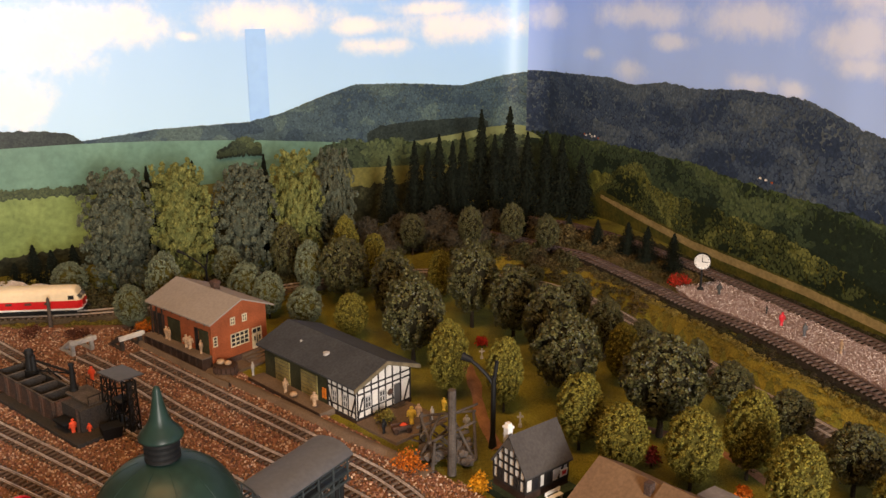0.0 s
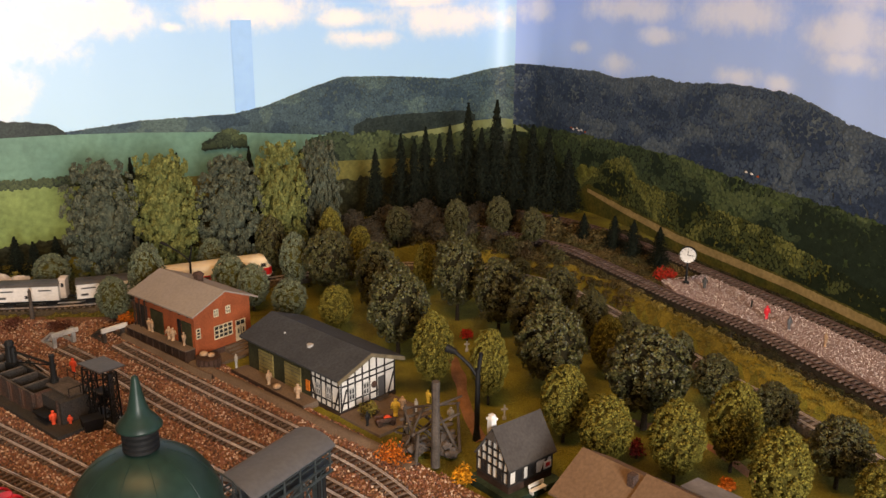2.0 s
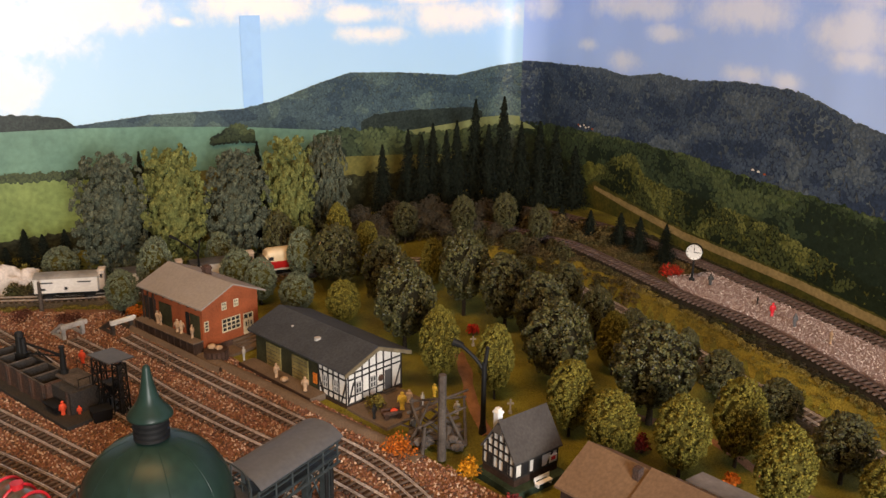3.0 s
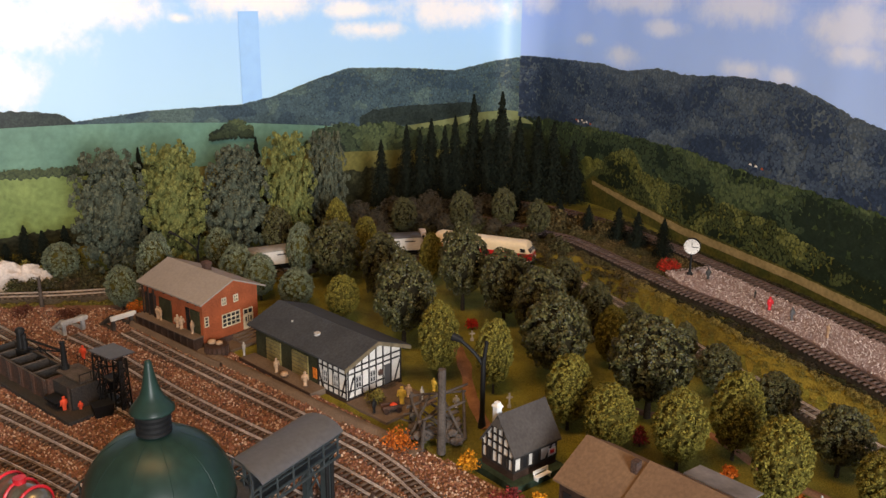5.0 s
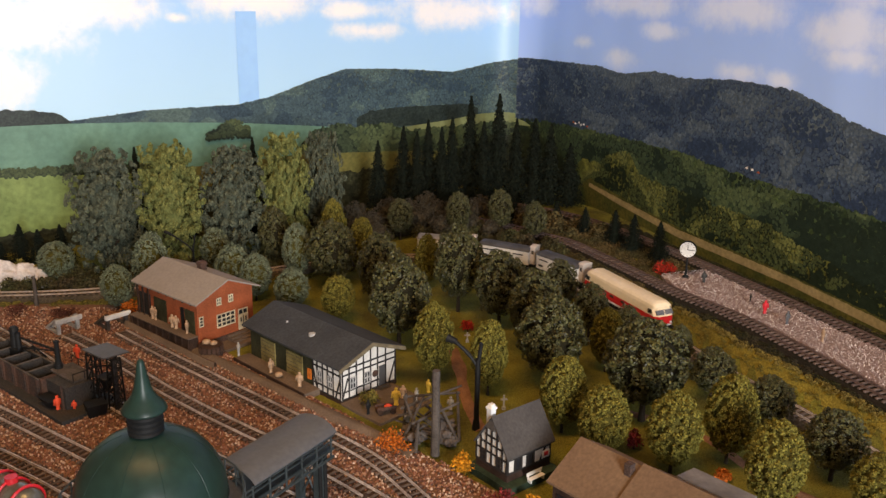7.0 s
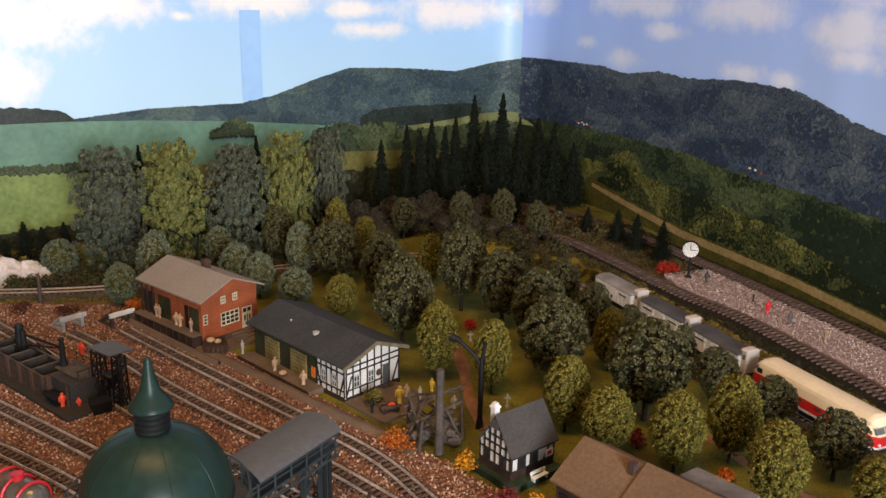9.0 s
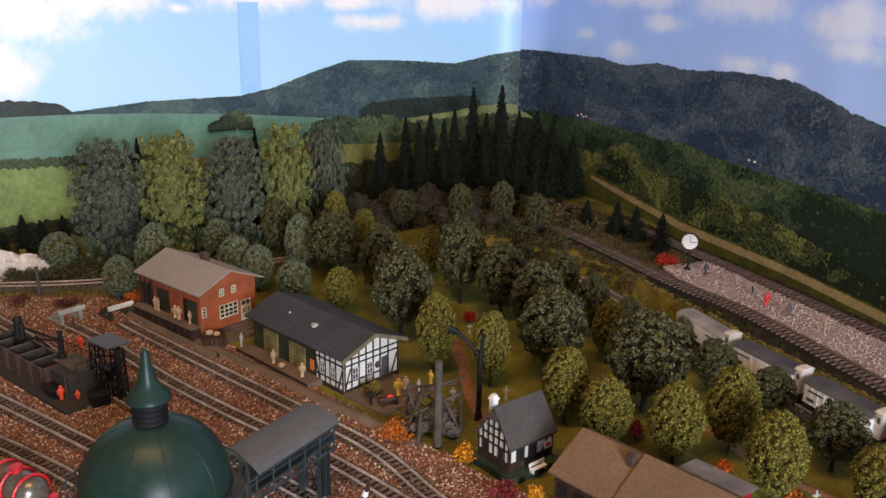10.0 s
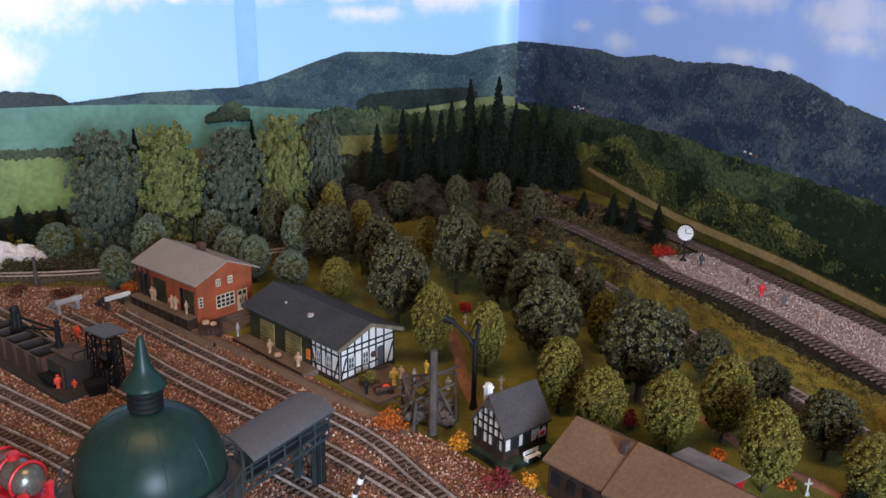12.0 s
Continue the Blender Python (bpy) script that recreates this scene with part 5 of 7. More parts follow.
def planter_stage():
    t = thing("ramp_box", "dark brown plank-sided loading box beside the dock", "loading box", pose(-0.305, 1.172, 0.003, 0, 0, 50))
    part("body", lathe([(0.0165, 0.0), (0.0165, 0.0145), (0.0155, 0.0155)], 8), WOODDARK, t)
    for k in range(16):
        a = k * math.pi / 8
        part("slat", boxes((0.0158, 0.0172, -0.0020, 0.0020, 0.0, 0.0145), bevel=0), RUST, t).matrix_basis = Matrix.Rotation(a, 4, "Z")


def timber_station():
    w, l = 0.092, 0.196
    h = thing("half_timbered_goods_shed", "black-roofed goods shed with white half-timbered office", "building", pose(-0.107, 1.027, 0.001, 0, 0, 45.5))
    e, r = 0.0535, 0.071
    part("wall", gable_walls(w, l, e, r), DARKGREEN, h, "dark green board wall")
    part("office_wall", extrude_y([(-0.0006, 0.004), (w + 0.0006, 0.004), (w + 0.0006, e), (w / 2, r - 0.004), (-0.0006, e)], -0.0006, 0.056), PLASTER, h, "white plaster panels")
    part("roof_slope", roof_slope(w, l, e, r, -1, 0.010, 0.0022, (0.008, 0.006)), ROOF_SLATE, h)
    part("roof_slope", roof_slope(w, l, e, r, 1, 0.010, 0.0022, (0.008, 0.006)), ROOF_SLATE, h)
    sl = (r - e) / (w / 2)
    for sgn in (-1, 1):
        xo = -0.0105 if sgn < 0 else w + 0.0105
        zo = e - sl * 0.0105
        bm = extrude_y([(xo, zo - 0.0030), (w / 2, r - 0.0030), (w / 2, r + 0.0022), (xo, zo + 0.0022)], -0.0096, -0.0082)
        part("barge_board", bm, BARGE, h, "grey-tan barge board")
    part("roof_vent", rods(((0.020, 0.083, 0.050), (0.020, 0.083, 0.0660), 0.0045), n=16), PALEGREY, h)
    part("roof_vent", rods(((0.022, 0.140, 0.050), (0.022, 0.140, 0.0665), 0.0016), n=10), PALEGREY, h)
    part("plinth", boxes((-0.0012, w + 0.0012, -0.0012, l + 0.001, -0.004, 0.0045)), WOODDARK, h)
    f = Matrix.Translation((0, -0.0006, 0))
    xs = [0.001, 0.012, 0.024, 0.036, 0.048, 0.060, 0.074, 0.091]
    timbers(h, f, [(0, 0.005, w, 0.005), (0, 0.015, 0.062, 0.015), (0, 0.038, w, 0.038), (0, 0.046, w, 0.046)] + [(x, 0.005, x, 0.052 + min(x, w - x) * sl) for x in xs] + [(0.001, 0.006, 0.010, 0.033), (0.080, 0.006, 0.090, 0.033)])
    s = Matrix.Translation((-0.0006, 0, 0)) @ side_face(0.056)
    timbers(h, s, [(0, 0.005, 0.056, 0.005), (0, 0.014, 0.056, 0.014), (0, 0.038, 0.056, 0.038), (0, 0.046, 0.056, 0.046)] + [(x, 0.005, x, 0.052) for x in (0.0005, 0.009, 0.020, 0.030, 0.041, 0.0555)] + [(0.001, 0.033, 0.008, 0.006), (0.055, 0.033, 0.046, 0.006)])
    for x in (0.0135, 0.0375):
        window_on(h, f, x, 0.0165, 0.009, 0.015, 2, 2, PALEGREY)
    for x in (0.010, 0.0315):
        window_on(h, s, x, 0.0165, 0.0085, 0.015, 2, 2, PALEGREY)
    part("door", boxes((0.0625, 0.0725, -0.0016, 0.0, 0.006, 0.033)), MIDGREY, h, "grey office door")
    sign = lathe([(0.0046, 0), (0.0046, 0.0008), (0.004, 0.001)], 20)
    part("round_sign", sign, RUST, h, "round brown sign").matrix_basis = Matrix.Translation((0.0555, -0.0008, 0.025)) @ Matrix.Rotation(math.pi / 2, 4, "X")
    for y0, y1 in ((0.078, 0.112), (0.138, 0.170)):
        d = part("sliding_door", boxes((-0.0016, 0.0004, y0, y1, 0.007, 0.040)), OLIVE, h, "olive sliding door")
        for z in np.linspace(0.010, 0.037, 6):
            part("plank_joint", boxes((-0.0020, -0.0014, y0, y1, z, z + 0.0004)), GREYWOOD, d)
    part("poster", boxes((-0.0016, -0.0001, 0.060, 0.067, 0.014, 0.028)), ORANGELEAF, h, "orange poster")
    part("loading_dock", boxes((-0.026, -0.001, 0.042, 0.200, -0.003, 0.0075), bevel=0.0004), CONCRETE, h, "brown-grey loading dock")
    part("dock_edge", boxes((-0.0272, -0.0258, 0.042, 0.200, 0.003, 0.0082)), WOODDARK, h)
    for k in range(3):
        part("step", boxes((0.058, 0.078, -0.004 * (k + 1) - 0.001, -0.004 * k - 0.0006, -0.003, 0.005 - 0.0018 * k)), GREYWOOD, h)


def timber_cottage():
    l, w = 0.064, 0.050
    h = thing("half_timbered_cottage", "small half-timbered signal house with dark steep roof", "building", pose(0.087, 0.835, 0.003, 0, 0, 38.5) @ Matrix.Rotation(-math.pi / 2, 4, "Z") @ Matrix.Translation((-w, 0, 0)))
    # local x runs across the house, y along the ridge
    e, r = 0.0350, 0.071
    part("lower_wall", boxes((0, w, 0, l, 0.0, 0.0145)), WOODDARK, h, "dark brown board base wall")
    part("upper_wall", extrude_y([(0.0004, 0.0145), (w - 0.0004, 0.0145), (w - 0.0004, e), (w / 2, r - 0.001), (0.0004, e)], 0.0004, l - 0.0004), PLASTER, h, "white plaster panels")
    part("roof_slope", roof_slope(w, l, e, r, -1, 0.0022, 0.002, (0.002, 0.005)), ROOF_COTTAGE, h)
    part("roof_slope", roof_slope(w, l, e, r, 1, 0.0022, 0.002, (0.002, 0.005)), ROOF_COTTAGE, h)
    part("half_hip", loft([[(w / 2 - 0.008, -0.005, 0.0600), (w / 2 + 0.008, -0.005, 0.0600), (w / 2, 0.001, r + 0.002)], [(w / 2 - 0.008, -0.0035, 0.0590), (w / 2 + 0.008, -0.0035, 0.0590), (w / 2, 0.002, r + 0.001)]]), ROOF_COTTAGE, h)
    ch = part("chimney", boxes((0.0140, 0.0208, 0.001, 0.0078, 0.050, 0.0815)), WHITE, h, "white chimney")
    part("chimney_cap", boxes((0.0128, 0.0220, -0.0002, 0.0090, 0.078, 0.0805), (0.0146, 0.0202, 0.0016, 0.0072, 0.0805, 0.084), bevel=0.0005), WHITE, ch)
    part("plinth", boxes((-0.007, w + 0.012, -0.008, l + 0.004, -0.004, 0.0055), bevel=0.0005), GREENPLINTH, h, "green-painted plinth")
    f = Matrix()
    sl = (r - e) / (w / 2)
    timbers(h, f, [(0, 0.0152, w, 0.0152), (0.0, 0.0295, w, 0.0295), (0.008, 0.0395, w - 0.008, 0.0395), (0.014, 0.049, w - 0.014, 0.049)] + [(x, 0.015, x, e + min(x, w - x) * sl - 0.002) for x in (0.0008, 0.008, 0.0165, 0.025, 0.0335, 0.042, 0.0492)])
    for x in (0.0105, 0.0335):
        window_on(h, f, x, 0.017, 0.0055, 0.0115, 1, 2, TIMBER)
    s = Matrix.Translation((w, 0, 0)) @ Matrix.Rotation(math.pi / 2, 4, "Z")
    timbers(h, s, [(0, 0.0152, l, 0.0152), (0, 0.0312, l, 0.0312)] + [(x, 0.015, x, 0.0312) for x in (0.0008, 0.0105, 0.0205, 0.0285, 0.0385, 0.0632)] + [(0.048, 0.0155, 0.056, 0.031)])
    for x in (0.0115, 0.0295):
        window_on(h, s, x, 0.0165, 0.0075, 0.0135, 1, 1, TIMBER)
    part("sign", boxes((w + 0.0004, w + 0.0020, 0.050, 0.061, 0.019, 0.0265)), WHITE, h, "white sign with red field")
    part("sign_field", boxes((w + 0.0018, w + 0.0024, 0.0525, 0.0585, 0.0205, 0.025)), BRIGHTRED, h)


def bench():
    b = thing("bench", "white garden bench beside the cottage", "bench", pose(0.1185, 0.8405, 0.009, 0, 0, 38.5))
    part("seat", boxes((-0.011, 0.011, -0.003, 0.002, 0.004, 0.0048), (-0.011, 0.011, 0.0015, 0.0022, 0.004, 0.005)), WHITE, b)
    part("backrest", boxes((-0.011, 0.011, 0.0025, 0.0033, 0.0065, 0.0105)), WHITE, b)
    for x in (-0.009, 0.009):
        part("leg", boxes((x - 0.0006, x + 0.0006, -0.0028, 0.003, 0.0, 0.0042), (x - 0.0006, x + 0.0006, 0.0022, 0.0032, 0.004, 0.0105)), WHITE, b)


def brown_halls():
    h = thing("brown_roofed_hall", "long brown-roofed shed in two sections with chimney", "building", pose(0.121, 0.787, 0.0, 0, 0, -138))
    # local y runs along the ridge; x across it, towards the yard
    for n, (y0, y1, e, r, over) in enumerate(((0.002, 0.078, 0.044, 0.071, 0.006), (0.079, 0.21, 0.046, 0.0745, 0.009))):
        bm = extrude_y([(-0.095, -0.003), (-0.005, -0.003), (-0.005, e), (-0.05, r), (-0.095, e)], y0 + 0.004, y1 - 0.004)
        part("wall", bm, WOODDARK, h, "dark brown board wall")
        sl = (r - e) / 0.045
        for sgn in (0, 1):
            x0 = -0.005 + over if sgn else -0.095 - over
            z0 = e - sl * over
            bm = extrude_y([(x0, z0), (-0.05, r), (-0.05, r + 0.0024), (x0, z0 + 0.0024)], y0, y1)
            part("roof_slope", bm, ROOF_BROWN, h)
    part("chimney", boxes((-0.0435, -0.0355, 0.067, 0.0745, 0.05, 0.0775), bevel=0.0005), RUST, h, "brown brick chimney")
    for y in (0.012, 0.032, 0.052):
        part("window", boxes((-0.0052, -0.0040, y, y + 0.010, 0.016, 0.030)), PANE, h)


def grey_shed():
    h = thing("grey_roofed_shed", "small red shed with a grey sheet roof", "shed", pose(0.262, 0.795, 0.0, 0, 0, -48))
    part("wall", boxes((0.002, 0.066, -0.012, 0.014, -0.004, 0.043)), BRIGHTRED, h, "red board wall")
    part("roof", extrude_y([(0.0, 0.0), (0.070, 0.0), (0.070, 0.0016), (0.0, 0.0016)], -0.014, 0.017), SHEDROOF, h).matrix_basis = Matrix.Translation((0, 0, 0.0465)) @ Matrix.Rotation(radians(-6), 4, "X")


def dome_tower():
    h = thing("domed_water_tower", "green domed tower with pointed spire and gallery", "tower", pose(-0.222, 0.643, 0.0))
    R, z0 = 0.0610, 0.112
    prof = [(R * math.cos(a), z0 + 0.058 * math.sin(a)) for a in np.linspace(0, radians(80), 20)]
    part("dome", lathe([(R + 0.001, z0 - 0.004)] + prof, 64), DOME, h, "glossy dark green dome", smooth=True)
    for zz in (0.1695, 0.1742, 0.1789, 0.1836):
        part("neck_ring", lathe([(0.0125, zz), (0.0142, zz + 0.0008), (0.0142, zz + 0.0030), (0.0125, zz + 0.0046)], 40), BLACK, h)
    sp = [(0.0140, 0.1875), (0.0180, 0.1892), (0.0178, 0.1906), (0.0148, 0.1948), (0.0112, 0.1990), (0.0088, 0.2030), (0.0070, 0.208), (0.0044, 0.220), (0.0031, 0.2285), (0.0024, 0.2312), (0.0012, 0.2322)]
    part("spire", lathe(sp, 40), DOME, h, "green pointed spire", smooth=True)
    for k in range(10):
        a = k * math.pi / 5 + 0.2
        bm = bmesh.new()
        pts = [(R * 1.006 * math.cos(q), z0 + 0.0585 * math.sin(q)) for q in np.linspace(0.02, radians(72), 10)]
        for (r0, za), (r1, zb) in zip(pts, pts[1:]):
            rod(bm, (r0 - 0.0002, 0, za), (r1 - 0.0002, 0, zb), 0.0002, n=4)
        part("seam", bm, DOME, h).matrix_basis = Matrix.Rotation(a, 4, "Z")
    part("drum", lathe([(0.060, 0.0), (0.060, 0.108)], 48), DARKGREY, h, "weathered grey drum")
    part("gallery", lathe([(0.060, 0.088), (0.076, 0.088), (0.076, 0.0915), (0.060, 0.0915)], 48), DARKGREY, h)
    bm = bmesh.new()
    for k in range(28):
        a = k * 2 * math.pi / 28
        rod(bm, (0.0745 * math.cos(a), 0.0745 * math.sin(a), 0.0905), (0.0745 * math.cos(a), 0.0745 * math.sin(a), 0.112), 0.0008, n=5)
    for zz in (0.100, 0.112):
        for k in range(28):
            a, b = k * 2 * math.pi / 28, (k + 1) * 2 * math.pi / 28
            rod(bm, (0.0745 * math.cos(a), 0.0745 * math.sin(a), zz), (0.0745 * math.cos(b), 0.0745 * math.sin(b), zz), 0.0009, n=5)
    part("railing", bm, BLUEGREY, h, "dark grey gallery railing")


def covered_bridge():
    """Roofed footbridge from the domed tower over the tracks; x along it, towards the tracks."""
    ax, ay, bx, by = -0.1695, 0.7135, -0.110, 0.809
    ang = math.degrees(math.atan2(by - ay, bx - ax))
    h = thing("covered_footbridge", "grey curved-roof footbridge on girders over the tracks", "footbridge", pose(ax, ay, 0.0, 0, 0, ang))
    L = math.hypot(bx - ax, by - ay)
    arc = [(0.031 * math.sin(a), 0.0995 - 0.016 * (1 - math.cos(a)) * 1.3) for a in np.linspace(-1.05, 1.05, 21)]
    ring = arc + [(y, z - 0.0012) for y, z in arc[::-1]]
    part("roof", loft([[(x, y, z) for y, z in ring] for x in (-0.004, L)]), MIDGREY, h, "plain grey curved sheet roof")
    part("deck", boxes((-0.02, L + 0.004, -0.019, 0.019, 0.064, 0.067)), DARKGREY, h)
    for sy in (-1, 1):
        y = sy * 0.020
        bm = rods(((-0.015, y, 0.067), (L + 0.003, y, 0.067), 0.0016), ((-0.015, y, 0.076), (L + 0.003, y, 0.076), 0.0009), ((-0.015, y, 0.081), (L + 0.003, y, 0.081), 0.0011), ((-0.015, y, 0.058), (L + 0.003, y, 0.058), 0.0016), n=6)
        part("girder", bm, BLUEGREY, h)
        for k, x in enumerate(np.linspace(0.0, L - 0.001, 6)):
            part("post", rods(((x, y, 0.058), (x, y, 0.0835), 0.0012), n=6), BLUEGREY, h)
            if k < 5:
                part("brace", rods(((x, y, 0.058), (x + (L / 5), y, 0.067), 0.0007), n=5), BLUEGREY, h)
    for x in (L - 0.012,):
        for y in (-0.012, 0.012):
            part("pier_leg", boxes((x - 0.004, x + 0.004, y - 0.0035, y + 0.0035, 0.0, 0.064), bevel=0.0004), BLUEGREY, h)
        part("pier_brace", rods(((x, -0.012, 0.01), (x, 0.012, 0.055), 0.0012), ((x, 0.012, 0.01), (x, -0.012, 0.055), 0.0012), n=6), BLUEGREY, h)
    for x in (L - 0.014, L - 0.006):
        part("pipe", rods(((x, -0.016, 0.0), (x, -0.016, 0.064), 0.0022), n=10), BLACK, h)


brick_station()
planter_stage()
timber_station()
timber_cottage()
bench()
brown_halls()
grey_shed()
dome_tower()
covered_bridge()


# ---- coaling stage ----
def coal_stage():
    M = pose(-0.436, 0.966, 0.003, 0, 0, 140.5)
    tagged(part("stage_slab", boxes((-0.012, 0.20, -0.074, 0.004, -0.003, 0.006), bevel=0.0006), SOOT), "dirty concrete slab of the coaling stage", "slab", kind="structure").matrix_world = M
    for k in range(5):
        b = thing("coal_bunker", "rusty open coal bunker with grey rim, low on coal", "coal bunker", M @ Matrix.Translation((0.064 + 0.0305 * k, -0.029, 0.006)), group="coal bunkers")
        w, d, hh = 0.030, 0.039, 0.026
        part("back_wall", boxes((0, w, -d / 2, -d / 2 + 0.0014, 0, hh)), SOOT, b)
        part("front_wall", boxes((0, w, d / 2 - 0.0014, d / 2, 0, hh)), RUST, b)
        part("side_wall", boxes((0, 0.0014, -d / 2 + 0.0015, d / 2 - 0.0015, 0, hh)), SOOT, b)
        part("side_wall", boxes((w - 0.0014, w, -d / 2 + 0.0015, d / 2 - 0.0015, 0, hh)), SOOT, b)
        part("rim", boxes((-0.0003, w + 0.0003, d / 2 - 0.0020, d / 2 + 0.0006, hh, hh + 0.0012), (-0.0003, w + 0.0003, -d / 2 - 0.0006, -d / 2 + 0.002, hh, hh + 0.0012), (-0.0003, 0.0018, -d / 2 + 0.002, d / 2 - 0.002, hh, hh + 0.0012)), GREYWOOD, b, "grey top rim")
        bm = bmesh.new()
        bmesh.ops.create_grid(bm, x_segments=14, y_segments=14, size=0.5)
        for v in bm.verts:
            v.co = Vector((w / 2 + v.co.x * (w - 0.003), v.co.y * (d - 0.003), 0.011 + 0.005 * noise.noise((v.co.x * 4 + k, v.co.y * 4, 0)) + 0.002 * noise.noise((v.co.x * 19, v.co.y * 19, k))))
        part("coal", bm, COAL, b, "black coal heap")
        for x in (0.0025, w - 0.0025):
            part("post", boxes((x - 0.0013, x + 0.0013, d / 2, d / 2 + 0.0016, 0, hh)), RUST, b)
    hut = thing("coal_hut", "dark grey coal loading hut with grey concrete deck", "hut", M @ Matrix.Translation((0.006, -0.052, 0.006)))
    part("body", boxes((0.006, 0.050, 0, 0.036, 0, 0.0285), bevel=0.0006), SOOT, hut)
    part("side_wall", boxes((0.050, 0.0565, 0.004, 0.042, 0, 0.0285), bevel=0.0005), RUST, hut, "rusty bunker end wall")
    part("deck", boxes((0.010, 0.066, -0.008, 0.022, 0.0290, 0.0315), bevel=0.0004), GREYWOOD, hut, "grey concrete deck")
    for x in (0.012, 0.052):
        part("corner_post", boxes((x - 0.0013, x + 0.0013, 0.036, 0.0385, 0, 0.030)), RUST, hut)
    part("opening", boxes((0.020, 0.046, 0.0358, 0.0366, 0.002, 0.014)), BLACK, hut)
    part("basin", loft([[(0.020, 0.037, 0.004), (0.044, 0.037, 0.004), (0.044, 0.048, 0.004), (0.020, 0.048, 0.004)], [(0.017, 0.037, 0.012), (0.047, 0.037, 0.012), (0.047, 0.052, 0.012), (0.017, 0.052, 0.012)]]), BLACK, hut, "black feed basin")
    part("chimney", rods(((0.062, 0.012, 0.0315), (0.062, 0.012, 0.036), 0.0056, 0.0050), ((0.062, 0.012, 0.035), (0.062, 0.012, 0.066), 0.0042, 0.0026), ((0.062, 0.012, 0.065), (0.062, 0.012, 0.068), 0.0036, 0.0034), n=12), BLACK, hut)
    rail = [(0.010, 0.022), (0.010, 0.007), (0.010, -0.008), (0.030, -0.008), (0.050, -0.008), (0.066, -0.008)]
    for x, y in rail:
        part("rail_post", rods(((x, y, 0.031), (x, y, 0.041), 0.0006), n=5), BLACK, hut)
    for (xa, ya), (xb, yb) in zip(rail, rail[1:]):
        part("handrail", rods(((xa, ya, 0.041), (xb, yb, 0.041), 0.0006), n=5), BLACK, hut)
    # roofed hoist tower
    T = thing("coaling_tower", "black lattice coaling tower with flat grey roof", "hoist tower", pose(-0.391, 1.012, 0.003, 0, 0, 53))

    def lattice(cx, cy, half, top, levels):
        for sx in (-half, half):
            for sy in (-half, half):
                part("leg", rods(((cx + sx * 1.25, cy + sy * 1.25, 0), (cx + sx, cy + sy, top), 0.0012), n=6), BLACK, T)
        for k in range(levels):
            z0, z1 = 0.003 + (top - 0.004) * k / levels, 0.003 + (top - 0.004) * (k + 1) / levels
            for i, (sa, sb) in enumerate((((-1, -1), (1, -1)), ((1, -1), (1, 1)), ((1, 1), (-1, 1)), ((-1, 1), (-1, -1)))):
                p, q = (cx + sa[0] * half, cy + sa[1] * half), (cx + sb[0] * half, cy + sb[1] * half)
                part("lattice_bar", rods(((*p, z0), (*q, z1), 0.0008), n=5), BLACK, T)
                part("lattice_bar", rods(((*p, z1), (*q, z1), 0.0007), n=5), BLACK, T)

    lattice(-0.009, 0.015, 0.0055, 0.070, 4)
    lattice(-0.002, -0.017, 0.0055, 0.070, 6)
    part("hoist_shaft", boxes((-0.0045, 0.0005, -0.0195, -0.0145, 0.0, 0.068)), SOOT, T)
    part("platform", boxes((-0.012, 0.006, -0.010, 0.011, 0.040, 0.0415)), SOOT, T)
    part("cross_beam", rods(((-0.009, 0.015, 0.052), (-0.002, -0.017, 0.060), 0.0010), ((-0.012, 0.012, 0.030), (-0.004, -0.014, 0.044), 0.0009), ((-0.012, 0.010, 0.018), (-0.004, -0.014, 0.028), 0.0009), n=6), BLACK, T)
    part("hopper", loft([[(-0.010, -0.006, 0.040), (0.004, -0.006, 0.040), (0.004, 0.007, 0.040), (-0.010, 0.007, 0.040)], [(-0.006, -0.003, 0.024), (0.0, -0.003, 0.024), (0.0, 0.003, 0.024), (-0.006, 0.003, 0.024)]]), BLACK, T)
    part("roof", boxes((-0.0175, 0.0175, -0.0215, 0.0235, 0.0, 0.0016)), MIDGREY, T, "flat grey roof").matrix_basis = Matrix.Translation((0, 0, 0.0725)) @ Matrix.Rotation(radians(4), 4, "Y")
    part("ladder", rods(((-0.020, 0.004, 0.0), (-0.013, 0.004, 0.044), 0.0007), ((-0.020, -0.002, 0.0), (-0.013, -0.002, 0.044), 0.0007), *[((-0.0195 + 0.0010 * k, 0.004, 0.006 * k + 0.003), (-0.0195 + 0.0010 * k, -0.002, 0.006 * k + 0.003), 0.0005) for k in range(7)], n=5), BLACK, T)
    part("railing", rods(((-0.022, 0.030, 0.034), (-0.012, 0.019, 0.036), 0.0007), ((-0.022, 0.030, 0.0), (-0.022, 0.030, 0.034), 0.0008), ((-0.024, 0.040, 0.0), (-0.024, 0.040, 0.030), 0.0008), ((-0.024, 0.040, 0.030), (-0.022, 0.030, 0.034), 0.0007), ((-0.024, 0.040, 0.015), (-0.022, 0.030, 0.017), 0.0007), n=5), BLACK, T)
    bin_ = thing("coal_tub", "black coal tub beside the hoist", "tub", pose(-0.400, 0.986, 0.004, 0, 0, 35))
    part("tub", loft([[(-0.010, -0.008, 0.0), (0.010, -0.008, 0.0), (0.010, 0.008, 0.0), (-0.010, 0.008, 0.0)], [(-0.012, -0.010, 0.016), (0.012, -0.010, 0.016), (0.012, 0.010, 0.016), (-0.012, 0.010, 0.016)]]), BLACK, bin_)
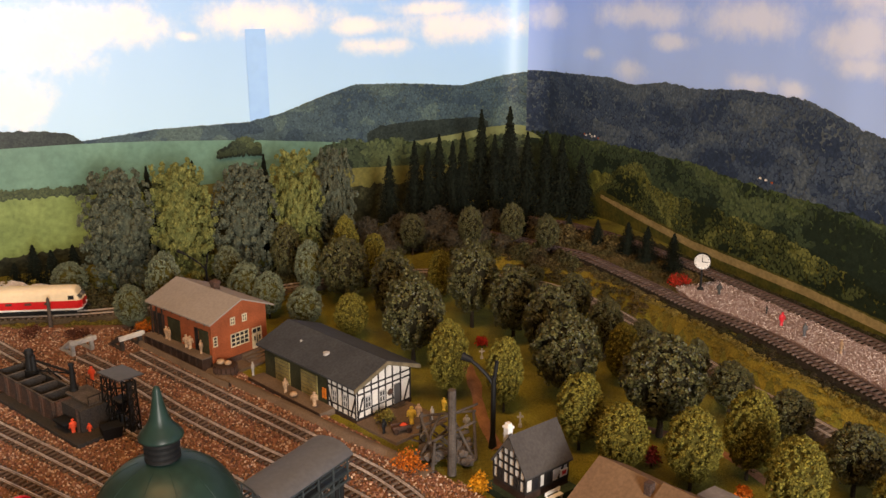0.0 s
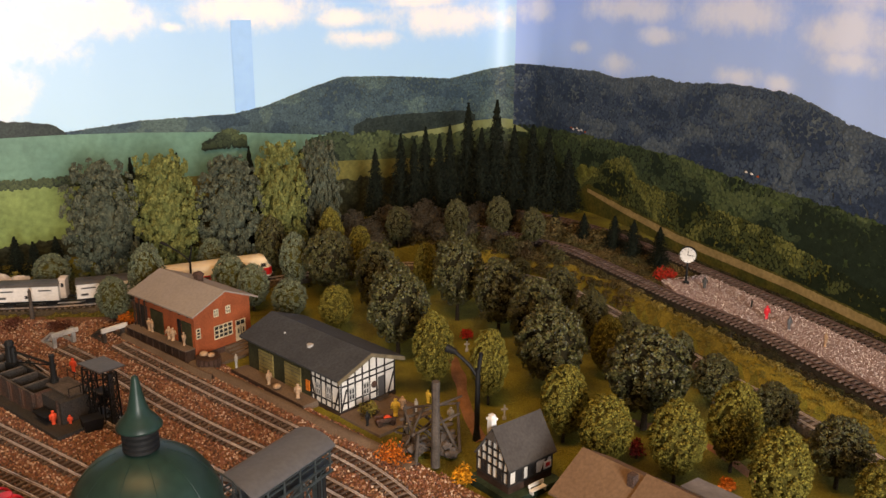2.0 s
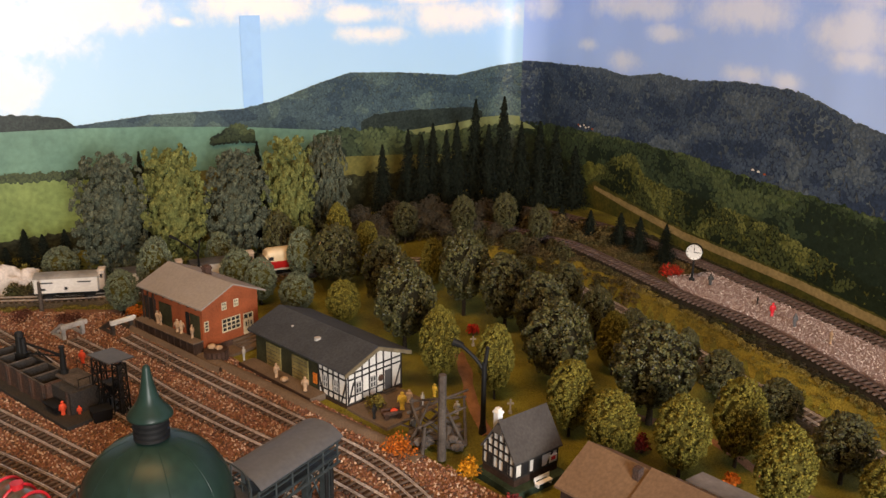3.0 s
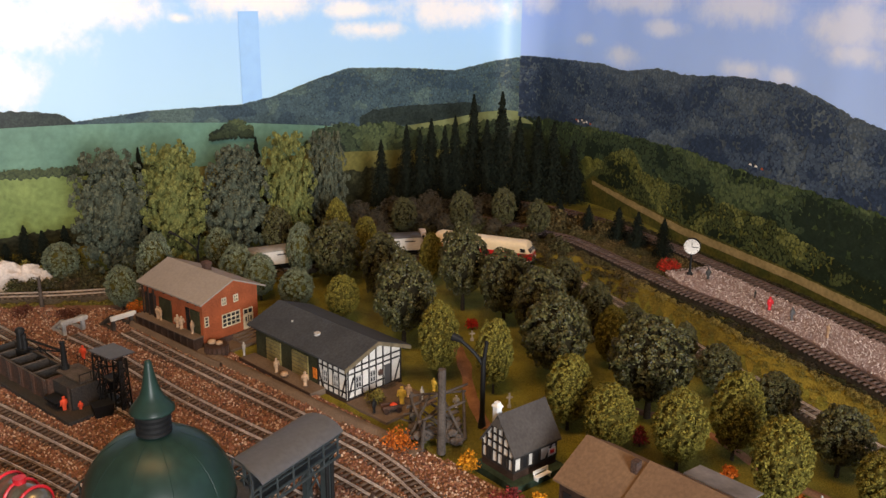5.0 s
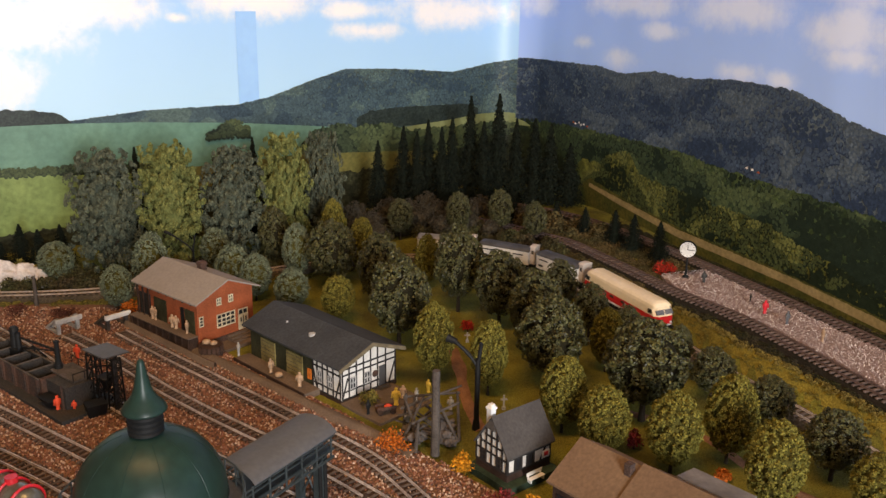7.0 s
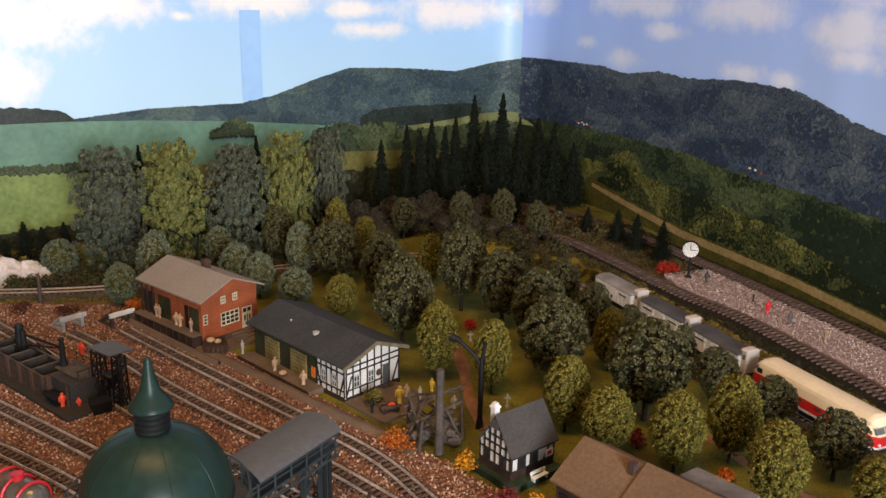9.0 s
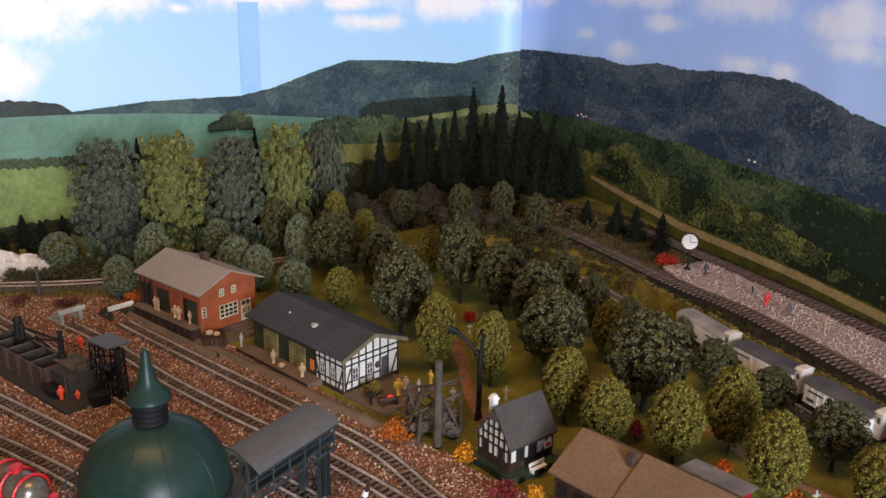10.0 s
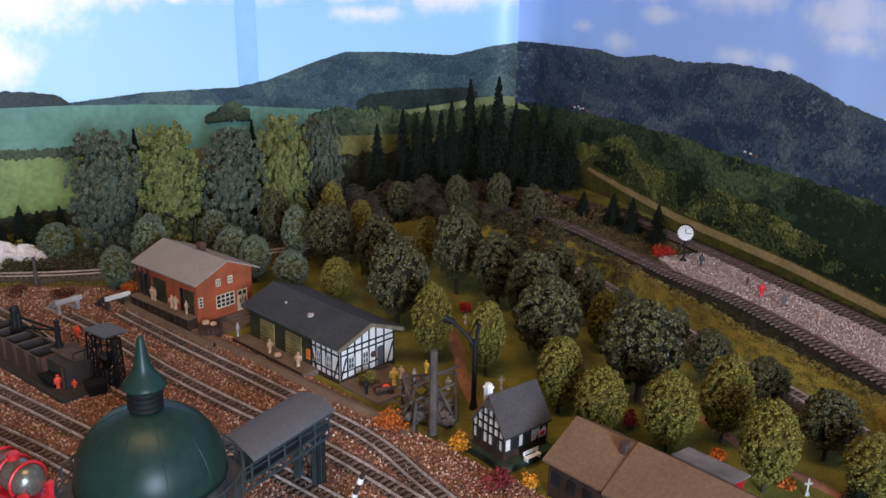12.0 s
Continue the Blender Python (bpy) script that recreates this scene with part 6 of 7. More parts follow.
    # jib crane
    C = thing("jib_crane", "small black coaling crane with slewing jib", "crane", pose(-0.545, 1.112, 0.006, 0, 0, -25) @ Matrix.Scale(1.5, 4))
    part("base", rods(((0, 0, 0), (0, 0, 0.006), 0.008), n=14), BLACK, C)
    part("mast", rods(((0, 0, 0.004), (0, 0, 0.034), 0.0035, 0.0025), n=10), BLACK, C)
    part("cabin", boxes((-0.008, 0.004, -0.005, 0.005, 0.008, 0.020), bevel=0.0005), BLACK, C)
    part("jib", rods(((0, 0, 0.030), (0.050, 0, 0.026), 0.0012), ((0, 0, 0.020), (0.050, 0, 0.026), 0.0008), ((0.048, 0, 0.026), (0.048, 0, 0.012), 0.0005), n=6), BLACK, C)
    part("boiler", rods(((-0.004, 0, 0.018), (-0.004, 0, 0.036), 0.0042, 0.0036), ((-0.004, 0, 0.036), (-0.004, 0, 0.039), 0.0046, 0.0030), n=12), BLACK, C)
    for sy in (-0.0045, 0.0045):
        part("side_frame", rods(((-0.008, sy, 0.008), (0.012, sy, 0.022), 0.0007), ((0.004, sy, 0.008), (0.016, sy, 0.010), 0.0007), ((0.016, sy, 0.010), (0.012, sy, 0.022), 0.0007), ((0.012, sy, 0.022), (0.030, sy * 0.5, 0.016), 0.0007), ((0.016, sy, 0.010), (0.030, sy * 0.5, 0.016), 0.0007), n=5), BLACK, C)
    part("winch_wheel", rods(((0.010, -0.003, 0.014), (0.010, 0.003, 0.014), 0.0045), n=14), BLACK, C)
    part("grab", boxes((0.044, 0.052, -0.004, 0.004, 0.006, 0.012), bevel=0.0008), BLACK, C)


coal_stage()


# ---- small things of the yard ----
def buffer_stop(label, x, y, ang, mat, bar):
    b = thing("buffer_stop", label, "buffer stop", pose(x, y, 0.004, 0, 0, ang) @ Matrix.Scale(1.4, 4), group="buffer stops")
    for sy in (-0.0105, 0.0105):
        for prof in ([(0.0, 0.0), (0.0035, 0.0), (0.0035, 0.017), (0.0, 0.017)], [(0.026, 0.0), (0.031, 0.0), (0.0045, 0.017), (0.0005, 0.017)], [(0.003, 0.0), (0.028, 0.0), (0.027, 0.0025), (0.003, 0.0025)]):
            part("strut", extrude_y(prof, sy - 0.0018, sy + 0.0018), mat, b)
    part("beam", boxes((-0.003, 0.0005, -0.0145, 0.0145, 0.0125, 0.0172), bevel=0.0004), bar, b, "cross beam")
    part("tie_bar", boxes((0.024, 0.0285, -0.0090, 0.0090, 0.0, 0.003)), mat, b)


buffer_stop("pale concrete buffer stop at the end of a siding", -0.532, 1.243, 138, PALEGREY, PALEGREY)
buffer_stop("dark buffer stop with a white beam", -0.466, 1.262, 138, GREYWOOD, WHITE)


def figurine(label, x, y, z, mat, turn=0.0, h=0.020, seat=False):
    """A plain standing figurine: one lathe-like mesh without parts."""
    s = h / 0.020
    prof = [(0.0022, 0), (0.0024, 0.0006), (0.0018, 0.001), (0.0020, 0.006), (0.0028, 0.0095), (0.0030, 0.0125), (0.0034, 0.0152), (0.0022, 0.0162), (0.0010, 0.0168), (0.0014, 0.0176), (0.0017, 0.0187), (0.0012, 0.0198), (0.0004, 0.0202)]
    bm = lathe([(r * s, q * s) for r, q in prof], 10)
    bmesh.ops.scale(bm, vec=(1.25, 0.8, 1.0), verts=bm.verts)
    for sg in (-1, 1):
        rod(bm, (sg * 0.0036 * s, 0, 0.0150 * s), (sg * 0.0046 * s, -0.0012 * s, 0.0088 * s), 0.0009 * s, 0.0007 * s, n=6)
    ob = part("figurine", bm, mat, smooth=True)
    tagged(ob, label, "figurine", group="layout figurines")
    ob.matrix_world = pose(x, y, z, 0, 0, turn)


for x, y, tn in ((-0.482, 1.144, 0), (-0.447, 0.989, 40)):
    figurine("bright orange worker figurine in the yard", x, y, 0.007, ORANGE, tn)
figurine("bright orange crouching figurine on the stage", -0.428, 0.991, 0.007, ORANGE, 20, 0.013)
figurine("bright red figurine on the gravel platform", 0.500, 1.250, SHELF + 0.008, BRIGHTRED, 10, 0.021)
figurine("dark grey figurine on the gravel platform", 0.448, 1.389, SHELF + 0.008, DARKGREY, 0, 0.019)
figurine("dark grey figurine sitting on the gravel platform", 0.495, 1.300, SHELF + 0.008, DARKGREY, 60, 0.013)
figurine("pale grey figurine on the gravel platform", 0.518, 1.209, SHELF + 0.008, MIDGREY, 30)
figurine("cream figurine on the gravel platform", 0.544, 1.146, SHELF + 0.008, SKIN, 80)
for k, (x, y) in enumerate(((-0.3695, 1.213), (-0.3625, 1.208), (-0.3425, 1.191), (-0.402, 1.241), (-0.4075, 1.246))):
    figurine("cream figurine standing on the station dock", x, y, 0.0265, SKIN, 40 * k)
for k, (x, y, mat) in enumerate(((-0.164, 1.057, SKIN), (-0.208, 1.098, SKIN), (-0.262, 1.152, PALEGREY))):
    figurine("cream figurine on the goods dock", x, y, 0.0105, mat, 50 * k)
figurine("yellow-clad figurine beside the half-timbered office", -0.038, 1.017, 0.006, YELLOW, 0, 0.024)
figurine("dark-clad figurine beside the red handcart", -0.071, 0.993, 0.006, BLACK, 60, 0.019)
for k, (x, y) in enumerate(((-0.030, 1.036), (-0.013, 1.029), (0.002, 1.054), (-0.022, 0.965))):
    figurine("pale figurine near the timber frame", x, y, 0.006, (SKIN, PALEGREY, YELLOW, PALEGREY)[k], 70 * k, 0.018)
figurine("pale figurine on the clay footpath", 0.030, 1.010, 0.004, PALEGREY, 0, 0.018)


def goods(label, x, y, z, mat, r):
    t = thing("sack", label, "sack", pose(x, y, z), group="goods on the docks")
    part("body", lathe([(r * 0.85, 0), (r * 1.05, r * 0.25), (r * 0.9, r * 0.75), (r * 0.3, r * 1.0)], 12), mat, t, smooth=True)


goods("tan sack standing on the goods dock", -0.196, 1.088, 0.0105, SKIN, 0.0052)
goods("pale sack lying on the loading box", -0.312, 1.176, 0.018, SKIN, 0.006)
goods("tan sack lying on the loading box", -0.301, 1.173, 0.018, SKIN, 0.005)


def handcart():
    c = thing("handcart", "red-brown handcart with load", "handcart", pose(-0.050, 1.000, 0.004, 0, 0, 20))
    part("bed", boxes((-0.012, 0.012, -0.005, 0.005, 0.0045, 0.0065), (-0.012, 0.012, -0.0055, -0.0045, 0.006, 0.010), (-0.012, 0.012, 0.0045, 0.0055, 0.006, 0.010)), RUST, c)
    part("load", lathe([(0.004, 0), (0.005, 0.002), (0.003, 0.004)], 10), ORANGE, c, "orange load").matrix_basis = Matrix.Translation((0.003, 0, 0.0065))
    for x in (-0.008, 0.008):
        for y in (-0.0062, 0.0062):
            part("wheel", rods(((x, y - 0.0005, 0.0035), (x, y + 0.0005, 0.0035), 0.0035), n=14), WOODDARK, c)


handcart()


def street_lamp(label, x, y, h, reach, ang, r=0.0020):
    l = thing("street_lamp", label, "street lamp", pose(x, y, ground_z(x, y), 0, 0, ang))
    part("base", rods(((0, 0, 0), (0, 0, 0.012), r * 1.8, r * 1.3), n=12), BLACK, l)
    part("pole", rods(((0, 0, 0), (0, 0, h * 0.80), r * 1.15, r), n=10), BLACK, l)
    bm = bmesh.new()
    pts = [(reach * q ** 1.35, 0, h * 0.68 + h * 0.29 * q ** 0.85) for q in np.linspace(0, 1, 9)]
    for a, b in zip(pts, pts[1:]):
        rod(bm, a, b, r * 0.8, n=8)
    part("arm", bm, BLACK, l)
    x1, _, z1 = pts[-1]
    part("lamp_head", rods(((x1 - 0.003, 0, z1 - 0.001), (x1 + 0.009, 0, z1 + 0.003), r * 1.2, r * 1.7), n=10), BLACK, l)
    part("short_arm", rods(((0, 0, h * 0.72), (-reach * 0.12, 0, h * 0.98), r * 0.8), n=8), BLACK, l)


street_lamp("black curved-arm street lamp near the cottage", 0.060, 0.966, 0.114, 0.029, 165, 0.0029)
street_lamp("black curved-arm street lamp behind the station", -0.395, 1.44, 0.10, 0.042, 165, 0.0017)


def station_clock():
    c = thing("station_clock", "white round station clock on a black post", "clock", pose(0.4255, 1.4165, SHELF + 0.006, 0, 0, -22))
    part("base", rods(((0, 0, 0), (0, 0, 0.004), 0.006, 0.0045), n=16), BLACK, c)
    part("post", rods(((0, 0, 0.002), (0, 0, 0.036), 0.0022, 0.0016), n=10), BLACK, c)
    d = part("case", rods(((0, 0.004, 0.050), (0, -0.004, 0.050), 0.0134), n=40), BLACK, c)
    part("dial", rods(((0, -0.0035, 0.050), (0, -0.0048, 0.050), 0.0128), n=40), WHITE, d, "white dial")
    hand = boxes((-0.0005, 0.0005, -0.0056, -0.0050, 0.050, 0.0575), (0.0, 0.0095, -0.0056, -0.0050, 0.0494, 0.0504))
    part("clock_pointers", hand, BLACK, d)
    for k in range(12):
        a = k * math.pi / 6
        part("hour_mark", boxes((-0.0004, 0.0004, -0.0054, -0.0049, 0.0102, 0.0118)), BLACK, d).matrix_basis = Matrix.Translation((0, 0, 0.050)) @ Matrix.Rotation(a, 4, "Y")


station_clock()


def wooden_frame():
    t = thing("wooden_well_frame", "weathered wooden post frame over grey rubble", "timber frame", pose(0.004, 0.925, 0.003))
    part("post", rods(((0.007, -0.024, 0), (0.007, -0.024, 0.104), 0.0052, 0.0044), n=9), GREYWOOD, t, "thick weathered post")
    for a, b in (((-0.03, 0.02, 0), (0.008, 0.0, 0.05)), ((0.03, 0.045, 0), (-0.005, 0.01, 0.045)), ((-0.018, -0.01, 0), (-0.018, 0.04, 0.04)), ((-0.03, 0.045, 0.0), (-0.028, 0.045, 0.042)), ((0.035, 0.01, 0.0), (0.033, 0.045, 0.045)), ((-0.015, -0.022, 0), (-0.012, -0.02, 0.038))):
        part("strut", rods((a, b, 0.0022, 0.0016), n=7), GREYWOOD, t)
    part("cross_beam", rods(((-0.03, 0.045, 0.038), (0.036, 0.05, 0.042), 0.0016), ((-0.02, -0.015, 0.034), (0.035, 0.02, 0.044), 0.0016), n=7), GREYWOOD, t)
    rng = random.Random(77)
    for k in range(14):
        bm = boxes((-0.013, 0.013, -0.0022, 0.0022, -0.0008, 0.0008))
        part("plank", bm, GREYWOOD, t).matrix_basis = pose(rng.uniform(-0.030, 0.026), rng.uniform(-0.008, 0.036), rng.uniform(0.006, 0.024), rng.uniform(-30, 30), rng.uniform(-45, 45), rng.uniform(0, 180))
    for a, b in (((-0.032, 0.0, 0.0), (-0.006, 0.022, 0.052)), ((0.034, 0.006, 0.0), (0.006, 0.026, 0.050)), ((-0.034, 0.030, 0.030), (0.038, 0.040, 0.056)), ((-0.012, -0.020, 0.020), (-0.030, 0.034, 0.044))):
        part("strut", rods((a, b, 0.0020, 0.0015), n=7), GREYWOOD, t)
    for k in range(44):
        rng = random.Random(k)
        bm = bmesh.new()
        r = bmesh.ops.create_icosphere(bm, subdivisions=1, radius=rng.uniform(0.003, 0.0085))
        for v in r["verts"]:
            v.co *= 1 + 0.4 * noise.noise(v.co * 160 + Vector((k, 0, 0)))
            v.co.z *= 0.7
        part("rubble_stone", bm, GREYROCK, t).matrix_basis = Matrix.Translation((rng.uniform(-0.026, 0.028), rng.uniform(-0.005, 0.04), 0.003 + rng.uniform(0, 0.008)))


wooden_frame()


def cross(x, y, h=0.017):
    c = thing("stone_cross", "small pale grey stone cross on the grass", "cross", pose(x, y, ground_z(x, y), 0, 0, 8), group="stone crosses")
    part("foot", boxes((-0.0022, 0.0022, -0.0016, 0.0016, -0.001, 0.004)), PALEGREY, c)
    part("upright", boxes((-0.0010, 0.0010, -0.0008, 0.0008, 0.003, h)), PALEGREY, c)
    part("crossbar", boxes((-0.0042, 0.0042, -0.0009, 0.0009, h * 0.66, h * 0.66 + 0.002)), PALEGREY, c)


cross(0.097, 1.021, 0.020)
cross(0.058, 1.238, 0.016)
cross(0.397, 0.792, 0.020)


def signal_post():
    s = thing("signal_post", "brown and white striped signal post", "signal", pose(-0.070, 0.752, 0.004, 0, 20, 0))
    part("post", rods(((0, 0, 0), (0, 0, 0.044), 0.0028, 0.0024), n=10), WOODDARK, s)
    for za, zb in ((0.014, 0.018), (0.030, 0.036)):
        part("white_band", rods(((0, 0, za), (0, 0, zb), 0.0030), n=10), WHITE, s, "white band")


signal_post()


def telegraph_pole():
    s = thing("telegraph_pole", "dark wooden pole beside the through line", "pole", pose(-0.625, 1.350, 0.001))
    part("pole", rods(((0, 0, 0), (0, 0, 0.050), 0.0036, 0.0024), n=9), GREYWOOD, s)
    part("cap", rods(((0, 0, 0.049), (0, 0, 0.053), 0.0026, 0.0008), n=9), GREYWOOD, s)


telegraph_pole()


def tank_wagon():
    t = thing("tank_container", "grey dome-ended tank in a bright red frame", "tank", pose(-0.388, 0.752, 0.0055, 0, 0, -35))
    bm = lathe([(0.003, -0.045), (0.012, -0.043), (0.0165, -0.038), (0.0165, 0.018), (0.013, 0.024), (0.006, 0.027), (0.002, 0.0275)], 28)
    bmesh.ops.transform(bm, matrix=Matrix.Translation((0, 0, 0.030)) @ Matrix.Rotation(math.pi / 2, 4, "Y"), verts=bm.verts)
    part("tank", bm, TANK, t, "dull metal tank", smooth=True)
    for x in (-0.030, -0.008, 0.014):
        arc = np.linspace(-0.5, math.pi + 0.5, 17)
        ends = [(math.cos(a), math.sin(a)) for a in np.linspace(0, 2 * math.pi, 7)[:-1]]
        bm = loft([[(x + 0.0016 * u, (0.0185 + 0.0016 * v) * math.cos(a), 0.030 + (0.0185 + 0.0016 * v) * math.sin(a)) for u, v in ends] for a in arc])
        part("hoop", bm, BRIGHTRED, t)
    part("saddle", boxes((-0.048, 0.030, -0.016, 0.016, 0.008, 0.013), (-0.048, -0.042, -0.018, 0.018, 0.012, 0.024), (0.024, 0.031, -0.018, -0.010, 0.012, 0.026), (0.024, 0.031, 0.010, 0.018, 0.012, 0.026)), BRIGHTRED, t, "red saddle frame")
    part("base", boxes((-0.05, 0.034, -0.012, 0.012, 0.0, 0.008)), DARKGREY, t)
    part("hatch", rods(((-0.008, 0, 0.046), (-0.008, 0, 0.052), 0.006), n=14), BRIGHTRED, t)


tank_wagon()


def plaster_rocks():
    for k, (x, y, r, h) in enumerate(((-0.80, 1.445, 0.050, 0.040), (-0.735, 1.456, 0.044, 0.040), (-0.690, 1.462, 0.030, 0.034), (-0.668, 1.462, 0.020, 0.026))):
        bm = bmesh.new()
        q = bmesh.ops.create_icosphere(bm, subdivisions=4, radius=1.0)
        for v in q["verts"]:
            n = 1 + 0.28 * noise.noise(v.co * 2.2 + Vector((k * 3, 0, 0))) + 0.12 * noise.noise(v.co * 6 + Vector((0, k, 0)))
            v.co = Vector((v.co.x * r * n, v.co.y * r * 0.55 * n, max(v.co.z, -0.2) * h * n))
        ob = part("rock", bm, ROCK, smooth=True)
        ob.matrix_world = pose(x, y, 0.002)
        tagged(ob, "white plaster rock outcrop beside the line", "rock", group="plaster rocks")
    flock("moss", "green moss on the plaster rocks", [(-0.79, 1.452, 0.022, 0.050), (-0.742, 1.462, 0.022, 0.049), (-0.70, 1.470, 0.016, 0.044), (-0.672, 1.470, 0.012, 0.034)], STRAW, 0.0035, 33, 420)


plaster_rocks()

for k, (lab, x, y, r, h, mat) in enumerate((("orange-red bush beside the siding", -0.035, 0.915, 0.024, 0.022, ORANGELEAF), ("yellow-orange bush at the yard edge", 0.035, 0.870, 0.020, 0.018, YELLOWLEAF),
                                            ("dark wine-red bush in front of the cottage", 0.074, 0.793, 0.022, 0.024, WINELEAF), ("wine-red bush among the park trees", 0.241, 0.925, 0.012, 0.020, WINELEAF),
                                            ("orange bush behind the buffer stop", -0.470, 1.330, 0.016, 0.020, ORANGELEAF), ("small red bush on the park grass", 0.060, 1.276, 0.010, 0.014, REDLEAF),
                                            ("orange flowers on the park grass", 0.380, 0.804, 0.012, 0.008, ORANGELEAF), ("tan bush beside the brown shed", 0.112, 0.797, 0.010, 0.016, YELLOWLEAF),
                                            ("bright red bush beside the raised track", 0.4015, 1.4515, 0.022, 0.022, REDLEAF), ("olive bush beside the half-timbered office", -0.073, 1.022, 0.016, 0.018, STRAW),
                                            ("orange flowers behind the grey shed", 0.325, 0.858, 0.014, 0.008, ORANGELEAF), ("dark red bush beside the far yard track", -0.64, 1.322, 0.030, 0.007, DULLRED), ("dark red bush at the yard end", -0.565, 1.318, 0.030, 0.006, DULLRED))):
    small_bush(lab, x, y, r, h, mat, k)


# ---- ground details ----
def strip(name, label, points, half, z, mat, category):
    s, x, y, h = smooth_path(points, 0.012)
    bm = bmesh.new()
    prev = None
    for px, py, ph in zip(x, y, h):
        nx, ny = -math.sin(ph), math.cos(ph)
        w = half * (1 + 0.35 * noise.noise((px * 30, py * 30, 2)))
        ring = [bm.verts.new((px + nx * a, py + ny * a, ground_z(px + nx * a, py + ny * a) + (z if abs(a) < w else -0.004))) for a in (-w - 0.004, -w, -w * 0.3, w * 0.3, w, w + 0.004)]
        if prev:
            for k in range(5):
                bm.faces.new((prev[k], prev[k + 1], ring[k + 1], ring[k]))
        prev = ring
    bmesh.ops.recalc_face_normals(bm, faces=bm.faces)
    tagged(part(name, bm, mat, smooth=True), label, category, kind="structure")


strip("footpath", "sandy clay footpath through the park", [(0.036, 1.21), (0.045, 1.14), (0.048, 1.075), (0.056, 1.015), (0.068, 0.955)], 0.015, 0.0022, CLAY, "footpath")
strip("footpath_side", "sandy clay footpath among the trees", [(0.19, 1.06), (0.25, 1.02), (0.33, 0.955), (0.37, 0.87), (0.41, 0.82), (0.46, 0.76)], 0.013, 0.0022, CLAY, "footpath")
strip("station_platform", "brown-grey concrete station platform along the siding", [(-0.468, 1.305), (-0.388, 1.232), (-0.298, 1.153), (-0.207, 1.074), (-0.12, 0.994), (-0.05, 0.935), (-0.005, 0.888)], 0.0175, 0.0085, CONCRETE, "platform")
strip("platform_edge", "low brown-grey platform before the station dock", [(-0.458, 1.274), (-0.4415, 1.2585), (-0.3465, 1.1725), (-0.302, 1.132), (-0.280, 1.118)], 0.0055, 0.0125, CONCRETE, "platform")
tagged(part("forecourt", boxes((-0.002, 0.085, -0.075, -0.001, -0.001, 0.0035), bevel=0.0005), CONCRETE), "brown-grey forecourt of the goods shed", "pavement", kind="structure").matrix_world = pose(-0.107, 1.027, 0.0, 0, 0, 45.5)
tagged(part("yard_step", boxes((-0.010, 0.11, -0.03, 0.17, 0.0, 0.0045), bevel=0.0005), CONCRETE), "concrete base of the brick station", "pavement", kind="structure").matrix_world = pose(-0.325, 1.184, 0.0, 0, 0, 50)


def meadow_bank():
    """Draped grass of the embankment between the through line and the raised track."""
    bm = bmesh.new()
    prev = None
    for k in range(int(0.36 * len(LS)), int(0.9 * len(LS)), 3):
        ring = []
        for d in (0.0175, 0.022, 0.027, 0.032, 0.037, 0.040):
            x, y = LX[k] - math.sin(LH[k]) * d, LY[k] + math.cos(LH[k]) * d
            ring.append(bm.verts.new((x, y, ground_z(x, y) + 0.0016 + 0.0012 * noise.noise((x * 90, y * 90, 1)))))
        if prev:
            for q in range(5):
                bm.faces.new((prev[q], prev[q + 1], ring[q + 1], ring[q]))
        prev = ring
    bmesh.ops.recalc_face_normals(bm, faces=bm.faces)
    tagged(part("embankment", bm, MEADOW, smooth=True), "olive-yellow grass embankment beside the through line", "embankment", kind="structure")


meadow_bank()


tagged(part("paved_strip", boxes((-0.14, 0.075, -0.05, 0.026, -0.002, 0.0055), bevel=0.0005), MIDGREY), "plain grey paved strip beside the yard track", "pavement", kind="structure").matrix_world = pose(-0.435, 0.795, 0.0, 0, 0, -34)


def scatter_stones(name, label, spots, size, mat, seed):
    """Loose angular stones as one mesh."""
    rng = np.random.default_rng(seed)
    verts, faces = [], []
    for x, y, z in spots:
        s = size * rng.uniform(0.55, 1.3)
        a = rng.uniform(0, 6.283)
        n = len(verts)
        for k in range(4):
            q = a + k * 1.571 + rng.uniform(-0.4, 0.4)
            verts.append((x + s * 0.6 * math.cos(q), y + s * 0.6 * math.sin(q), z - s * 0.15))
        for k in range(3):
            q = a + k * 2.094 + rng.uniform(-0.5, 0.5)
            verts.append((x + s * 0.36 * math.cos(q), y + s * 0.36 * math.sin(q), z + s * rng.uniform(0.25, 0.6)))
        faces += [(n, n + 1, n + 4), (n + 1, n + 5, n + 4), (n + 1, n + 2, n + 5), (n + 2, n + 6, n + 5), (n + 2, n + 3, n + 6), (n + 3, n + 4, n + 6), (n + 3, n, n + 4), (n + 4, n + 5, n + 6)]
    me = bpy.data.meshes.new(name)
    me.from_pydata(verts, [], faces)
    me.materials.append(mat)
    tagged(new(name, me), label, "gravel", kind="stuff")


def yard_spots(n, seed):
    rng = np.random.default_rng(seed)
    lines = [np.array(smooth_path(l, 0.006)[1:3]) for l in (TA, TB, TC, TD, TE)]
    out = []
    while len(out) < n:
        x, y = rng.uniform(-0.80, 0.28), rng.uniform(0.66, 1.345)
        if not yard(x, y):
            continue
        d = min(float(np.min((l[0] - x) ** 2 + (l[1] - y) ** 2)) for l in lines)
        if d < 0.0150 ** 2 and (d < 0.0098 ** 2 or rng.random() < 0.85):
            continue
        out.append((x, y, 0.0042))
    return out


scatter_stones("yard_ballast", "rust-brown and orange ballast stones of the yard", yard_spots(56000, 3), 0.0026, STONE, 4)


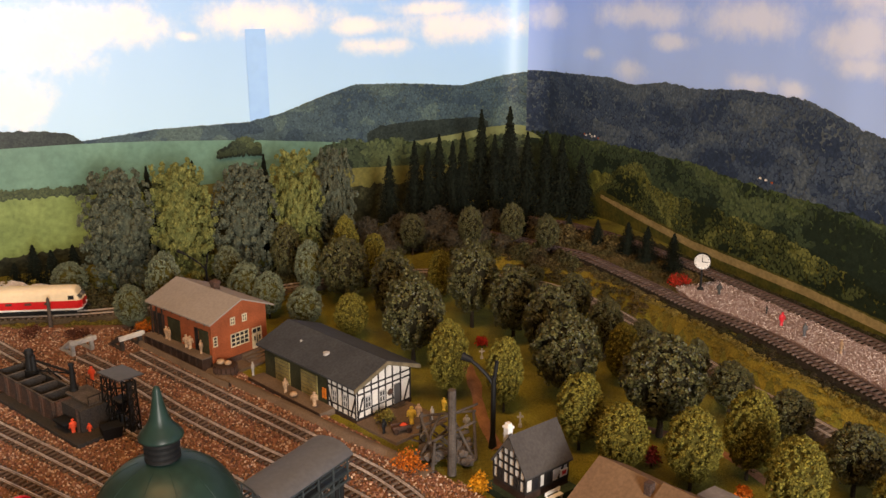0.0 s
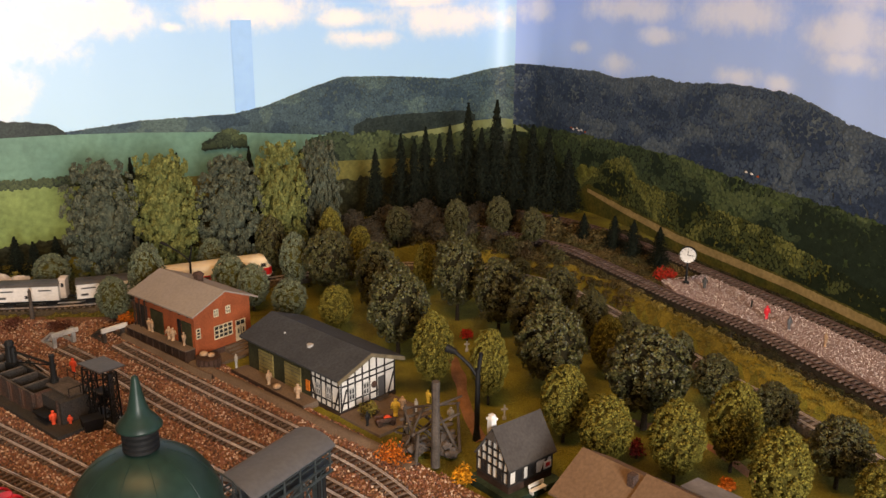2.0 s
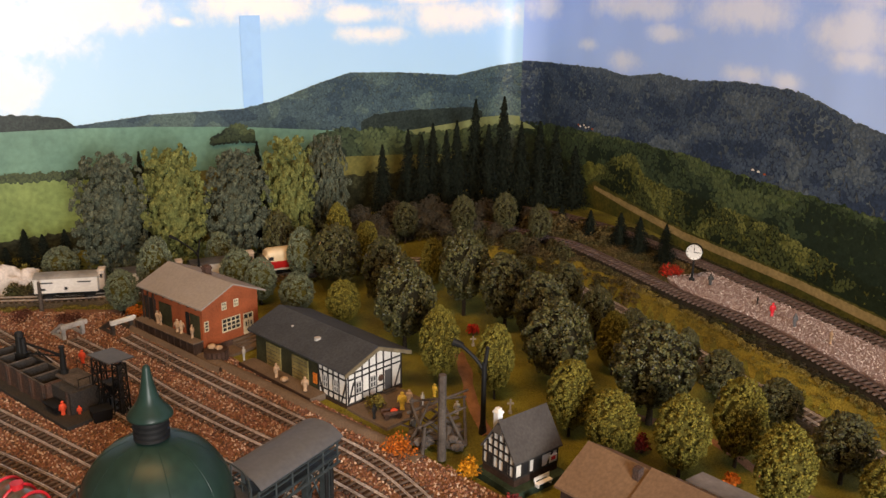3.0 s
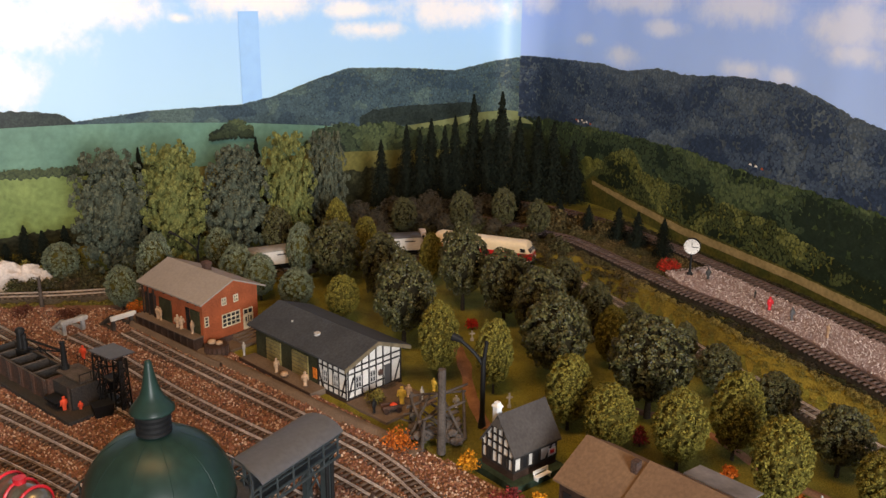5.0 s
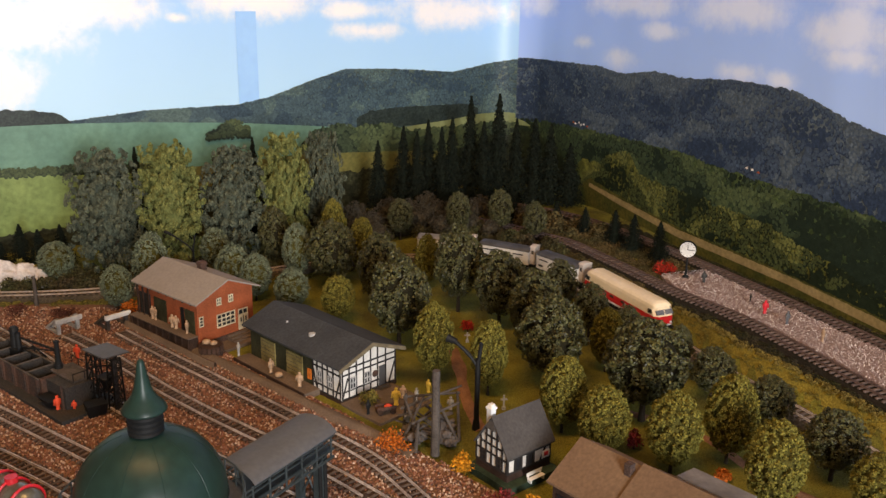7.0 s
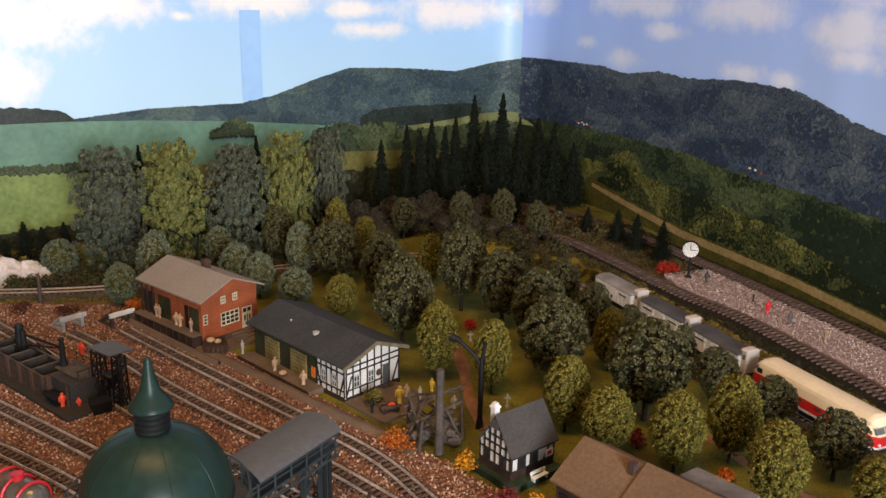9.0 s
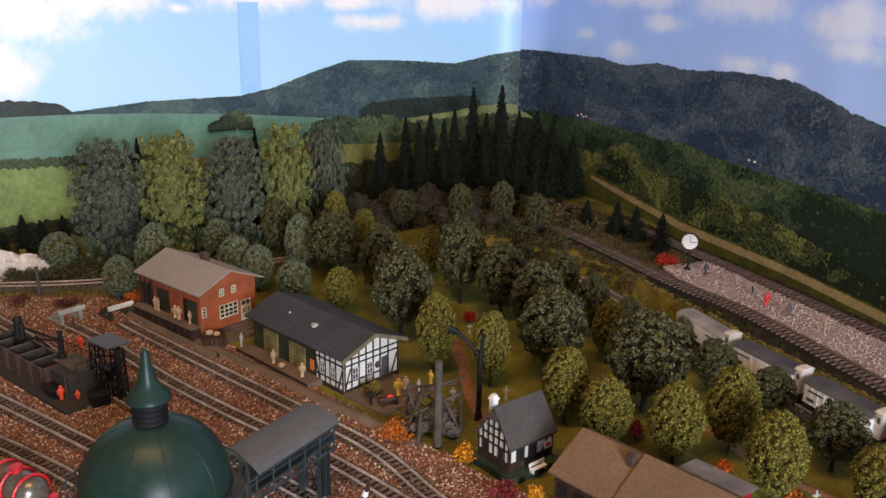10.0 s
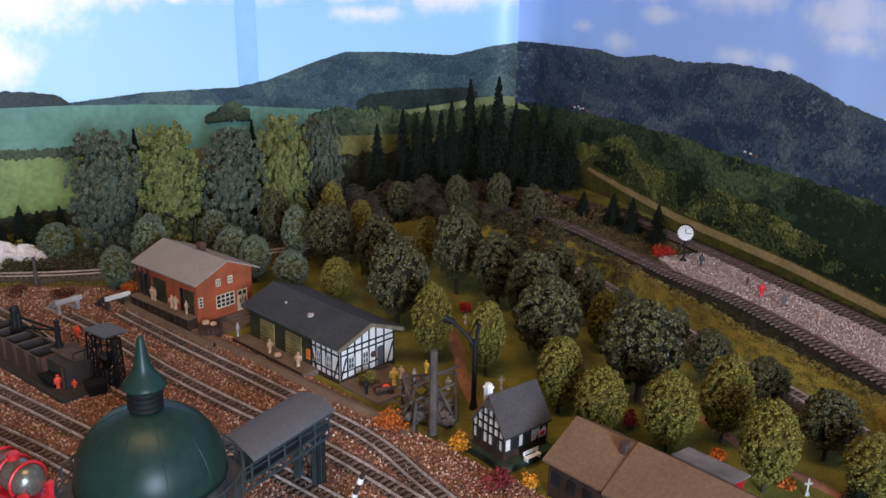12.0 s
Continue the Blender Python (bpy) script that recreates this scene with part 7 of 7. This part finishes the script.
def tie_spots(seed):
    """Places between the sleepers of the yard tracks."""
    rng = np.random.default_rng(seed)
    out = []
    for line in (TA, TB, TC, TD, TE):
        _, x, y, h = smooth_path(line, 0.0092)
        for k in range(len(x) - 1):
            mx, my = (x[k] + x[k + 1]) / 2, (y[k] + y[k + 1]) / 2
            for _ in range(7):
                a, b = rng.uniform(-0.0020, 0.0020), rng.uniform(-0.0150, 0.0150)
                out.append((mx + math.cos(h[k]) * a - math.sin(h[k]) * b, my + math.sin(h[k]) * a + math.cos(h[k]) * b, 0.0050))
    return out


scatter_stones("track_ballast", "brown ballast stones between the sleepers", tie_spots(5), 0.0016, STONE, 6)


def gravel_platform():
    _, ax, ay, ah = smooth_path(U1, 0.01)
    _, bx, by, bh = smooth_path(U2, 0.01)
    bm = bmesh.new()
    prev = None
    edges = []
    for y in np.linspace(1.425, 0.85, 50):
        k, j = int(np.argmin(abs(ay - y))), int(np.argmin(abs(by - y)))
        x0, x1 = ax[k] + 0.0185, bx[int(np.argmin(abs(by - y - 0.03)))] - 0.0195
        if y > 1.375:
            x0 = x0 + (y - 1.375) * 0.3
        edges.append((y, x0, x1))
        ring = [bm.verts.new((x0 - 0.002, y, SHELF - 0.004)), bm.verts.new((x0, y, SHELF + 0.0065)), bm.verts.new((x1, y + 0.03, SHELF + 0.0065)), bm.verts.new((x1 + 0.002, y + 0.03, SHELF - 0.004))]
        if prev:
            for q in range(3):
                bm.faces.new((prev[q], prev[q + 1], ring[q + 1], ring[q]))
        prev = ring
    bmesh.ops.recalc_face_normals(bm, faces=bm.faces)
    tagged(part("gravel_platform", bm, GRAVEL), "pinkish grey gravel platform between the raised tracks", "platform", kind="structure")
    rng = np.random.default_rng(8)
    spots = []
    for _ in range(21000):
        y, x0, x1 = edges[rng.integers(0, 49)]
        f = rng.random()
        spots.append((x0 + (x1 - x0) * f, y + 0.03 * f + rng.uniform(-0.007, 0.007), SHELF + 0.007))
    scatter_stones("platform_pebbles", "pinkish white pebbles of the platform", spots, 0.00125, PEBBLE, 9)


gravel_platform()


# ---- movement ----
def on_line(s, reach):
    """Pose of a vehicle whose middle is s along the through line and whose wheels stand reach to either side."""
    ax, ay = np.interp(s - reach, LS, LX), np.interp(s - reach, LS, LY)
    bx, by = np.interp(s + reach, LS, LX), np.interp(s + reach, LS, LY)
    return pose((ax + bx) / 2, (ay + by) / 2, RTOP, 0, 0, math.degrees(math.atan2(by - ay, bx - ax)))


RUN = [(0.0, 0.337), (1.0, 0.502), (2.0, 0.671), (3.0, 0.838), (5.0, 1.163), (6.0, 1.328), (7.0, 1.512), (8.0, 1.70), (9.0, 1.905), (10.0, 2.118), (11.0, 2.330), (12.0, 2.540)]


def place_on_line(t):
    return float(np.interp(t, [r[0] for r in RUN], [r[1] for r in RUN]))


def motions():
    times = [k * 0.25 for k in range(49)]
    walk(LOCO, [(t, on_line(place_on_line(t), 0.062)) for t in times])
    for k, w in enumerate(WAGONS):
        back = LEN + 0.013 + WLEN + k * (2 * WLEN + 0.007)
        walk(w, [(t, on_line(place_on_line(t) - back, 0.032)) for t in times])


motions()
